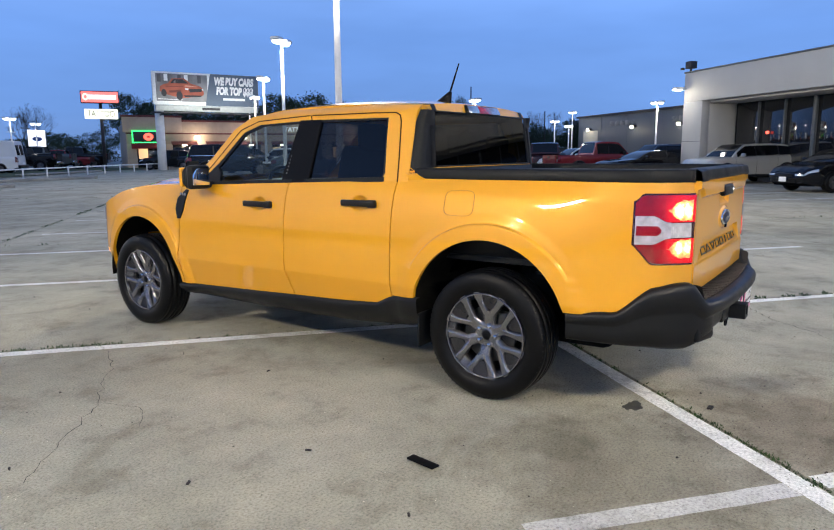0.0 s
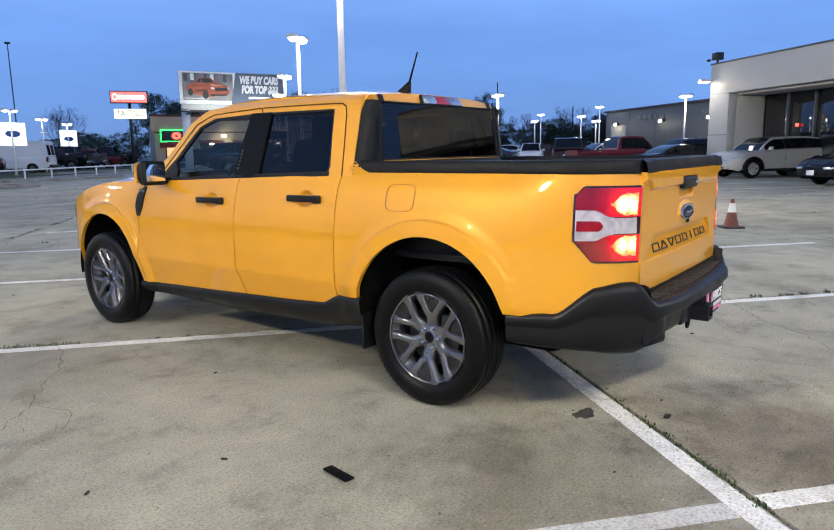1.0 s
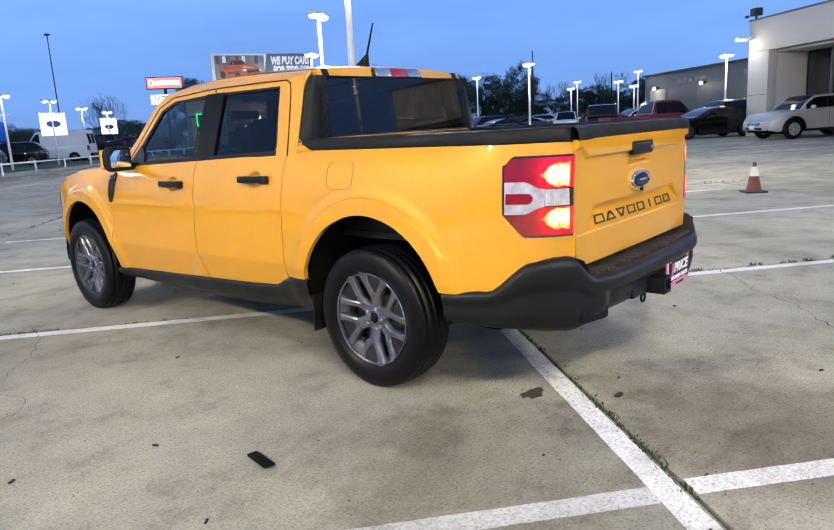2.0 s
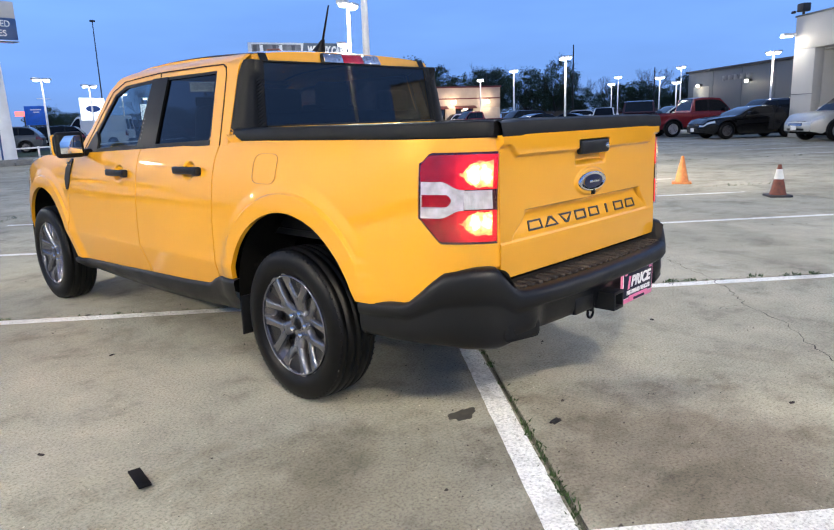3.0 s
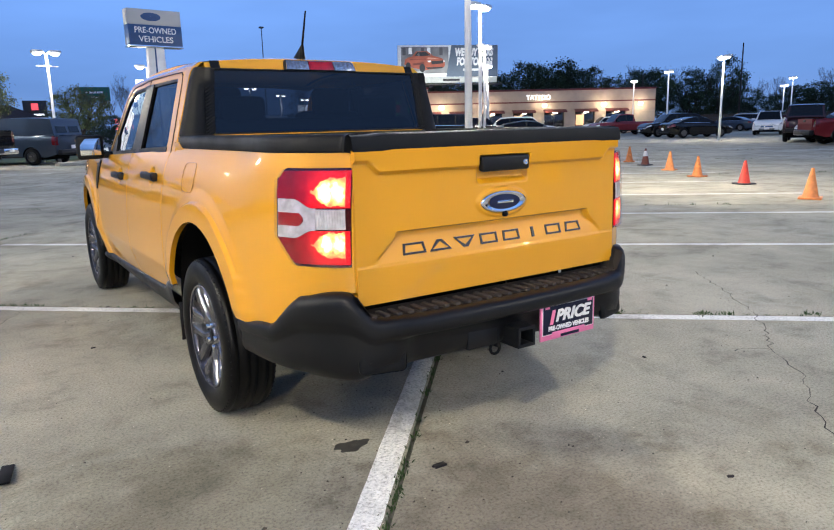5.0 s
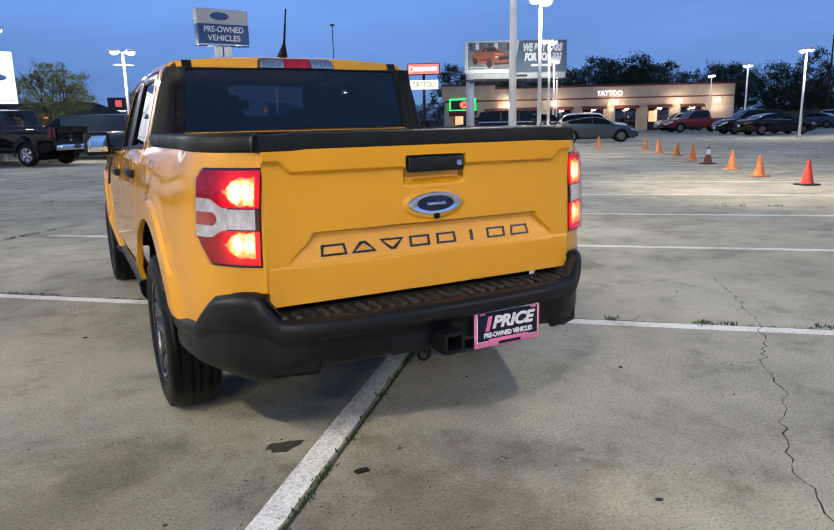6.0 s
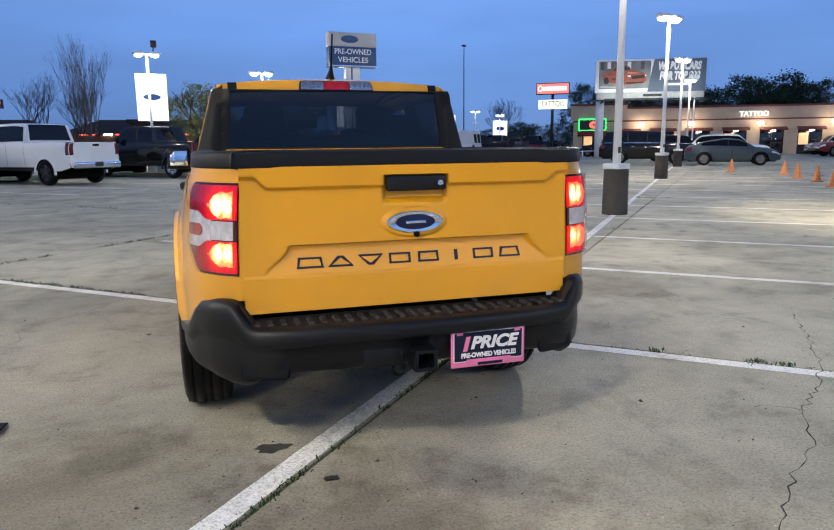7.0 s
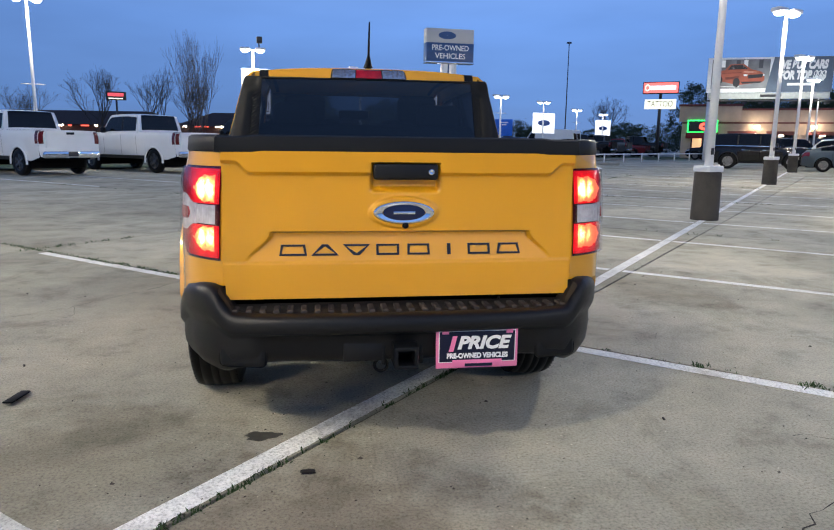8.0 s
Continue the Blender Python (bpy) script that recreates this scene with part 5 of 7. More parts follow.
for line in range(1, 8):
    for k in range(230):
        v = random.uniform(-16, 16)
        if math.sin(v * 2.3 + line) + 0.6 * math.sin(v * 7.1) > 0.1:
            blades(bm, LOT @ Vector((0.07 + SLAB_U * line, -v, -0.008)), 4, 0.03, 0.045)
for k in range(700):
    u = random.uniform(-8, 24)
    if math.sin(u * 2.7) + 0.5 * math.sin(u * 6.3 + 1) > -0.3:
        blades(bm, LOT @ Vector((u, 5.795 + random.gauss(0, 0.012), -0.008)), 4, 0.022, 0.035)
for k in range(260):                                   # along the crossing joint past the end of its line
    blades(bm, LOT @ Vector((0.07 + random.gauss(0, 0.010), random.uniform(3.0, 9.5), -0.008)), 4, 0.018, 0.03)
tagged(mesh_object("joint_weeds", bm, WEED, smooth=False), "low green weeds growing in the pavement joints", "weeds", kind="stuff")


rg = random.Random(17)
bm = fresh()
for k in range(900):                                   # loose grit, thicker near the joints
    u, v = rg.uniform(-4.5, 3.5), rg.uniform(-5.5, 4.5)
    if rg.random() < 0.35:
        v = rg.gauss(0.0, 0.30)
    r = rg.uniform(0.002, 0.0055) if k % 14 else rg.uniform(0.006, 0.011)
    p = LOT @ Vector((u, v, 0.001))
    a = rg.uniform(0, math.tau)
    ring_ = [p + Vector((r * rg.uniform(0.7, 1.4) * math.cos(a + t), r * rg.uniform(0.5, 1.0) * math.sin(a + t), 0)) for t in (0, 1.3, 2.6, 3.9, 5.2)]
    top_ = bm.verts.new(p + Vector((0, 0, r * 0.9)))
    vs_ = [bm.verts.new(q) for q in ring_]
    for i_ in range(5):
        bm.faces.new((vs_[i_], vs_[(i_ + 1) % 5], top_))
tagged(mesh_object("grit", bm, plain("dark_grit", (0.07, 0.06, 0.048), 0.9, vary=0.6, scale=9), smooth=False), "loose dark grit strewn over the concrete", "grit", kind="stuff")


# ---- traffic cones ----
def traffic_cone(body, sleeve, h, m, label):
    c = thing("traffic_cone", m, label, "traffic cone", "traffic cones")
    bm = fresh()
    box(bm, (0, 0, 0.016), (0.34 * h / 0.5, 0.34 * h / 0.5, 0.032), 0.008)
    part("base", bm, body if body not in (CONE_RED, CONE_BROWN) else POLE_DARK, c)
    bm = fresh()
    r0 = 0.115 * h / 0.5
    spin(bm, [(0.03, r0 * 1.12), (0.06, r0), (h - 0.02, 0.026), (h, 0.022), (h, 0.015)], (0, 0, 0), "z", 24)
    part("body", bm, body, c)
    if sleeve:
        bm = fresh()
        f = lambda z: r0 + (0.026 - r0) * (z - 0.06) / (h - 0.08) + 0.003
        spin(bm, [(h * 0.55, f(h * 0.55)), (h * 0.86, f(h * 0.86))], (0, 0, 0), "z", 24)
        part("sleeve", bm, CONE_WHITE, c)
    return c


DIRTY, FADED, PLAIN = "dirty orange traffic cone with a white sleeve", "faded scuffed orange traffic cone", "orange traffic cone on the lot"
for x, y, b, s, h, lab in ((8.0, 0.45, CONE_BROWN, 1, 0.46, DIRTY), (9.28, 2.38, CONE_ORANGE, 0, 0.48, PLAIN), (10.9, 4.44, CONE_RED, 0, 0.46, "red traffic cone on a black base"), (11.95, 6.17, CONE_FADED, 0, 0.46, FADED),
                           (13.33, 7.9, CONE_ORANGE, 0, 0.48, PLAIN), (14.55, 9.6, CONE_BROWN, 1, 0.48, DIRTY), (15.66, 11.06, CONE_FADED, 0, 0.48, FADED), (17.3, 13.1, CONE_FADED, 0, 0.48, FADED),
                           (18.5, 15.0, CONE_ORANGE, 0, 0.55, PLAIN), (20.1, 17.16, CONE_ORANGE, 0, 0.54, PLAIN), (20.26, 20.1, CONE_ORANGE, 0, 0.54, PLAIN)):
    traffic_cone(b, s, h, pose(x, y, 0, 0, 0, random.uniform(0, 90)), lab)


# ---- lot lamps ----
def lot_lamp(x, y, top, heads=2, base=0.0, turn=0.0, power=0.0, board=None, arm=0.0, aims=(), watcher=False):
    """A white pole with floodlight heads, on a concrete base; board: the height span of a white hanging sign."""
    la = thing("lot_lamp", pose(x, y, 0, 0, 0, turn), "white steel lot lamp on a tall pole, lit" if not base else "white steel lot lamp on a stained concrete base, lit", "lot lamp", "lot lamps")
    if base:
        bm = fresh()
        spin(bm, [(0.0, 0.225), (base - 0.02, 0.215), (base, 0.195), (base, 0.0)], (0, 0, 0), "z", 28)
        part("concrete_base", bm, BASE_CONCRETE, la, "stained round concrete base")
        bm = fresh()
        box(bm, (0, 0, base + 0.053), (0.34, 0.34, 0.098), 0.012)
        part("foot_plate", bm, POLE_WHITE, la)
        bm = fresh()
        box(bm, (-0.030, -0.073, base + 0.34), (0.05, 0.03, 0.11), 0.008)
        part("hand_hole", bm, POLE_DARK, la, "dark hand hole")
    bm = fresh()
    tube(bm, (0, 0, base), (0, 0, top - 0.05), 0.075, 0.05, 10)
    part("pole", bm, POLE_WHITE, la)
    if arm:
        bm = fresh()
        tube(bm, (-0.45, 0, arm), (0.45, 0, arm), 0.02, n=8)
        part("cross_arm", bm, POLE_WHITE, la)
    for k in range(heads):
        s = 1 if k else -1
        if heads == 1:
            s = 0
        bm = fresh()
        box(bm, (s * 0.36, 0, top + 0.02), (0.46, 0.34, 0.14), 0.05, seg=3)
        tube(bm, (0, 0, top - 0.04), (s * 0.2, 0, top), 0.03, n=8)
        hd = part("lamp_head", bm, POLE_WHITE, la)
        bm = fresh()
        spin(bm, [(-0.15, 0.0), (-0.14, 0.09), (-0.10, 0.15), (-0.045, 0.17)], (s * 0.36, 0, top), "z", 20)
        part("lens", bm, LAMP_LENS, hd, "glowing lamp lens")
    if board:
        z0, z1, bw = board
        bm = fresh()
        box(bm, (bw * 0.08, 0.12, (z0 + z1) / 2), (bw, 0.03, z1 - z0), 0.008)
        # the whole board emits; no lamp inside it is modelled
        bd = part("sign_board", bm, SIGN_WHITE, la, "white hanging sign with its own glow and a blue oval")
        bm = fresh()
        rows = [[(bw * 0.08 + bw * 0.29 * r * math.cos(a), 0.099 - 0.004 * (1 - r), (z0 + z1) / 2 + 0.02 + bw * 0.11 * r * math.sin(a)) for a in steps(0, math.tau, 33)[:-1]] for r in (1, 0.5, 0.02)]
        grid(bm, rows, True)
        part("oval", bm, OVAL_BLUE, bd)
        for fx, fz, sx, sz in ((0, 0.06, 0.84, 0.012), (0, 0.94, 0.84, 0.012), (-0.42, 0.5, 0.012, 0.88), (0.42, 0.5, 0.012, 0.88)):
            bm = fresh()
            box(bm, (bw * (0.08 + fx), 0.1028, z0 + (z1 - z0) * fz), (max(0.02, bw * sx), 0.004, max(0.02, (z1 - z0) * sz)))
            part("sign_border", bm, POLE_DARK, bd)
    if power:
        for spot, watts in [(None, power)] + list(aims):
            lt = bpy.data.lights.new("lot_light", "SPOT" if spot else "POINT")
            if spot:
                lt.spot_size, lt.spot_blend = math.radians(104), 1.0
            lt.energy, lt.shadow_soft_size, lt.color = watts, 0.16, (1.0, 0.885, 0.67)
            o = new("lot_light", lt)
            o.matrix_basis = look((x, y, top - 0.28), spot) if spot else Matrix.Translation((x, y, top - 0.28))
    if watcher:
        bm = fresh()
        tube(bm, (0.30, 0, top + 0.05), (0.30, 0, top + 0.30), 0.03, n=8)
        box(bm, (0.32, -0.02, top + 0.44), (0.26, 0.22, 0.30), 0.03)
        part("camera_box", bm, POLE_DARK, la, "dark camera box on a short arm")
    return la


P = [(6.19, 7.09), (14.38, 16.84), (22.6, 26.6), (30.8, 36.3), (39.0, 46.0)]
for k, (x, y) in enumerate(P):
    lot_lamp(x, y, 5.4, 2, 0.80, 20, (350, 1400, 900, 700, 0)[k], aims=(((-3.5, -3.5, 0), 1900), ((15, 2, 0), 3900)) if k == 0 else ())
lot_lamp(-4.6, -5.6, 6.3, 2, 0.80, 20, 1750)                 # unseen lamp, placed from the direction of the truck's shadow
lot_lamp(-10.6, -12.8, 6.0, 2, 0.80, 20, 4500)                # added unseen lamp, brightens the tailgate at a low angle
lot_lamp(-11.5, 3.5, 6.5, 2, 0.80, 20, 3800)                  # added out of view, lights the truck's left side and the ground there
lot_lamp(9.0, -9.5, 6.0, 2, 0.80, 20, 1400)                  # added unseen lamp, brightens the ground on the showroom side
lot_lamp(-3.2, 30.6, 5.46, 2, 0, 8, 1300, (2.48, 4.59, 1.34), watcher=True)
lot_lamp(1.95, 31.5, 4.8, 2, 0, 5, 700, None, 4.2)
lot_lamp(-11.55, 26.6, 6.65, 2, 0, 20, 900, None, 3.35)
lot_lamp(6.9, 35.0, 4.6, 2, 0, 10, 0, (2.3, 3.95, 1.45))
for x, y, z, b, a in ((11.9, 41.2, 4.3, None, 3.2), (16.7, 46.6, 4.3, (2.0, 3.5, 2.1), 0), (23.3, 56.7, 4.3, None, 3.2), (29.4, 64.9, 4.3, (2.0, 3.7, 2.1), 0)):
    lot_lamp(x, y, z, 2, 0, 20, 0, b, a)
for x, y, z, pw in ((35.2, 20.5, 4.7, 1000), (45.5, 31.7, 5.0, 0), (56.4, 43.8, 5.2, 0), (64.4, 25.4, 5.4, 0), (57.0, 24.2, 4.2, 0), (69.9, 34.8, 5.2, 0), (68.0, 34.6, 4.4, 0), (47.0, 12.1, 4.8, 900), (62.0, 24.8, 3.9, 0)):
    lot_lamp(x, y, z, 2, 0, 60, pw)


# ---- parked vehicles ----
def car_paint(name, col, flake=0.0):
    return paint(name, col, 0.4, flake, 0.6, 0.05)


CAR = {"silver": car_paint("silver_car_paint", (0.52, 0.52, 0.50), 0.5), "black": car_paint("black_car_paint", (0.003, 0.003, 0.004)), "red": car_paint("dark_red_car_paint", (0.17, 0.018, 0.024), 0.2),
       "white": car_paint("white_car_paint", (0.80, 0.81, 0.82)), "grey": car_paint("grey_car_paint", (0.09, 0.10, 0.11), 0.3), "blue": car_paint("grey_blue_car_paint", (0.05, 0.068, 0.085), 0.3),
       "maroon": car_paint("maroon_car_paint", (0.030, 0.008, 0.010), 0.1), "navy": car_paint("navy_car_paint", (0.03, 0.045, 0.075), 0.3)}
CAR_GLASS = plain("car_window_glass", (0.004, 0.0045, 0.006), 0.04, spec=0.3)
CAR_RIM = plain("car_rim_silver", (0.16, 0.16, 0.17), 0.3, metal=0.9)
BRIGHT_RIM = plain("car_rim_bright", (0.55, 0.55, 0.57), 0.3, metal=0.8)
HEAD_LENS = plain("headlamp_lens", (0.6, 0.62, 0.65), 0.1, metal=0.3, coat=1.0)
CAR_TAIL = plain("unlit_tail_lens", (0.11, 0.006, 0.009), 0.12, coat=0.8, vary=0.3, scale=20)
wheel_data = {}


def car_wheel(parent, x, y, r, sgn, rim_mat):
    key = (round(r, 3), sgn, rim_mat.name)
    if key not in wheel_data:
        bm = fresh()
        h = 0.11
        spin(bm, [(-h, r * 0.62), (-h * 1.05, r * 0.8), (-h * 0.85, r * 0.97), (-h * 0.5, r), (h * 0.5, r), (h * 0.85, r * 0.97), (h * 1.05, r * 0.8), (h, r * 0.62)], (0, 0, 0), n=28)
        ty = mesh_object("tyre", bm, RUBBER)
        bm = fresh()
        s = sgn
        spin(bm, [(s * 0.105, r * 0.64), (s * 0.10, r * 0.60), (s * 0.03, r * 0.56), (s * 0.03, 0.0)], (0, 0, 0), n=28)
        for k in range(6):
            a = k * math.tau / 6
            box(bm, (0, 0, 0), (0.03, r * 0.13, r * 0.56), 0.006, Matrix.Rotation(a, 4, "X") @ Matrix.Translation((s * 0.085, 0, r * 0.32)))
        spin(bm, [(s * 0.075, r * 0.16), (s * 0.105, r * 0.14), (s * 0.11, 0.0)], (0, 0, 0), n=16)
        ri = mesh_object("rim", bm, rim_mat)
        wheel_data[key] = (ty.data, ri.data)
        bpy.data.objects.remove(ty)
        bpy.data.objects.remove(ri)
    e = new("wheel")
    e.parent = parent
    e.location = (x, y, r)
    for nm, d in zip(("tyre", "rim"), wheel_data[key]):
        o = new(nm, d)
        o.parent = e
    return e


# kind: length, width, wheel radius, front and rear axle, sill, deck line (y, z), windscreen foot and head, rear window head and foot, roof height
KINDS = {
    "sedan": (4.70, 1.82, 0.335, 1.38, -1.38, 0.20, [(-2.35, 0.90), (-2.25, 1.00), (-1.75, 1.03), (0.95, 0.94), (1.85, 0.84), (2.22, 0.74), (2.35, 0.62)], (1.10, 0.20, -0.85, -1.75), 1.42),
    "coupe": (4.78, 1.92, 0.36, 1.45, -1.28, 0.19, [(-2.39, 0.92), (-2.28, 1.04), (-1.7, 1.06), (0.80, 0.97), (1.9, 0.88), (2.28, 0.78), (2.39, 0.64)], (0.98, 0.10, -0.70, -1.95), 1.38),
    "hatch": (4.60, 1.82, 0.34, 1.38, -1.34, 0.20, [(-2.3, 0.86), (-2.2, 1.02), (-1.9, 1.04), (0.95, 0.95), (1.85, 0.84), (2.17, 0.72), (2.3, 0.6)], (1.15, 0.25, -0.75, -2.05), 1.42),
    "suv": (4.74, 1.92, 0.38, 1.42, -1.42, 0.27, [(-2.37, 0.95), (-2.33, 1.06), (-2.2, 1.13), (0.95, 1.06), (1.92, 0.99), (2.28, 0.86), (2.37, 0.70)], (1.15, 0.42, -1.62, -2.28), 1.72),
    "big_suv": (5.35, 2.05, 0.42, 1.58, -1.52, 0.32, [(-2.67, 1.0), (-2.64, 1.12), (-2.6, 1.22), (0.95, 1.19), (2.15, 1.15), (2.57, 1.06), (2.67, 0.85)], (1.20, 0.60, -2.25, -2.58), 1.92),
    "jeep": (4.5, 1.90, 0.42, 1.45, -1.45, 0.38, [(-2.15, 1.05), (-2.13, 1.12), (-2.1, 1.22), (0.62, 1.20), (1.95, 1.14), (2.15, 1.06), (2.25, 0.92)], (0.70, 0.42, -2.0, -2.1), 1.88),
    "pickup": (5.80, 1.98, 0.40, 1.80, -1.75, 0.36, [(-2.9, 1.13), (-2.88, 1.15), (-0.85, 1.16), (1.05, 1.15), (2.3, 1.10), (2.78, 1.00), (2.9, 0.80)], (1.22, 0.55, -0.66, -0.86), 1.86),
    "big_pickup": (6.35, 2.08, 0.44, 2.05, -1.95, 0.50, [(-3.17, 1.45), (-3.16, 1.47), (-0.95, 1.47), (1.15, 1.45), (2.6, 1.42), (3.05, 1.30), (3.17, 1.02)], (1.32, 0.78, -0.86, -1.02), 2.16),
    "van": (5.7, 2.06, 0.36, 1.80, -1.70, 0.32, [(-2.85, 1.2), (-2.84, 1.22), (-2.8, 1.24), (1.35, 1.22), (2.25, 1.14), (2.68, 0.98), (2.85, 0.78)], (1.85, 0.85, -2.66, -2.81), 2.10),
}


def car(kind, colour, m, label, rim=None, top=None):
    """A parked road vehicle with y ahead: body shell, cabin shell, inset glass, lamps, grille, trims and wheels."""
    L, W, r, fa, ra, sill, deck, (g0, g1, g2, g3), roof = KINDS[kind]
    if top:
        roof = top
    col = CAR[colour]
    truckish = kind in ("pickup", "big_pickup")
    names = {"sedan": "sedan", "coupe": "coupe", "hatch": "hatchback", "suv": "suv", "big_suv": "large_suv", "jeep": "off_road_car", "pickup": "parked_pickup", "big_pickup": "heavy_pickup", "van": "panel_van"}
    c = thing(names[kind], m, label, {"pickup": "pickup truck", "big_pickup": "pickup truck", "van": "van"}.get(kind, "car"), "parked vehicles")
    dz = spline([p[0] for p in deck], [p[1] for p in deck])
    hw = W / 2
    y0, y1 = deck[0][0], deck[-1][0]
    nose, tail_ = (0.20, 0.70) if kind not in ("big_pickup", "jeep", "pickup", "big_suv") else (0.10, 0.45), (0.14, 0.55) if not truckish and kind != "van" else (0.02, 0.3)
    def wy(y):
        a, b = max(0.0, (y - (y1 - nose[1])) / nose[1]), max(0.0, ((y0 + tail_[1]) - y) / tail_[1])
        return hw * (1 - nose[0] * a ** 2.2 - tail_[0] * b ** 2.2)
    ar = r + 0.06
    def low(y):
        z = sill + 0.10 * smooth01(y1 - 0.5, y1, y) + 0.12 * smooth01(y0 + 0.5, y0, y)
        for a in (fa, ra):
            d = ar * ar - (y - a) ** 2
            if d > 0:
                z = max(z, r * 0.97 + math.sqrt(d))
        return z
    # cross-section of the body: tucked sill, crease, shoulder
    PF = spline([0.0, 0.10, 0.28, 0.50, 0.72, 0.80, 0.92, 1.0], [0.930, 0.965, 0.985, 0.990, 1.0, 0.994, 0.972, 0.925])
    def flare_(y, z):
        s = 0.0
        for a in (fa, ra):
            d = math.hypot(y - a, z - r) - ar
            s = max(s, (0.030 if truckish or kind == "jeep" else 0.016) * (1 - smooth01(0.03, 0.09, d)))
        return s
    def side(s, y, f, out=0.0):
        z0_ = low(y)
        z = z0_ + (dz(y) - z0_) * f
        g = (z - sill) / max(0.1, dz(y) - sill)
        return (s * (wy(y) * PF(max(0.0, min(1.0, g))) + flare_(y, z) + out), y, z)
    def face(q, x, f, out=0.0):
        y = y1 if q > 0 else y0
        z0_ = low(y)
        bulge = (0.10 if q > 0 else 0.05) * (1 - abs(x) ** 2.4) * (0.6 + 0.4 * math.sin(math.pi * min(1.0, f * 1.1)))
        return (x * wy(y) * PF(f), y + q * (bulge + out), z0_ + (dz(y) - z0_) * f + (0.02 * (1 - abs(x) ** 3) * f))
    def patch(nm, fn, us, vs, mat, lab="", parent=None, sign=1):
        b = fresh()
        grid(b, [[fn(u, v) for v in vs] for u in us])
        return part(nm, b, mat, parent or c, lab)
    ys = sorted(set(steps(y0, y1, 26) + [a + ar * math.sin(t) for a in (fa, ra) for t in steps(-1.55, 1.55, 17)]))
    bm = fresh()
    for s in (-1, 1):
        grid(bm, [[side(s, y, f) for f in (0, 0.08, 0.25, 0.5, 0.7, 0.76, 0.82, 0.92, 1.0)] for y in ys])
    top_y = [y for y in ys if not truckish or y > g3 - 0.05]
    crown = lambda x: 0.03 * (1 - abs(x) ** 3) + 0.012 * (smooth01(0.42, 0.5, abs(x)) - smooth01(0.62, 0.72, abs(x)))
    grid(bm, [[(x * wy(y) * 0.925, y, dz(y) + crown(x)) for x in steps(-1, 1, 17)] for y in top_y])
    for q in (-1, 1):
        grid(bm, [[face(q, x, f) for f in steps(0, 1, 8)] for x in steps(-1, 1, 15)])
    bmesh.ops.remove_doubles(bm, verts=bm.verts, dist=0.004)
    part("body", bm, col, c)
    bm = fresh()
    box(bm, (0, (y0 + y1) / 2, sill + 0.16), (W * 0.80, L * 0.93, 0.30), 0.03)
    for a in (fa, ra):
        box(bm, (0, a, r + 0.12), (W * 0.88, ar * 1.96, r * 1.5), 0.05)
    part("underbody", bm, DARK_VOID, c)
    if truckish:
        zr = dz(-1.5)
        bm = fresh()
        for s in (-1, 1):
            grid(bm, [[(s * hw * 0.83, y, z) for z in (zr, zr - 0.5)] for y in (y0 + 0.06, g3)])
            grid(bm, [[(s * x, y, zr + 0.004) for x in (hw * 0.83, hw * 0.93)] for y in (y0, g3)])
        grid(bm, [[(x, y, zr - 0.5) for x in (-hw * 0.83, hw * 0.83)] for y in (y0 + 0.06, g3)])
        grid(bm, [[(x, y0 + 0.06, z) for x in (-hw * 0.83, hw * 0.83)] for z in (zr, zr - 0.5)])
        grid(bm, [[(x, y, zr + 0.004) for x in (-hw * 0.83, hw * 0.83)] for y in (y0 - 0.01, y0 + 0.06)])
        grid(bm, [[(x, g3 + 0.005, z) for x in (-hw * 0.83, hw * 0.83)] for z in (zr + 0.02, zr - 0.5)])
        part("load_bed", bm, BLACK_PLASTIC, c)
        bm = fresh()
        grid(bm, [[(x, y0 - 0.075 - 0.012 * smooth01(0.75, 0.8, f) + 0.02 * math.sin(math.pi * f) * 0.4, zr - 0.56 + 0.55 * f) for f in steps(0, 1, 14)] for x in steps(-hw * 0.76, hw * 0.76, 9)])
        flange(bm, lambda q: Vector((0, 1, 0)), 0.06)
        tg = part("tailgate", bm, col, c)
        bm = fresh()
        box(bm, (0, y0 - 0.095, zr - 0.10), (0.26, 0.02, 0.075), 0.01)
        part("handle", bm, BLACK_TRIM, tg)
    # cabin shell from one roof curve
    hb = dz(0.0)
    ztop = spline([g3, g3 + (g2 - g3) * 0.5, g2, (g1 + g2) / 2 - 0.1 * (g1 - g2), g1, g1 + (g0 - g1) * 0.5, g0], [dz(g3) + 0.006, (dz(g3) + roof) / 2 + 0.03, roof - 0.055, roof, roof - 0.035, (roof + dz(g0)) / 2 + 0.035, dz(g0) + 0.006])
    wb, wt = hw * 0.915, hw * (0.72 if kind not in ("van", "jeep", "pickup", "big_pickup", "big_suv") else 0.80 if kind != "van" else 0.90)
    def wtop(y):
        return wb + (wt - wb) * min(1.0, (ztop(y) - dz(y)) / (roof - hb))
    def wall(s, y, k, out=0.0):
        zb_ = dz(y) + 0.004
        h = max(0.0, ztop(y) - 0.02 - zb_)
        return (s * (wb + (wtop(y) - wb) * (k * 0.85 + 0.15 * k * k) + out), y, zb_ + h * k)
    def over(x, y, out=0.0):
        return (x * (wtop(y) + 0.004), y, ztop(y) + out - 0.022 * abs(x) ** 4)
    cy = sorted(set(steps(g3, g2, 8) + steps(g2, g1, 12) + steps(g1, g0, 10)))
    bm = fresh()
    for s in (-1, 1):
        grid(bm, [[wall(s, y, k) for k in steps(0, 1, 8)] for y in cy])
    grid(bm, [[over(x, y) for x in steps(-1, 1, 13)] for y in cy])
    bmesh.ops.remove_doubles(bm, verts=bm.verts, dist=0.006)
    cab = part("cabin", bm, col, c)
    zmin = 0.16
    ok = [y for y in steps(g3, g0, 160) if ztop(y) - dz(y) > zmin]
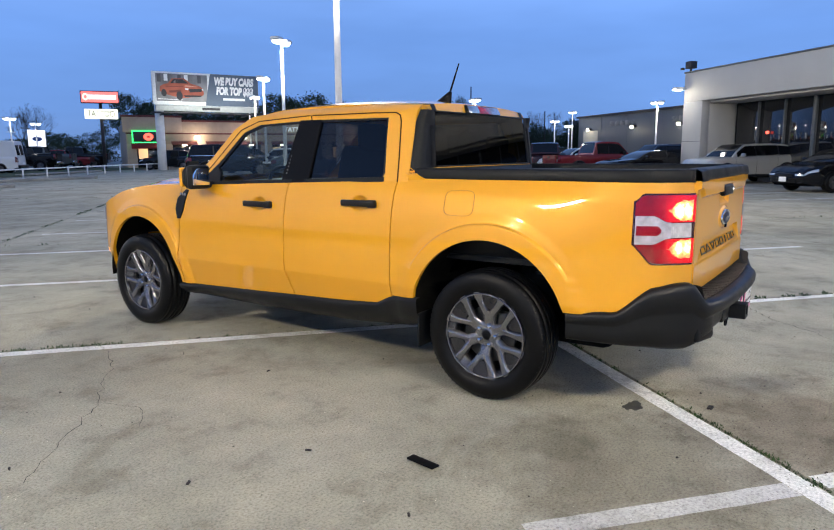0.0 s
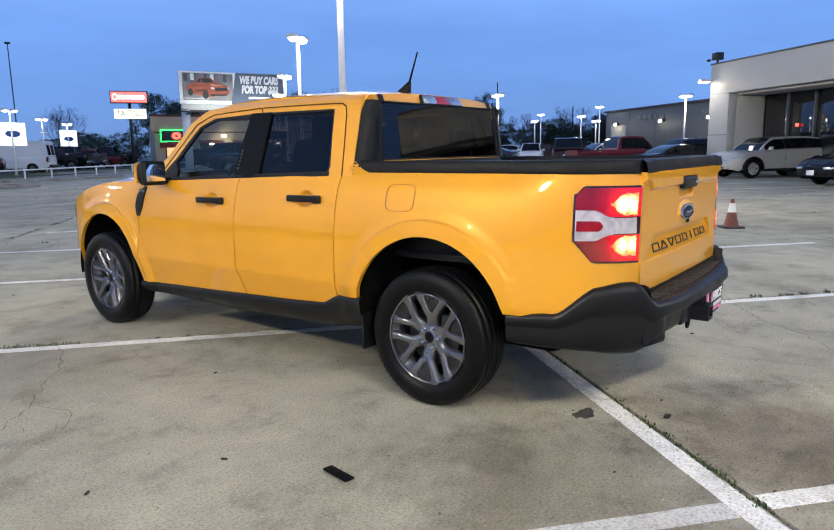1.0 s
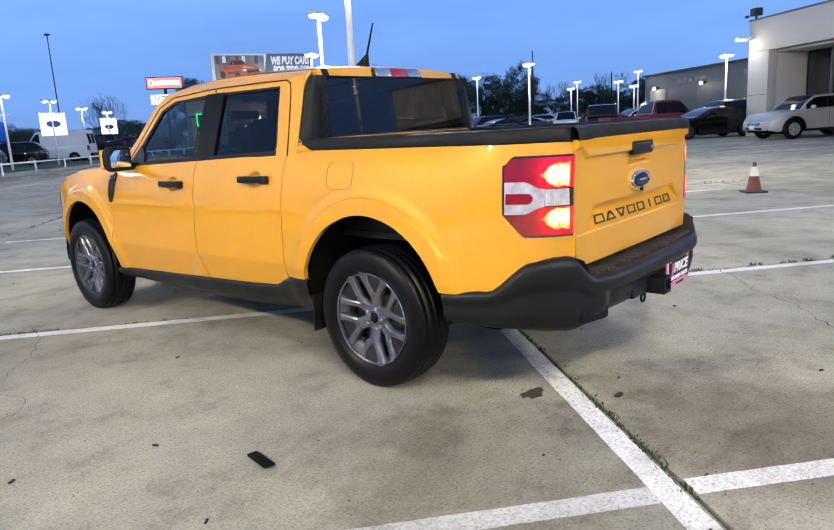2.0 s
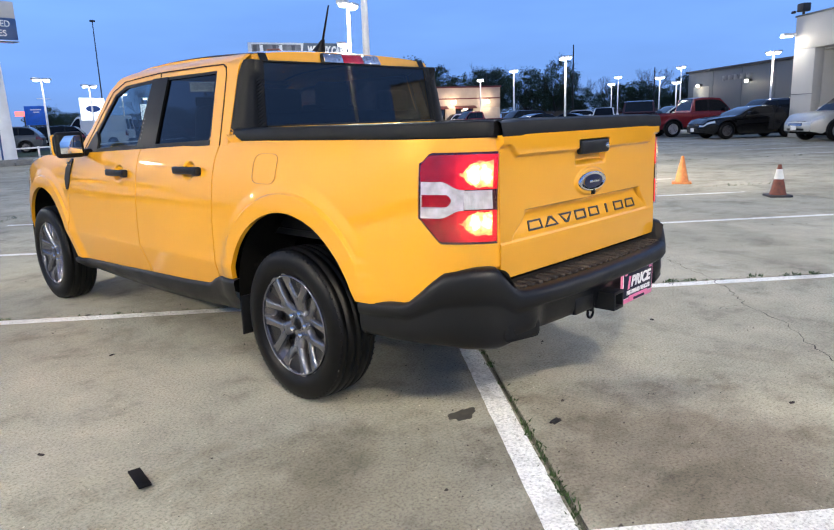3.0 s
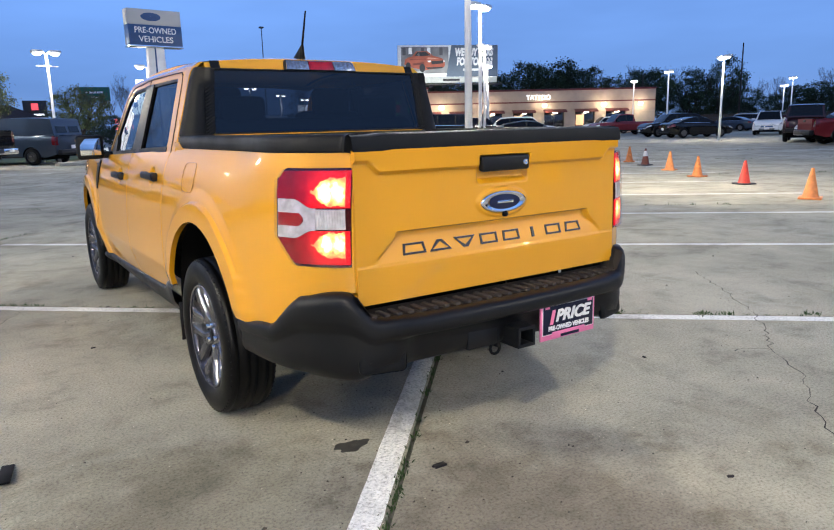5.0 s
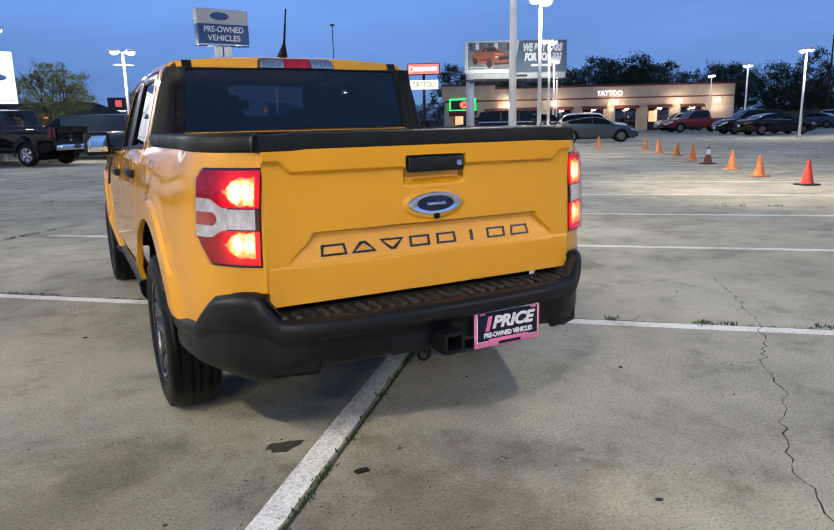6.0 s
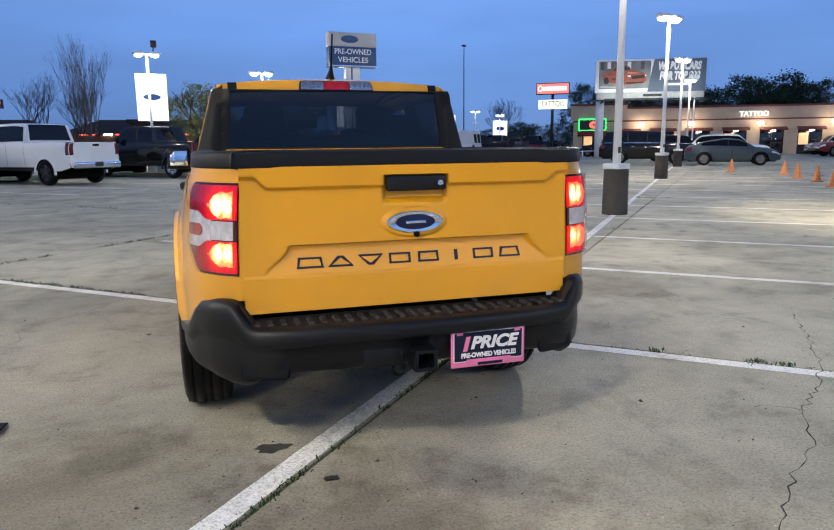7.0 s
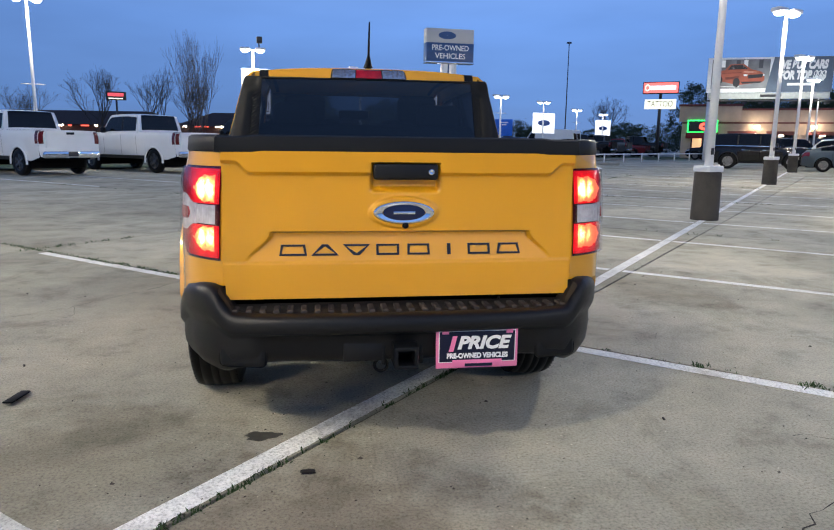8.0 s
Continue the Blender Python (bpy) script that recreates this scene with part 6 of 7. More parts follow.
    a0, a1 = ok[0] + 0.10, ok[-1] - 0.06
    cuts = {"van": [(g0 - 1.15, a1)], "coupe": [(-1.0, -0.62), (-0.57, a1)], "pickup": [(g2 + 0.02, -0.02), (0.05, a1)], "big_pickup": [(g2 + 0.03, -0.02), (0.06, a1)]}.get(kind)
    if not cuts:
        mid = (g1 + g2) / 2 + 0.05 if kind in ("sedan", "hatch") else 0.0
        cuts = [(a0, mid - 0.03), (mid + 0.03, a1)] if kind in ("sedan", "hatch") else [(a0, -1.12), (-1.04, mid - 0.03), (mid + 0.03, a1)]
    for s in (-1, 1):
        for a, b in cuts:
            patch("side_window", lambda y, k: wall(s, y, k, 0.004), steps(a, b, 9), steps(0.07, 0.87, 6), CAR_GLASS)
        if kind in ("big_suv", "suv", "sedan"):
            patch("window_trim", lambda y, k: wall(s, y, k, 0.008), steps(a0, a1, 12), (0.02, 0.055), CHROME if kind != "suv" else BLACK_TRIM)
        for p_, q_ in zip(cuts, cuts[1:]):
            patch("pillar", lambda y, k: wall(s, y, k, 0.005), (p_[1], q_[0]), steps(0.07, 0.87, 5), BLACK_TRIM)
        # mirror, door joints, handles, sill
        bm = fresh()
        big = truckish or kind in ("van", "big_suv")
        box(bm, (s * (hw + 0.10), g0 - 0.38, dz(g0) + 0.10), (0.20, 0.11, 0.22 if big else 0.14), 0.04, seg=2)
        box(bm, (s * (hw - 0.02), g0 - 0.36, dz(g0) + 0.05), (0.14, 0.05, 0.04), 0.01)
        part("door_mirror", bm, col if not big else BLACK_PLASTIC, c)
        joints = {"coupe": (-0.60, 0.78), "van": (0.55, 1.60), "pickup": (-0.80, 0.02, 1.05), "big_pickup": (-0.92, 0.02, 1.12)}.get(kind, (-0.98, 0.02, 0.98))
        for y in joints:
            patch("door_gap", lambda u, v: side(s, u, v, 0.0015), (y - 0.006, y + 0.006), steps(0.12, 1.0, 8), DARK_VOID)
        for y in joints[:-1]:
            bm = fresh()
            px_, py_, pz_ = side(s, y + 0.20, 0.80)
            box(bm, (px_, py_, pz_), (0.035, 0.17, 0.028), 0.008)
            part("door_handle", bm, CHROME if kind in ("big_suv",) else col, c)
        dark_sill = kind in ("suv", "jeep", "big_suv") or truckish
        patch("sill_trim", lambda y, v: side(s, y, v, 0.012), steps(ra + ar + 0.01, fa - ar - 0.01, 8), (0.0, 0.05, 0.13 if dark_sill else 0.06), BLACK_PLASTIC)
        if dark_sill:
            for a in (fa, ra):
                bm = fresh()
                grid(bm, [[(s * (wy(a) * 0.99 + 0.03 + o), a + (ar + e) * math.cos(t), r * 0.97 + (ar + e) * math.sin(t)) for e, o in ((-0.012, -0.03), (-0.01, 0.012), (0.045, 0.004), (0.05, -0.03))] for t in steps(-0.1, math.pi + 0.1, 18)])
                part("arch_trim", bm, BLACK_PLASTIC if colour not in ("white",) else col, c)
        # lamps wrap from the face to the side
        hi, lo_ = (0.90, 0.70) if not truckish else (0.88, 0.60)
        lamp = patch("headlamp", lambda x, f: face(1, s * x, f, 0.008), steps(0.60, 0.99, 6), steps(lo_ + 0.02, hi - 0.02, 4), HEAD_LENS)
        patch("lamp_side", lambda y, f: side(s, y, f, 0.006), steps(y1 - 0.40, y1 - 0.005, 6), steps(lo_ + 0.04, hi - 0.02, 4), HEAD_LENS, parent=lamp)
        tall = truckish or kind in ("van", "jeep")
        f0_, f1_ = (0.50, 0.97) if tall else (0.66, 0.90)
        x0_ = 0.84 if tall else 0.55
        tl = patch("tail_lamp", lambda x, f: face(-1, s * x, f, 0.012), steps(x0_, 0.99, 5), steps(f0_, f1_, 4), CAR_TAIL)
        patch("lamp_side", lambda y, f: side(s, y, f, 0.008), steps(y0 + 0.004, y0 + (0.14 if tall else 0.32), 5), steps(f0_, f1_, 4), CAR_TAIL, parent=tl)
        for a in (fa, ra):
            car_wheel(c, s * (hw - 0.11), a, r, s, rim or CAR_RIM)
    kx = 0.90
    ws = steps(g1 + 0.04, g0 - 0.03, 10)
    patch("windscreen", lambda y, x: over(x, y, 0.006), ws, steps(-kx, kx, 9), CAR_GLASS)
    if kind not in ("van",):
        patch("rear_window", lambda y, x: over(x, y, 0.006), steps(g3 + (g2 - g3) * 0.10, g2 - 0.04 * min(1, g2 - g3), 8), steps(-0.86, 0.86, 9), CAR_GLASS)
    else:
        for s in (-1, 1):
            patch("rear_window", lambda x, k: (s * x, g3 - 0.012 + (g2 - g3) * k * 0.9, dz(g3) + 0.10 + k * (roof - dz(g3) - 0.3)), (0.08, wt * 0.82), (0, 1), CAR_GLASS)
    grille = patch("grille", lambda x, f: face(1, x, f, 0.010), steps(-0.52, 0.52, 9), steps(0.52, 0.86, 5), GLOSS_BLACK)
    for f in (0.60, 0.69, 0.78):
        patch("bar", lambda x, v: face(1, x, v, 0.018), steps(-0.50, 0.50, 9), (f - 0.014, f + 0.014), CHROME if kind in ("pickup", "big_pickup", "big_suv", "suv") else BLACK_TRIM, parent=grille)
    patch("lower_intake", lambda x, f: face(1, x, f, 0.008), steps(-0.66, 0.66, 9), steps(0.06, 0.30, 4), BLACK_PLASTIC)
    for q, y in ((1, y1), (-1, y0)):
        if truckish or kind in ("jeep", "van"):
            bm = fresh()
            box(bm, (0, y + q * 0.10, sill + 0.20), (W * 0.90, 0.20, 0.22), 0.05, seg=3)
            part("bumper", bm, CHROME if kind == "big_pickup" else BLACK_PLASTIC, c)
        elif q < 0:
            patch("lower_bumper", lambda x, f: face(-1, x, f, 0.014), steps(-0.9, 0.9, 11), steps(0.0, 0.20, 4), BLACK_PLASTIC)
        bm = fresh()
        zc = sill + (0.22 if q > 0 or truckish else 0.42)
        box(bm, (0, y + q * (0.215 if truckish else 0.135), zc), (0.31, 0.012, 0.155), 0.004)
        part("number_plate", bm, WHITE_PRINT if not truckish else POLE_DARK, c, "plain number plate")
    return c


def park(x, y, heading):
    """The pose of a vehicle that stands at x, y and points heading degrees from the x axis."""
    return pose(x, y, 0, 0, 0, heading - 90)


car("suv", "silver", park(27.2, 3.2, 138), "silver crossover parked before the showroom", rim=BRIGHT_RIM, top=1.62)
car("sedan", "black", park(22.4, -0.75, 138), "black sedan parked beside a silver crossover")
car("coupe", "black", park(29.35, 7.75, 138), "low black sports coupe parked in the row")
car("pickup", "red", park(31.9, 10.9, -42), "dark red crew-cab pickup with a paper in its window", rim=BRIGHT_RIM)
car("suv", "navy", park(35.5, 8.8, 138), "dark blue crossover behind the parked row")
car("jeep", "maroon", park(35.2, 15.6, 25), "maroon and black off-road car with a rear spare wheel")
car("suv", "white", park(34.2, 12.9, 138), "white crossover parked nose out", top=1.55)
car("suv", "white", park(48.6, 25.0, 205), "white crossover far across the lot")
car("sedan", "black", park(41.3, 26.2, -25), "glossy black sedan standing across the lot")
car("suv", "black", park(43.0, 29.4, 152), "black crossover behind the black sedan")
car("pickup", "red", park(48.0, 38.2, 155), "dark red pickup near the strip mall")
car("suv", "silver", park(66.0, 37.5, 100), "silver crossover by the far fence")
car("sedan", "navy", park(62.0, 36.5, 100), "dark blue sedan by the far fence")
car("suv", "grey", park(70.0, 38.0, 100), "dark grey crossover by the far fence")
car("hatch", "blue", park(26.2, 26.9, -38), "grey-blue hatchback parked across the lot")
car("big_suv", "black", park(23.8, 30.9, -36), "black full-size suv with silver trim")
car("suv", "white", park(31.0, 32.5, -38), "white crossover behind the hatchback")
car("suv", "black", park(29.5, 35.5, -38), "black crossover parked by the lamp row")
car("hatch", "silver", park(57.0, 51.5, -125), "pale blue hatchback parked at the shops")
car("suv", "white", park(52.5, 43.8, 150), "white crossover near the shops")
car("big_pickup", "white", park(-10.6, 22.4, 138), "white heavy-duty pickup with a chrome bumper")
car("big_pickup", "white", park(-6.9, 24.6, 138), "white heavy-duty pickup further along the row")
car("big_pickup", "black", park(-3.0, 28.3, 138), "black heavy-duty pickup with polished wheels", rim=CHROME)
car("van", "navy", park(0.2, 32.1, 138), "dark grey panel van parked at the kerb", top=2.0)
car("van", "white", park(19.6, 54.0, 138), "white high panel van at the end of the row", top=2.45)
car("big_pickup", "black", park(25.0, 59.5, 138), "black pickup in the far row")
car("big_pickup", "grey", park(28.0, 62.5, 138), "dark grey pickup in the far row")
car("pickup", "red", park(31.5, 65.0, 138), "red pickup in the far row")
car("big_pickup", "black", park(34.5, 67.5, 138), "black pickup at the end of the far row")
car("big_suv", "navy", park(36.0, 48.5, 130), "dark full-size suv parked before the shops")
car("suv", "black", park(33.8, 51.0, 130), "black crossover parked before the shops")
car("suv", "grey", park(11.2, 47.5, 152), "dark grey crossover in the row along the street")
car("suv", "black", park(15.2, 50.8, 152), "black crossover in the row along the street")


# ---- buildings ----
def wall_box(name, parent, mat, o, ex, x0, x1, y0, y1, z0, z1, label=""):
    """A block along the building's own axes: x along the front, y into the building."""
    bm = fresh()
    box(bm, ((x0 + x1) / 2, (y0 + y1) / 2, (z0 + z1) / 2), (x1 - x0, y1 - y0, z1 - z0), 0.015)
    return part(name, bm, mat, parent, label)


def facing(o, e):
    """A frame at o whose x runs along e and whose y points away from the reader."""
    return Matrix.Translation((o[0], o[1], 0)) @ Matrix.Rotation(math.atan2(e[1], e[0]), 4, "Z")


# strip mall
SA, SB = Vector((35.2, 59.4)), Vector((61.0, 44.6))
shop = thing("strip_mall", facing(SA, SB - SA), "beige stucco strip mall with maroon trim and lit wall lamps", "building", kind="structure")
SLEN = (SB - SA).length
SH = 4.55
bays = []
k = 0
x = 0.9
edges = [0.0]
while x + 2.2 < SLEN - 0.5:
    bays.append((x, x + 2.2))
    x += 3.35
cur = 0.0
for a, b in bays:
    wall_box("wall_pier", shop, STUCCO_LOW, 0, 0, cur, a, 0, 0.35, 0, 2.35)
    cur = b
wall_box("wall_pier", shop, STUCCO_LOW, 0, 0, cur, SLEN, 0, 0.35, 0, 2.35)
wall_box("upper_wall", shop, STUCCO, 0, 0, 0, SLEN, 0, 0.35, 2.35, SH)
wall_box("side_wall", shop, STUCCO, 0, 0, 0, 0.35, 0.36, 14, 0, SH)
wall_box("side_wall", shop, STUCCO, 0, 0, SLEN - 0.35, SLEN, 0.36, 14, 0, SH)
wall_box("back_wall", shop, STUCCO, 0, 0, 0.36, SLEN - 0.36, 13.6, 14, 0, SH)
wall_box("flat_roof", shop, ROOF_BROWN, 0, 0, 0.36, SLEN - 0.36, 0.36, 13.5, SH - 0.5, SH - 0.35)
wall_box("coping", shop, MAROON, 0, 0, -0.1, SLEN + 0.1, -0.10, 0.42, SH, SH + 0.18, "maroon metal coping")
wall_box("band", shop, MAROON, 0, 0, -0.03, SLEN + 0.03, -0.05, -0.004, 3.32, 3.46, "maroon band")
wall_box("parapet", shop, STUCCO, 0, 0, -0.3, 5.2, -0.25, 0.34, 3.5, 4.95, "raised end parapet")
wall_box("coping", shop, MAROON, 0, 0, -0.4, 5.3, -0.35, 0.40, 4.952, 5.15)
for i, (a, b) in enumerate(bays):
    lit = i in (0, 4, 6)
    g = wall_box("shop_window", shop, SHOP_GLASS, 0, 0, a, b, 0.22, 0.28, 0.05, 2.35, "dark shop window")
    wall_box("mullion", g, POLE_DARK, 0, 0, (a + b) / 2 - 0.03, (a + b) / 2 + 0.03, 0.17, 0.215, 0.05, 2.35)
    if lit:
        wall_box("lit_opening", g, SHOP_LIT, 0, 0, a + 0.15, (a + b) / 2 - 0.1, 0.195, 0.212, 0.9, 2.0, "lit shop interior behind glass")
    bm = fresh()
    grid(bm, [[(x, y, z) for y, z in ((-0.02, 2.62), (-0.55, 2.40), (-0.56, 2.30))] for x in (a - 0.15, b + 0.15)])
    flange(bm, lambda q: Vector((0, 0.02, -0.02)), 1)
    part("awning", bm, MAROON, shop, "maroon metal awning")
    bm = fresh()
    box(bm, ((a + b) / 2, -0.30, 2.24), (0.40, 0.16, 0.14), 0.02)
    part("soffit_lamp", bm, WALL_LAMP_LENS, shop)
for x in (6.6, 11.3, 17.6, 24.0, 28.0):
    bm = fresh()
    box(bm, (x, -0.16, 3.02), (0.34, 0.26, 0.20), 0.05)
    wl_ = part("wall_lamp", bm, POLE_DARK, shop, "bright wall lamp")
    bm = fresh()
    box(bm, (x, -0.32, 3.00), (0.46, 0.06, 0.26), 0.02)
    part("lens", bm, WALL_LAMP_LENS, wl_)
    lt = bpy.data.lights.new("wall_light", "POINT")
    lt.energy, lt.shadow_soft_size, lt.color = 110, 0.15, (1.0, 0.82, 0.58)
    o = new("wall_light", lt)
    o.location = shop.matrix_basis @ Vector((x, -0.9, 2.95))
UPRIGHT = Matrix(((1, 0, 0, 0), (0, 0, -1, 0), (0, 1, 0, 0), (0, 0, 0, 1)))
writing("shop_letters", "TATTOO", 0.66, Matrix.Translation((17.0, -0.08, 3.86)) @ UPRIGHT, SIGN_WHITE, shop, 0.03, 0, 0.012, 2.6)
for z in (2.45, 3.55):
    wall_box("neon_frame", shop, NEON_GREEN, 0, 0, 0.5, 3.2, -0.36, -0.28, z, z + 0.10)
for x in (0.5, 3.1):
    wall_box("neon_frame", shop, NEON_GREEN, 0, 0, x, x + 0.10, -0.36, -0.28, 2.55, 3.55)
wall_box("neon_board", shop, POLE_DARK, 0, 0, 0.6, 3.1, -0.33, -0.29, 2.55, 3.55, "dark sign board in a green neon frame")
bm = fresh()
rows = [[(2.0 + 0.45 * r * math.cos(a), -0.36, 3.05 + 0.36 * r * math.sin(a)) for a in steps(0, math.tau, 21)[:-1]] for r in (1, 0.3)]
grid(bm, rows, True)
part("neon_mark", bm, NEON_RED, shop, "round red neon mark")
wall_box("red_canopy", shop, plain("red_canopy_cloth", (0.22, 0.02, 0.02), 0.7), 0, 0, 0.4, 3.3, -0.9, -0.26, 1.9, 2.44, "red entrance canopy")

# showroom with a white fascia
SC = Vector((29.6, 6.2))
ue = Vector((-math.cos(math.radians(48.2)), -math.sin(math.radians(48.2))))
show = thing("showroom", facing(SC, ue), "white-panelled showroom with dark glass front", "building", kind="structure")
SW = 24.0
wall_box("fascia", show, WHITE_PANEL, 0, 0, 0, SW, 0, 0.4, 3.55, 4.85, "white panel fascia")
wall_box("soffit", show, WHITE_PANEL, 0, 0, 0.02, SW, 0.41, 3.2, 3.45, 3.55)
wall_box("corner_pier", show, WHITE_PANEL, 0, 0, 0, 1.35, 0.0, 0.40, 0, 3.545, "white corner pier")
wall_box("side_wall", show, WHITE_PANEL, 0, 0, 0.0, 0.4, 0.41, 16, 0, 4.85)
wall_box("return_wall", show, WHITE_PANEL, 0, 0, 1.0, 1.35, 0.41, 1.8, 0, 3.44)
wall_box("flat_roof", show, ROOF_BROWN, 0, 0, 0.41, SW, 0.41, 16, 4.45, 4.55)
wall_box("back_wall", show, WHITE_PANEL, 0, 0, 0.41, SW, 15.6, 16, 0, 4.4)
wall_box("coping", show, GREY_METAL, 0, 0, -0.04, SW, -0.04, 0.44, 4.852, 4.92)
x = 1.36
i = 0
while x < SW - 1:
    wall_box("glass_panel", show, DARK_GLASS, 0, 0, x, x + 1.42, 1.82, 1.86, 0.25, 3.44, "dark tinted glass panel")
    wall_box("mullion", show, GREY_METAL, 0, 0, x + 1.42, x + 1.5 + (0.09 if i % 3 == 2 else 0), 1.72, 1.88, 0.25, 3.44)
    x += 1.5 + (0.09 if i % 3 == 2 else 0)
    i += 1
wall_box("plinth", show, WHITE_PANEL, 0, 0, 1.36, SW, 1.7, 1.9, 0, 0.25)
for z in (1.75,):
    wall_box("panel_joint", show, GREY_METAL, 0, 0, 0.0, 1.35, -0.004, -0.001, z, z + 0.02)
wall_box("red_neon_sign", show, NEON_RED, 0, 0, 8.6, 8.9, 1.69, 1.71, 2.75, 3.05, "small red neon window sign")
wall_box("red_neon_sign", show, NEON_RED, 0, 0, 3.4, 3.58, 1.69, 1.71, 2.02, 2.14)
bm = fresh()
box(bm, (0.2, 0.15, 5.22), (0.42, 0.34, 0.32), 0.03)
tube(bm, (0.2, 0.15, 4.9), (0.2, 0.15, 5.1), 0.05)
box(bm, (-0.15, -0.05, 5.08), (0.2, 0.1, 0.1), 0.02)
part("roof_floodlight", bm, POLE_DARK, show, "dark floodlight on the roof corner")
bm = fresh()
box(bm, (0.25, -0.45, 4.15), (0.30, 0.55, 0.12), 0.03)
wl2 = part("wall_lamp", bm, POLE_WHITE, show, "lit wall lamp on an arm")
bm = fresh()
box(bm, (0.25, -0.55, 4.075), (0.26, 0.34, 0.03), 0.01)
part("lens", bm, LAMP_LENS, wl2)
lt = bpy.data.lights.new("wall_light", "POINT")
lt.energy, lt.shadow_soft_size, lt.color = 22, 0.1, (1.0, 0.90, 0.66)
o = new("wall_light", lt)
o.location = show.matrix_basis @ Vector((0.3, -0.8, 3.95))

# grey metal workshop
gar = thing("metal_workshop", facing((66.0, 25.3), ue), "dark grey metal workshop with lit wall lamps", "building", kind="structure")
wall_box("front_wall", gar, GREY_METAL, 0, 0, 0, 34, 0, 0.3, 0, 4.75)
wall_box("side_wall", gar, GREY_METAL, 0, 0, 0, 0.3, 0.31, 16, 0, 4.75)
wall_box("back_wall", gar, GREY_METAL, 0, 0, 0.31, 34, 15.7, 16, 0, 4.75)
wall_box("roof", gar, POLE_DARK, 0, 0, -0.2, 34, -0.2, 16.2, 4.76, 4.95)
for x in [4.8 * k for k in range(1, 8)]:
    wall_box("siding_rib", gar, GREY_METAL, 0, 0, x - 0.015, x + 0.015, -0.012, -0.002, 0, 4.7)
# pale panel colour stands in for the lamp-lit patch on the wall
wall_box("roller_door", gar, plain("lamplit_patch_paint", (0.35, 0.34, 0.30), 0.6), 0, 0, 1.2, 4.2, -0.05, -0.031, 0, 3.4, "pale panel painted as a lamp-lit patch of wall")
for x0 in (6.5, 16.5):
    for k in range(5):
        wall_box("strip_window", gar, WINDOW_GREY, 0, 0, x0 + 0.95 * k, x0 + 0.95 * k + 0.8, -0.06, -0.031, 3.75, 4.15)
for x in (2.7, 11.0, 18.0):
    bm = fresh()
    box(bm, (x, -0.2, 3.55), (0.5, 0.35, 0.2), 0.05)
    w2 = part("wall_lamp", bm, POLE_DARK, gar, "lit wall lamp")
    bm = fresh()
    box(bm, (x, -0.40, 3.50), (0.45, 0.04, 0.2), 0.01)
    part("lens", bm, WALL_LAMP_LENS, w2)
    lt = bpy.data.lights.new("wall_light", "POINT")
    lt.energy, lt.shadow_soft_size, lt.color = 26, 0.15, (1.0, 0.85, 0.6)
    o = new("wall_light", lt)
    o.location = gar.matrix_basis @ Vector((x, -1.0, 3.3))

TOWER = (7.4, 10.2)                                      # along the second restaurant's front
# low brown buildings across the street
for (o0, ln, dp, h, nm) in (((-44.0, 84.0), 26, 10, 3.9, "low_building"), ((-16.0, 80.0), 22, 10, 3.8, "low_building")):
    b_ = thing(nm, facing(o0, (1.0, -0.05)), "low brown restaurant with a dark hipped roof across the street", "building", kind="structure")
    wall_box("wall", b_, BRICK_BROWN, 0, 0, 0, ln, 0, dp, 0, h * 0.72)
    bm = fresh()
    base = [(-0.6, -0.8, h * 0.72), (ln + 0.6, -0.8, h * 0.72), (ln + 0.6, dp + 0.6, h * 0.72), (-0.6, dp + 0.6, h * 0.72)]
    topq = [(3, dp / 2 - 0.5, h * 1.18), (ln - 3, dp / 2 - 0.5, h * 1.18), (ln - 3, dp / 2 + 0.5, h * 1.18), (3, dp / 2 + 0.5, h * 1.18)]
    vb, vt = [bm.verts.new(p) for p in base], [bm.verts.new(p) for p in topq]
    for i in range(4):
        bm.faces.new((vb[i], vb[(i + 1) % 4], vt[(i + 1) % 4], vt[i]))
    bm.faces.new(vt)
    part("roof", bm, ROOF_BROWN, b_, smooth=False)
    for k in range(18):
        wall_box("eave_lamp", b_, NEON_RED if k % 3 else WALL_LAMP_LENS, 0, 0, 0.6 + k * ln / 18, 1.0 + k * ln / 18 + 0.5 * (k % 2), -0.88, -0.81, 2.62, 2.76)
    for k in range(7):
        wall_box("lit_window", b_, SHOP_LIT if k % 3 == 1 else SHOP_GLASS, 0, 0, 1.5 + k * ln / 8, 2.9 + k * ln / 8, -0.03, -0.002, 0.8, 1.9)

tw = wall_box("tower", b_, BRICK_BROWN, 0, 0, TOWER[0], TOWER[1], -1.6, 2.0, 0, 3.9, "flat-topped entrance tower")
wall_box("tower_cap", tw, ROOF_BROWN, 0, 0, TOWER[0] - 0.5, TOWER[1] + 0.5, -2.1, 2.5, 3.9, 4.3)

# ---- signs ----
# billboard on one thick post
BL, BR = Vector((31.06, 48.73)), Vector((39.37, 45.15))
bw = (BR - BL).length
bill = thing("billboard", facing(BL, BR - BL), "lit roadside billboard with an orange car and white slogan", "billboard")
bm = fresh()
tube(bm, (0.55, 0.7, 0), (0.55, 0.7, 5.6), 0.36, 0.36, 20)
part("post", bm, POLE_WHITE, bill, "thick pale steel post")
wall_box("panel", bill, BB_WHITE, 0, 0, 0, bw, 0, 0.25, 5.45, 8.15, "white billboard panel")
wall_box("apron", bill, plain("billboard_apron", (0.45, 0.46, 0.44), 0.6), 0, 0, 0.15, bw - 0.1, -0.03, 0.2, 4.95, 5.42, "grey apron under the picture")
wall_box("catwalk", bill, POLE_DARK, 0, 0, -0.2, bw + 0.1, -1.0, -0.2, 4.72, 4.82)
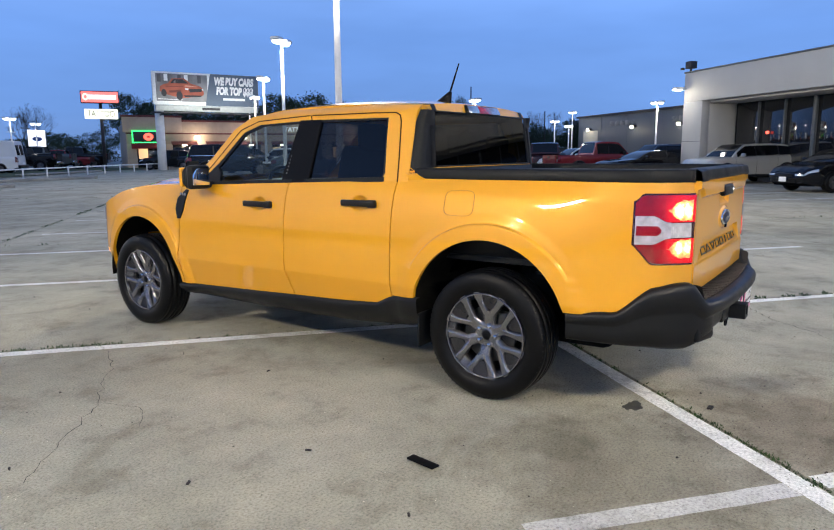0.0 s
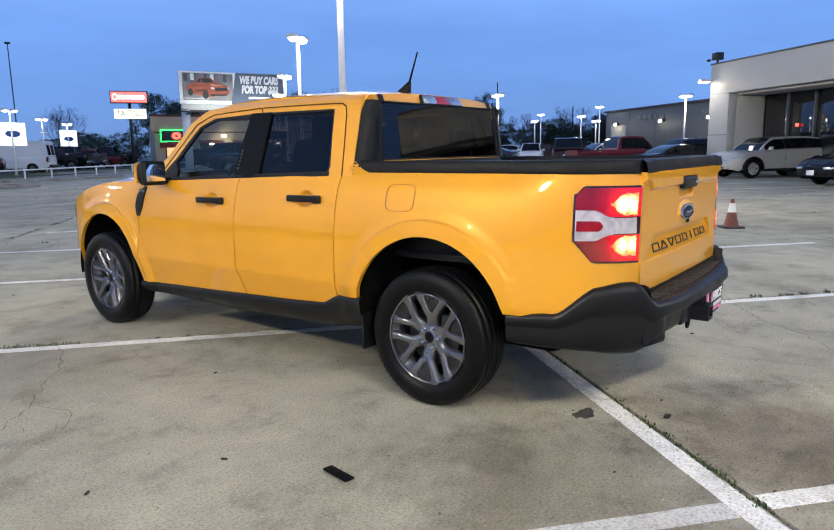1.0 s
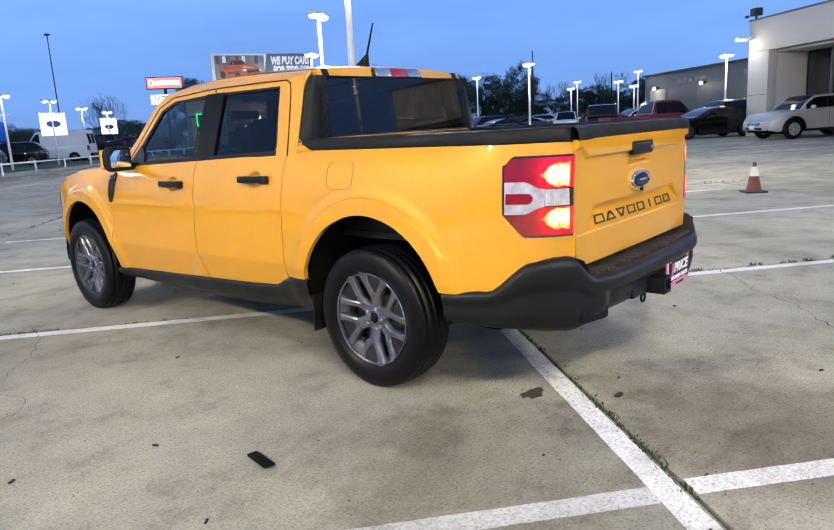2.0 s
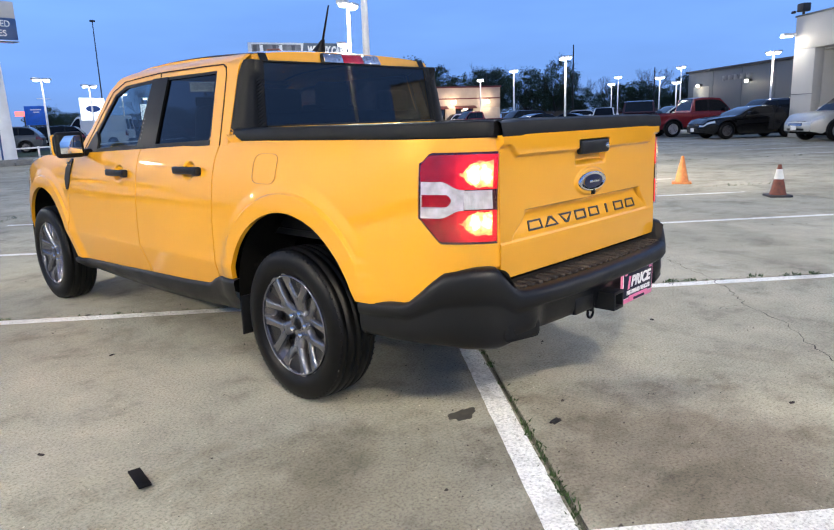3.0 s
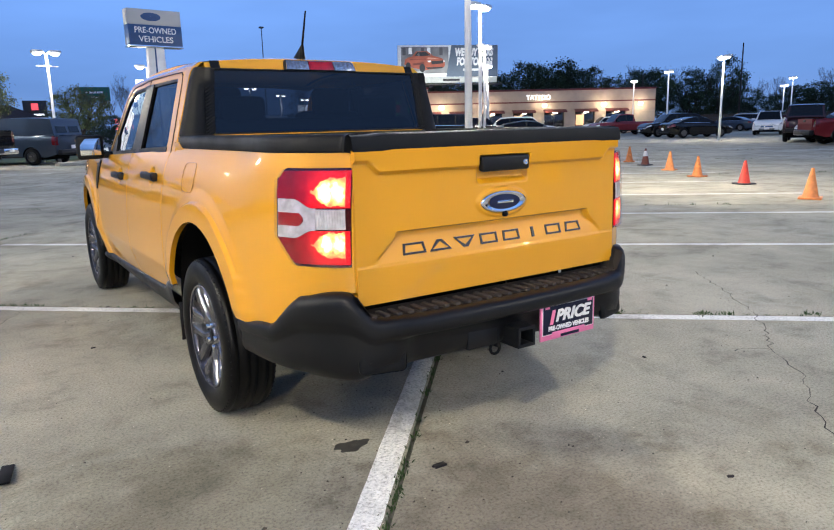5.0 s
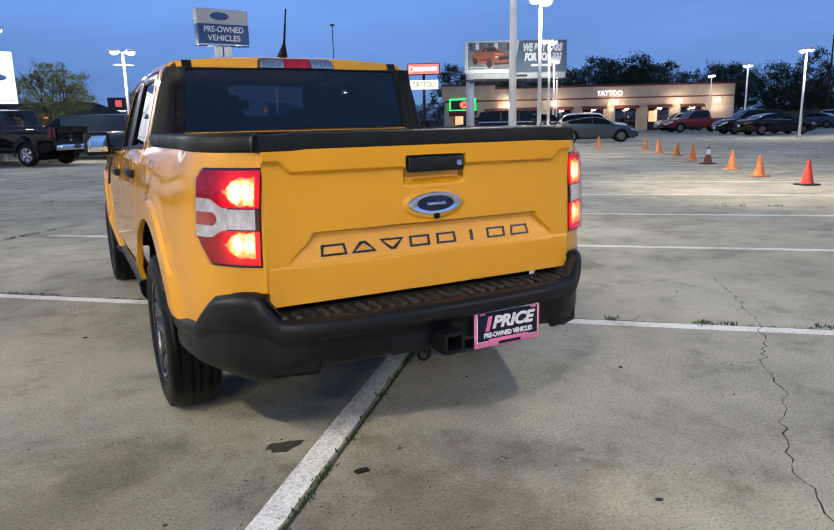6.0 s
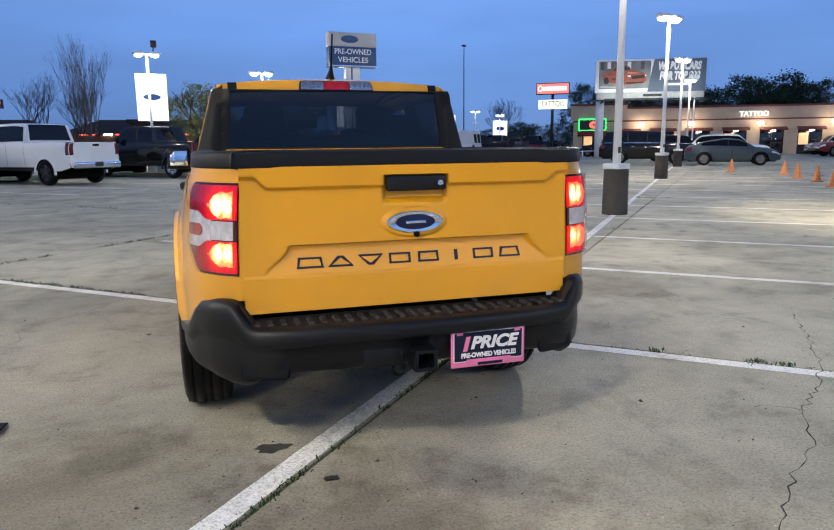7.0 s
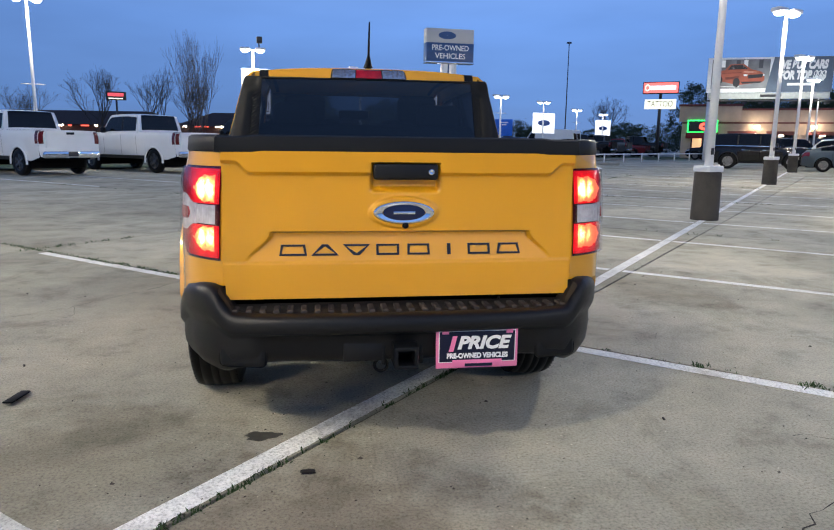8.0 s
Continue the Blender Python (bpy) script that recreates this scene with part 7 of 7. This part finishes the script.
for x in steps(0.5, bw - 0.3, 8):
    wall_box("bracket", bill, POLE_DARK, 0, 0, x, x + 0.06, -1.0, 0.6, 4.55, 4.71)
pic = wall_box("picture", bill, BB_GREY, 0, 0, 0.28, bw * 0.50, -0.012, -0.002, 5.75, 8.0, "grey photo of an orange car")
bm = fresh()
outline = [(0.55, 6.55), (0.62, 6.95), (0.9, 7.12), (1.25, 7.2), (1.6, 7.62), (2.6, 7.66), (3.15, 7.25), (3.9, 7.05), (4.15, 6.85), (4.2, 6.4), (4.0, 6.22), (2.5, 6.05), (2.3, 6.02), (1.1, 6.3)]
bm.faces.new([bm.verts.new((x, -0.016, z)) for x, z in outline])
part("car_shape", bm, BB_ORANGE, pic, "plain orange car shape", smooth=False)
for pts, mt in (([(1.45, 7.22), (1.7, 7.56), (2.5, 7.58), (2.95, 7.25)], POLE_DARK), ([(2.95, 6.80), (4.05, 6.86), (4.02, 6.60), (3.0, 6.52)], POLE_DARK), ([(2.5, 6.28), (4.05, 6.30), (3.9, 6.18), (2.6, 6.12)], POLE_DARK),
                ([(2.62, 6.84), (2.92, 6.86), (2.90, 6.70), (2.66, 6.72)], BB_WHITE), ([(4.06, 6.88), (4.16, 6.84), (4.15, 6.72), (4.05, 6.72)], BB_WHITE), ([(1.05, 6.98), (2.5, 7.0), (2.5, 6.95), (1.05, 6.93)], BB_SHADE), ([(1.3, 6.62), (2.3, 6.72), (2.3, 6.5), (1.35, 6.45)], BB_SHADE),
                ([(2.7, 7.12), (3.7, 7.02), (3.0, 6.95), (2.6, 7.0)], BB_LIGHT), ([(1.7, 7.40), (1.9, 7.50), (1.95, 7.25), (1.75, 7.24)], BB_GREY), ([(0.4, 5.95), (2.4, 5.9), (2.4, 5.86), (0.4, 5.9)], BB_WHITE)):
    bm = fresh()
    bm.faces.new([bm.verts.new((x, -0.02, z)) for x, z in pts])
    part("picture_shape", bm, mt, pic, smooth=False)
for k in range(7):
    wall_box("picture_shape", pic, (BB_SHADE2, BB_WHITE, BB_GREY)[k % 3], 0, 0, 0.4 + 0.55 * k, 0.7 + 0.55 * k, -0.0145, -0.0125, 7.3 + 0.1 * (k % 2), 7.95)
for x, z, rr in ((0.9, 6.42, 0.30), (2.15, 6.22, 0.36)):
    bm = fresh()
    bm.faces.new([bm.verts.new((x + 0.72 * rr * math.cos(a), -0.022, z + rr * math.sin(a))) for a in steps(0, math.tau, 21)[:-1]])
    part("wheel_shape", bm, POLE_DARK, pic, smooth=False)
bm = fresh()
bm.faces.new([bm.verts.new((x, -0.014, z)) for x, z in ((bw * 0.475, 5.46), (bw * 0.53, 8.14), (bw - 0.02, 8.14), (bw - 0.02, 5.46))])
sl = part("slate_field", bm, BB_SLATE, bill, "slate blue field", smooth=False)
writing("slogan", "WE BUY CARS", 0.86, Matrix.Translation((bw * 0.755, -0.03, 7.52)) @ UPRIGHT, BB_WHITE, sl, 0.004, 0.18, 0.055, 3.5)
writing("slogan", "FOR TOP $$$", 0.86, Matrix.Translation((bw * 0.76, -0.03, 6.72)) @ UPRIGHT, BB_WHITE, sl, 0.004, 0.18, 0.055, 3.3)
wall_box("brand_bar", sl, BB_WHITE, 0, 0, bw * 0.645, bw * 0.86, -0.03, -0.02, 5.95, 6.15)
wall_box("owner_plate", bill, POLE_DARK, 0, 0, bw * 0.44, bw * 0.61, -0.045, -0.032, 5.08, 5.28)
lt = bpy.data.lights.new("billboard_light", "AREA")
lt.shape, lt.size, lt.size_y, lt.energy, lt.color = "RECTANGLE", 8.0, 0.2, 130, (0.95, 1.0, 0.92)
o = new("billboard_light", lt)
o.matrix_basis = bill.matrix_basis @ look((bw / 2, -1.5, 4.95), (bw / 2, 0, 6.9))

# tall pole sign
ps = thing("pole_sign", facing((32.2, 58.4), (0.85, -0.53)), "tall lit pole sign above a cream tattoo sign", "sign")
bm = fresh()
tube(bm, (0, 0.1, 0), (0, 0.1, 6.2), 0.16, 0.14, 12)
part("post", bm, POLE_DARK, ps)
wall_box("frame", ps, POLE_DARK, 0, 0, -1.62, 1.62, -0.2, 0.3, 6.02, 7.12)
wall_box("lit_face", ps, SIGN_RED, 0, 0, -1.54, 1.54, -0.23, -0.205, 6.1, 7.04, "lit red and white sign face")
wall_box("brand_bar", ps, SIGN_WHITE, 0, 0, -0.95, 1.35, -0.25, -0.232, 6.38, 6.76)
bm = fresh()
rows = [[(-1.2 + 0.24 * r * math.cos(a), -0.242, 6.58 + 0.32 * r * math.sin(a)) for a in steps(0, math.tau, 21)[:-1]] for r in (1, 0.6)]
grid(bm, rows, True)
part("round_mark", bm, SIGN_CREAM, ps)
tb = wall_box("lower_sign", ps, SIGN_CREAM, 0, 0, -1.38, 1.42, -0.16, 0.24, 4.62, 5.50, "lit cream sign box")
writing("sign_letters", "TATTOO", 0.78, Matrix.Translation((0.02, -0.17, 5.06)) @ UPRIGHT, POLE_DARK, tb, 0.006, 0, 0.0, 2.3)

# dealership pylon
pre = thing("pylon_sign", facing((5.85, 28.5), (1.0, 0.10)), "white pylon with a blue pre-owned vehicles sign", "sign")
bm = fresh()
grid(bm, [[(x * w, y, z) for x, y in ((-1, -0.18), (1, -0.18), (1, 0.18), (-1, 0.18))] for z, w in ((0.25, 0.46), (4.8, 0.33))], True)
part("column", bm, POLE_WHITE, pre, "white tapered column")
bm = fresh()
grid(bm, [[(x, -0.184, z) for x in (-0.14 + (z - 0.25) * 0.012, -0.07 + (z - 0.25) * 0.012)] for z in steps(0.25, 4.8, 6)])
part("column_stripe", bm, SIGN_BLUE, pre)
wall_box("footing", pre, KERB, 0, 0, -0.9, 0.9, -0.5, 0.5, 0, 0.25)
wall_box("blue_face", pre, SIGN_BLUE, 0, 0, -1.13, 1.13, -0.28, 0.28, 4.9, 5.72, "blue sign face")
wall_box("white_face", pre, WHITE_PANEL, 0, 0, -1.13, 1.13, -0.26, 0.26, 5.722, 6.35, "pale sign face with a blue oval")
wall_box("silver_edge", pre, CHROME, 0, 0, -1.15, 1.15, -0.29, 0.29, 4.82, 4.898)
writing("sign_letters", "PRE-OWNED", 0.34, Matrix.Translation((0, -0.29, 5.49)) @ UPRIGHT, WHITE_PRINT, pre, 0.006, 0, 0.003, 1.75)
writing("sign_letters", "VEHICLES", 0.34, Matrix.Translation((0, -0.29, 5.13)) @ UPRIGHT, WHITE_PRINT, pre, 0.006, 0, 0.003, 1.45)
bm = fresh()
rows = [[(-0.15 + 0.42 * r * math.cos(a), -0.268, 6.05 + 0.17 * r * math.sin(a)) for a in steps(0, math.tau, 33)[:-1]] for r in (1, 0.5, 0.02)]
grid(bm, rows, True)
part("oval", bm, SIGN_BLUE, pre)


def board_sign(name, x, y, w, z0, z1, mat, label, turn=0.0, posts=(0.0,), bars=()):
    s = thing(name, pose(x, y, 0, 0, 0, turn), label, "sign")
    bm = fresh()
    for p in posts:
        tube(bm, (p, 0.08, 0), (p, 0.08, z1 - 0.1), 0.07, n=8)
    part("post", bm, POLE_DARK, s)
    bd = wall_box("board", s, mat, 0, 0, -w / 2, w / 2, -0.06, 0.06, z0, z1)
    for bx0, bx1, bz0, bz1, bmat in bars:
        wall_box("sign_bar", bd, bmat, 0, 0, bx0, bx1, -0.075, -0.062, bz0, bz1)
    return s


board_sign("road_sign", 17.3, 59.7, 1.65, 1.9, 3.45, ROAD_SIGN_BLUE, "blue road information sign", -18, (-0.5, 0.5), ((-0.4, 0.4, 3.1, 3.2, WHITE_PRINT), (-0.2, 0.25, 2.9, 3.0, WHITE_PRINT)))
board_sign("road_sign", 17.8, 120.9, 4.6, 6.5, 8.7, ROAD_SIGN_GREEN, "green highway sign above the trees", -9, (-2, 2), ((-1.4, 1.3, 7.7, 8.0, WHITE_PRINT), (-0.6, 0.8, 6.9, 7.2, WHITE_PRINT)))
board_sign("shop_sign", 20.7, 103.2, 2.1, 3.3, 4.9, SIGN_WHITE, "small lit white restaurant sign", -12, (0,), ((-1.05, 1.05, 3.3, 3.8, BRICK_BROWN),))
board_sign("shop_sign", 18.7, 104.9, 2.6, 1.7, 2.4, SIGN_RED, "lit red arched sign", -12)
board_sign("shop_sign", 18.7, 105.2, 2.2, 2.6, 3.3, SIGN_RED, "lit red arched sign", -12)
board_sign("shop_sign", -14.5, 49.2, 1.35, 3.95, 4.55, POLE_DARK, "red led message board in a black case", 14, (0,), ((-0.55, 0.5, 4.22, 4.45, LED_RED), (-0.5, 0.45, 4.03, 4.10, SIGN_CREAM)))
board_sign("shop_sign", 21.5, 76.5, 1.6, 3.0, 3.5, SIGN_RED, "lit red street sign", -15)
board_sign("shop_sign", 5.6, 82.0, 2.3, 3.1, 4.9, POLE_DARK, "dark sign with a red mark", -3, (0,), ((-0.35, 0.3, 3.9, 4.6, LED_RED), (-0.8, 0.8, 3.3, 3.5, SIGN_WHITE)))
hm = thing("high_mast", pose(29.1, 75.0, 0), "tall thin highway mast", "mast")
bm = fresh()
tube(bm, (0, 0, 0), (0, 0, 12.8), 0.085, 0.05, 10)
spin(bm, [(12.7, 0.06), (12.75, 0.30), (12.9, 0.27), (12.94, 0.04)], (0, 0, 0), "z", 16)
part("mast", bm, plain("weathered_steel_mast", (0.13, 0.14, 0.15), 0.6), hm)
for x, y, h in ((79.1, 46.0, 10.2), (95.0, 42.0, 7.5), (72.0, 55.0, 7.0), (0.5, 88.0, 9.0)):
    up = thing("utility_pole", pose(x, y, 0, 0, 0, 30), "dark wooden utility pole", "utility pole", "utility poles")
    bm = fresh()
    tube(bm, (0, 0, 0), (0, 0, h), 0.12, 0.07, 8)
    part("pole", bm, BARK, up)
    for z in (h - 1.5, h - 3.2):
        bm = fresh()
        box(bm, (0, 0, z), (1.1, 0.07, 0.07), 0.01)
        part("crossarm", bm, BARK, up)

# ---- street edge: kerbs, white rail fence, verge, road ----
ROADDIR = Vector((27.0, 18.0, 0)).normalized()
RN = Vector((-ROADDIR.y, ROADDIR.x, 0))
F0 = Vector((3.0, 31.0, 0)) - ROADDIR * 40


def sheet(name, off0, off1, z, mat, label, category):
    bm = fresh()
    grid(bm, [[F0 + ROADDIR * s + RN * o + Vector((0, 0, z)) for o in (off0, off1)] for s in (-160, 0, 85 if off1 < 60 else 300)])
    return tagged(mesh_object(name, bm, mat, smooth=False), label, category, kind="structure")


sheet("verge", 2.2, 9.0, 0.05, GRASS, "mown grass verge along the street", "grass")
sheet("road", 10.0, 24.0, 0.012, ASPHALT, "dark asphalt street beside the lot", "road")
fence = thing("rail_fence", Matrix(), "low white tubular rail fence along the lot", "fence", kind="structure")
FS = Vector((5.0, 32.0, 0))
FE = Vector((38.5, 54.5, 0))
n_post = 17
for k in range(n_post):
    p = FS + (FE - FS) * k / (n_post - 1)
    bm = fresh()
    tube(bm, p, p + Vector((0, 0, 0.62)), 0.05, n=8)
    part("fence_post", bm, POLE_WHITE, fence)
bm = fresh()
tube(bm, FS + Vector((0, 0, 0.55)), FE + Vector((0, 0, 0.55)), 0.04, n=8)
part("fence_rail", bm, POLE_WHITE, fence)
f2 = thing("rail_fence", Matrix(), "low white tubular rail fence along the lot", "fence", kind="structure")
GS, GE = Vector((4.0, 31.6, 0)), Vector((-9.0, 34.5, 0))
for k in range(6):
    p = GS + (GE - GS) * k / 5
    bm = fresh()
    tube(bm, p, p + Vector((0, 0, 0.62)), 0.05, n=8)
    part("fence_post", bm, POLE_WHITE, f2)
bm = fresh()
tube(bm, GS + Vector((0, 0, 0.55)), GE + Vector((0, 0, 0.55)), 0.04, n=8)
part("fence_rail", bm, POLE_WHITE, f2)
for x, y, ln, a in ((14.5, 35.3, 6.5, 8), (8.0, 28.6, 4.0, 8), (5.5, 28.6, 8.0, 5), (-9.0, 30.0, 16, -5), (22.0, 47.0, 9, 30)):
    kb = thing("kerb", pose(x, y, 0, 0, 0, a), "low concrete kerb of a planted island", "kerb", "kerbs", "structure")
    bm = fresh()
    box(bm, (0, 0, 0.07), (ln, 0.9, 0.14), 0.03)
    part("kerb_stone", bm, KERB, kb)

# ---- planting ----
def leaf_mesh(name, seed, clumps, per, spread, size, mat):
    rnd = random.Random(seed)
    bm = fresh()
    for c in range(clumps):
        while True:
            q = Vector((rnd.uniform(-1, 1), rnd.uniform(-1, 1), rnd.uniform(-1, 1)))
            if 0.25 < q.length < 1:
                break
        q.z = q.z * 0.75
        cs = spread * rnd.uniform(0.6, 1.3)
        for k in range(per):
            p = q + Vector((rnd.gauss(0, cs), rnd.gauss(0, cs), rnd.gauss(0, cs * 0.7)))
            a = Vector((rnd.uniform(-1, 1), rnd.uniform(-1, 1), rnd.uniform(-1, 1))).normalized() * size * rnd.uniform(0.5, 1.2)
            b = Vector((rnd.uniform(-1, 1), rnd.uniform(-1, 1), rnd.uniform(-1, 1))).normalized() * size * rnd.uniform(0.4, 0.8)
            bm.faces.new([bm.verts.new(p + v) for v in (-a, b, a, -b)])
    o = mesh_object(name, bm, mat, smooth=False)
    d = o.data
    bpy.data.objects.remove(o)
    return d


CROWNS = [leaf_mesh("crown", s, 150, 70, 0.085, 0.030, LEAF) for s in (1, 2, 3)]
CROWN_THIN = leaf_mesh("crown", 7, 150, 80, 0.085, 0.028, LEAF_LIGHT)


def limb(bm, p, d, ln, r, depth, rnd, spread=0.55, up=0.15, fine=None):
    n = 3
    q = p
    into = fine if fine is not None and depth <= 3 else bm
    for k in range(n):
        d2 = (d + Vector((rnd.gauss(0, 0.08), rnd.gauss(0, 0.08), up * 0.2))).normalized()
        e = q + d2 * ln / n
        tube(into, q, e, r * (1 - 0.25 * k / n), r * (1 - 0.25 * (k + 1) / n), 5 if depth > 1 else 3, False)
        q, d = e, d2
    if depth > 0:
        for k in range(rnd.choice((2, 3, 3))):
            nd = (d + Vector((rnd.gauss(0, spread), rnd.gauss(0, spread), rnd.gauss(up, spread * 0.6)))).normalized()
            limb(bm, q, nd, ln * rnd.uniform(0.6, 0.85), r * 0.62, depth - 1, rnd, spread, up, fine)


def leafy_tree(x, y, h, w, crown, seed, label, trunk_h=0.3):
    rnd = random.Random(seed)
    t = thing("leafy_tree", pose(x, y, 0, 0, 0, rnd.uniform(0, 360)), label, "tree", "trees")
    bm = fresh()
    tube(bm, (0, 0, 0), (0.03 * h, 0, h * trunk_h), 0.03 * h + 0.06, 0.022 * h + 0.04, 8, False)
    for k in range(5):
        a = k * math.tau / 5 + rnd.uniform(-0.4, 0.4)
        limb(bm, Vector((0.03 * h, 0, h * trunk_h)), Vector((math.cos(a) * 0.6, math.sin(a) * 0.6, 1)), h * 0.26, 0.016 * h, 2, rnd, 0.4)
    part("trunk", bm, BARK, t)
    o = new("crown", crown)
    o.parent = t
    o.matrix_basis = Matrix.LocRotScale((0.03 * h, 0, h * (trunk_h + (1 - trunk_h) * 0.52)), Euler((0, 0, rnd.uniform(0, 6))), (w / 2, w / 2, h * (1 - trunk_h) * 0.62))
    return t


def bare_tree(x, y, h, seed, label, spread=0.5, up=0.3, depth=5, stems=1):
    rnd = random.Random(seed)
    t = thing("bare_tree", pose(x, y, 0), label, "tree", "trees")
    bm, tw = fresh(), fresh()
    for s in range(stems):
        a = s * math.tau / max(1, stems)
        lean = Vector((math.cos(a) * 0.22, math.sin(a) * 0.22, 1)).normalized() if stems > 1 else Vector((0.03, 0, 1))
        limb(bm, Vector((0, 0, 0)), lean, h * 0.30, h * (0.022 if stems == 1 else 0.012), depth, rnd, spread, up, tw)
    part("trunk", bm, BARK, t)
    part("crown", tw, TWIG, t)
    return t


rt = random.Random(5)
wood = "dark evergreen tree in the row behind the shops"
for k in range(15):                                             # row of evergreens behind the shops
    s = k / 14
    x, y = 53 + 31 * s + rt.uniform(-2, 2), 77 - 23 * s + rt.uniform(-2, 3)
    leafy_tree(x, y, rt.uniform(7.2, 9.4), rt.uniform(6.5, 9.5), CROWNS[k % 3], 40 + k, wood, 0.16)
for k in range(9):
    x, y = 86 + 4.2 * k + rt.uniform(-2, 2), 56 - 2.4 * k + rt.uniform(-2, 2)
    leafy_tree(x, y, rt.uniform(5.0, 7.5), rt.uniform(6, 9), CROWNS[k % 3], 70 + k, "dark tree beyond the far fence", 0.15)
for k in range(6):
    bare_tree(82 + 5 * k + rt.uniform(-2, 2), 62 - 4 * k, rt.uniform(6.5, 9), 20 + k, "leafless grey tree beyond the far fence", 0.45, 0.3, 5, 2)
for x, y, h, w, k in ((45.0, 72.5, 8.6, 7.0, 0), (51.0, 74.5, 8.4, 8.0, 1), (34.5, 70.5, 3.6, 4.0, 2), (64.0, 66.0, 9.5, 9.0, 0), (48.0, 98.0, 4.6, 7, 1), (58.0, 104.0, 5.0, 8, 2), (40.0, 92.0, 3.6, 6, 0),
                      (23.0, 74.0, 3.8, 4.5, 1), (28.0, 82.0, 3.2, 5.0, 2), (13.0, 84.0, 3.4, 5.5, 0), (100.0, 47.0, 6.0, 8.0, 1), (108.0, 38.0, 6.0, 9.0, 2), (112.0, 44.0, 7.0, 9.0, 0), (31.0, 90.0, 3.6, 6.0, 1)):
    leafy_tree(x, y, h, w, CROWNS[k], int(x * 7), "dark bushy tree across the street", 0.14)
leafy_tree(-1.1, 36.5, 4.7, 3.9, CROWN_THIN, 3, "small open-crowned green tree by the street", 0.34)
leafy_tree(4.4, 41.5, 4.0, 3.6, CROWN_THIN, 8, "small open-crowned green tree by the street", 0.30)
fan = thing("bare_tree", pose(-7.6, 42.0, 0), "tall fan-shaped leafless tree", "tree", "trees")
bm, tw = fresh(), fresh()
rf = random.Random(11)
for k in range(16):
    a, lean = k * 2.4, 0.03 + 0.17 * rf.random()
    d = Vector((math.cos(a) * lean, math.sin(a) * lean, 1)).normalized()
    limb(bm, Vector((0.1 * math.cos(a), 0.1 * math.sin(a), 0)), d, 2.1 * rf.uniform(0.8, 1.2), 0.024, 4, rf, 0.14, 0.25, tw)
part("trunk", bm, BARK, fan)
part("crown", tw, TWIG, fan)
for x, y, h, s in ((-13.1, 55.0, 6.0, 31), (-11.0, 57.0, 6.0, 37), (-17.6, 55.0, 6.4, 32), (-24.0, 58.0, 5.0, 33), (18.0, 98.0, 8.0, 34), (38.0, 84.0, 6.5, 35), (10.0, 76.0, 6.0, 36)):
    bare_tree(x, y, h, s, "leafless winter tree across the street", 0.42, 0.2, 6, 3)


def hedge(p0, p1, h, w, seed, label):
    rnd = random.Random(seed)
    bm = fresh()
    p0, p1 = Vector((*p0, 0)), Vector((*p1, 0))
    n = int((p1 - p0).length * 55)
    for k in range(n):
        p = p0 + (p1 - p0) * rnd.random() + Vector((rnd.gauss(0, w / 2), rnd.gauss(0, w / 2), 0))
        p.z = h * rnd.random() ** 0.6 * (0.75 + 0.25 * math.sin(p.x * 0.9) * math.sin(p.y * 0.7))
        a = Vector((rnd.uniform(-1, 1), rnd.uniform(-1, 1), rnd.uniform(-1, 1))).normalized() * rnd.uniform(0.1, 0.25)
        b = Vector((rnd.uniform(-1, 1), rnd.uniform(-1, 1), rnd.uniform(-1, 1))).normalized() * rnd.uniform(0.08, 0.18)
        bm.faces.new([bm.verts.new(p + v) for v in (-a, b, a, -b)])
    return tagged(mesh_object("hedge", bm, HEDGE, smooth=False), label, "hedge", kind="stuff")


hedge((-30, 52), (34, 76), 1.5, 2.0, 1, "rough dark hedge along the street")
hedge((34, 80), (70, 120), 2.0, 4.0, 2, "dark scrub beyond the street")
hedge((70, 50), (112, 30), 2.0, 3.0, 3, "dark scrub behind the far fence")
hedge((-60, 70), (60, 130), 2.6, 4.0, 4, "low dark scrub on the far side of the road")

# wooden fence at the far edge of the lot
wf = thing("board_fence", Matrix(), "weathered wooden board fence at the far edge of the lot", "fence", kind="structure")
WS, WE = Vector((62.0, 45.0, 0)), Vector((82.0, 28.0, 0))
for k in range(120):
    p = WS + (WE - WS) * k / 120
    if k == 0:
        bm = fresh()
        box(bm, (0, 0, 0.85), (0.20, 0.03, 1.7), 0.0)
        b0 = part("board", bm, BARK, wf)
        bd_mesh = b0.data
    else:
        b0 = new("board", bd_mesh)
        b0.parent = wf
    b0.matrix_basis = Matrix.Translation(p) @ Matrix.Rotation(math.atan2((WE - WS).y, (WE - WS).x), 4, "Z")
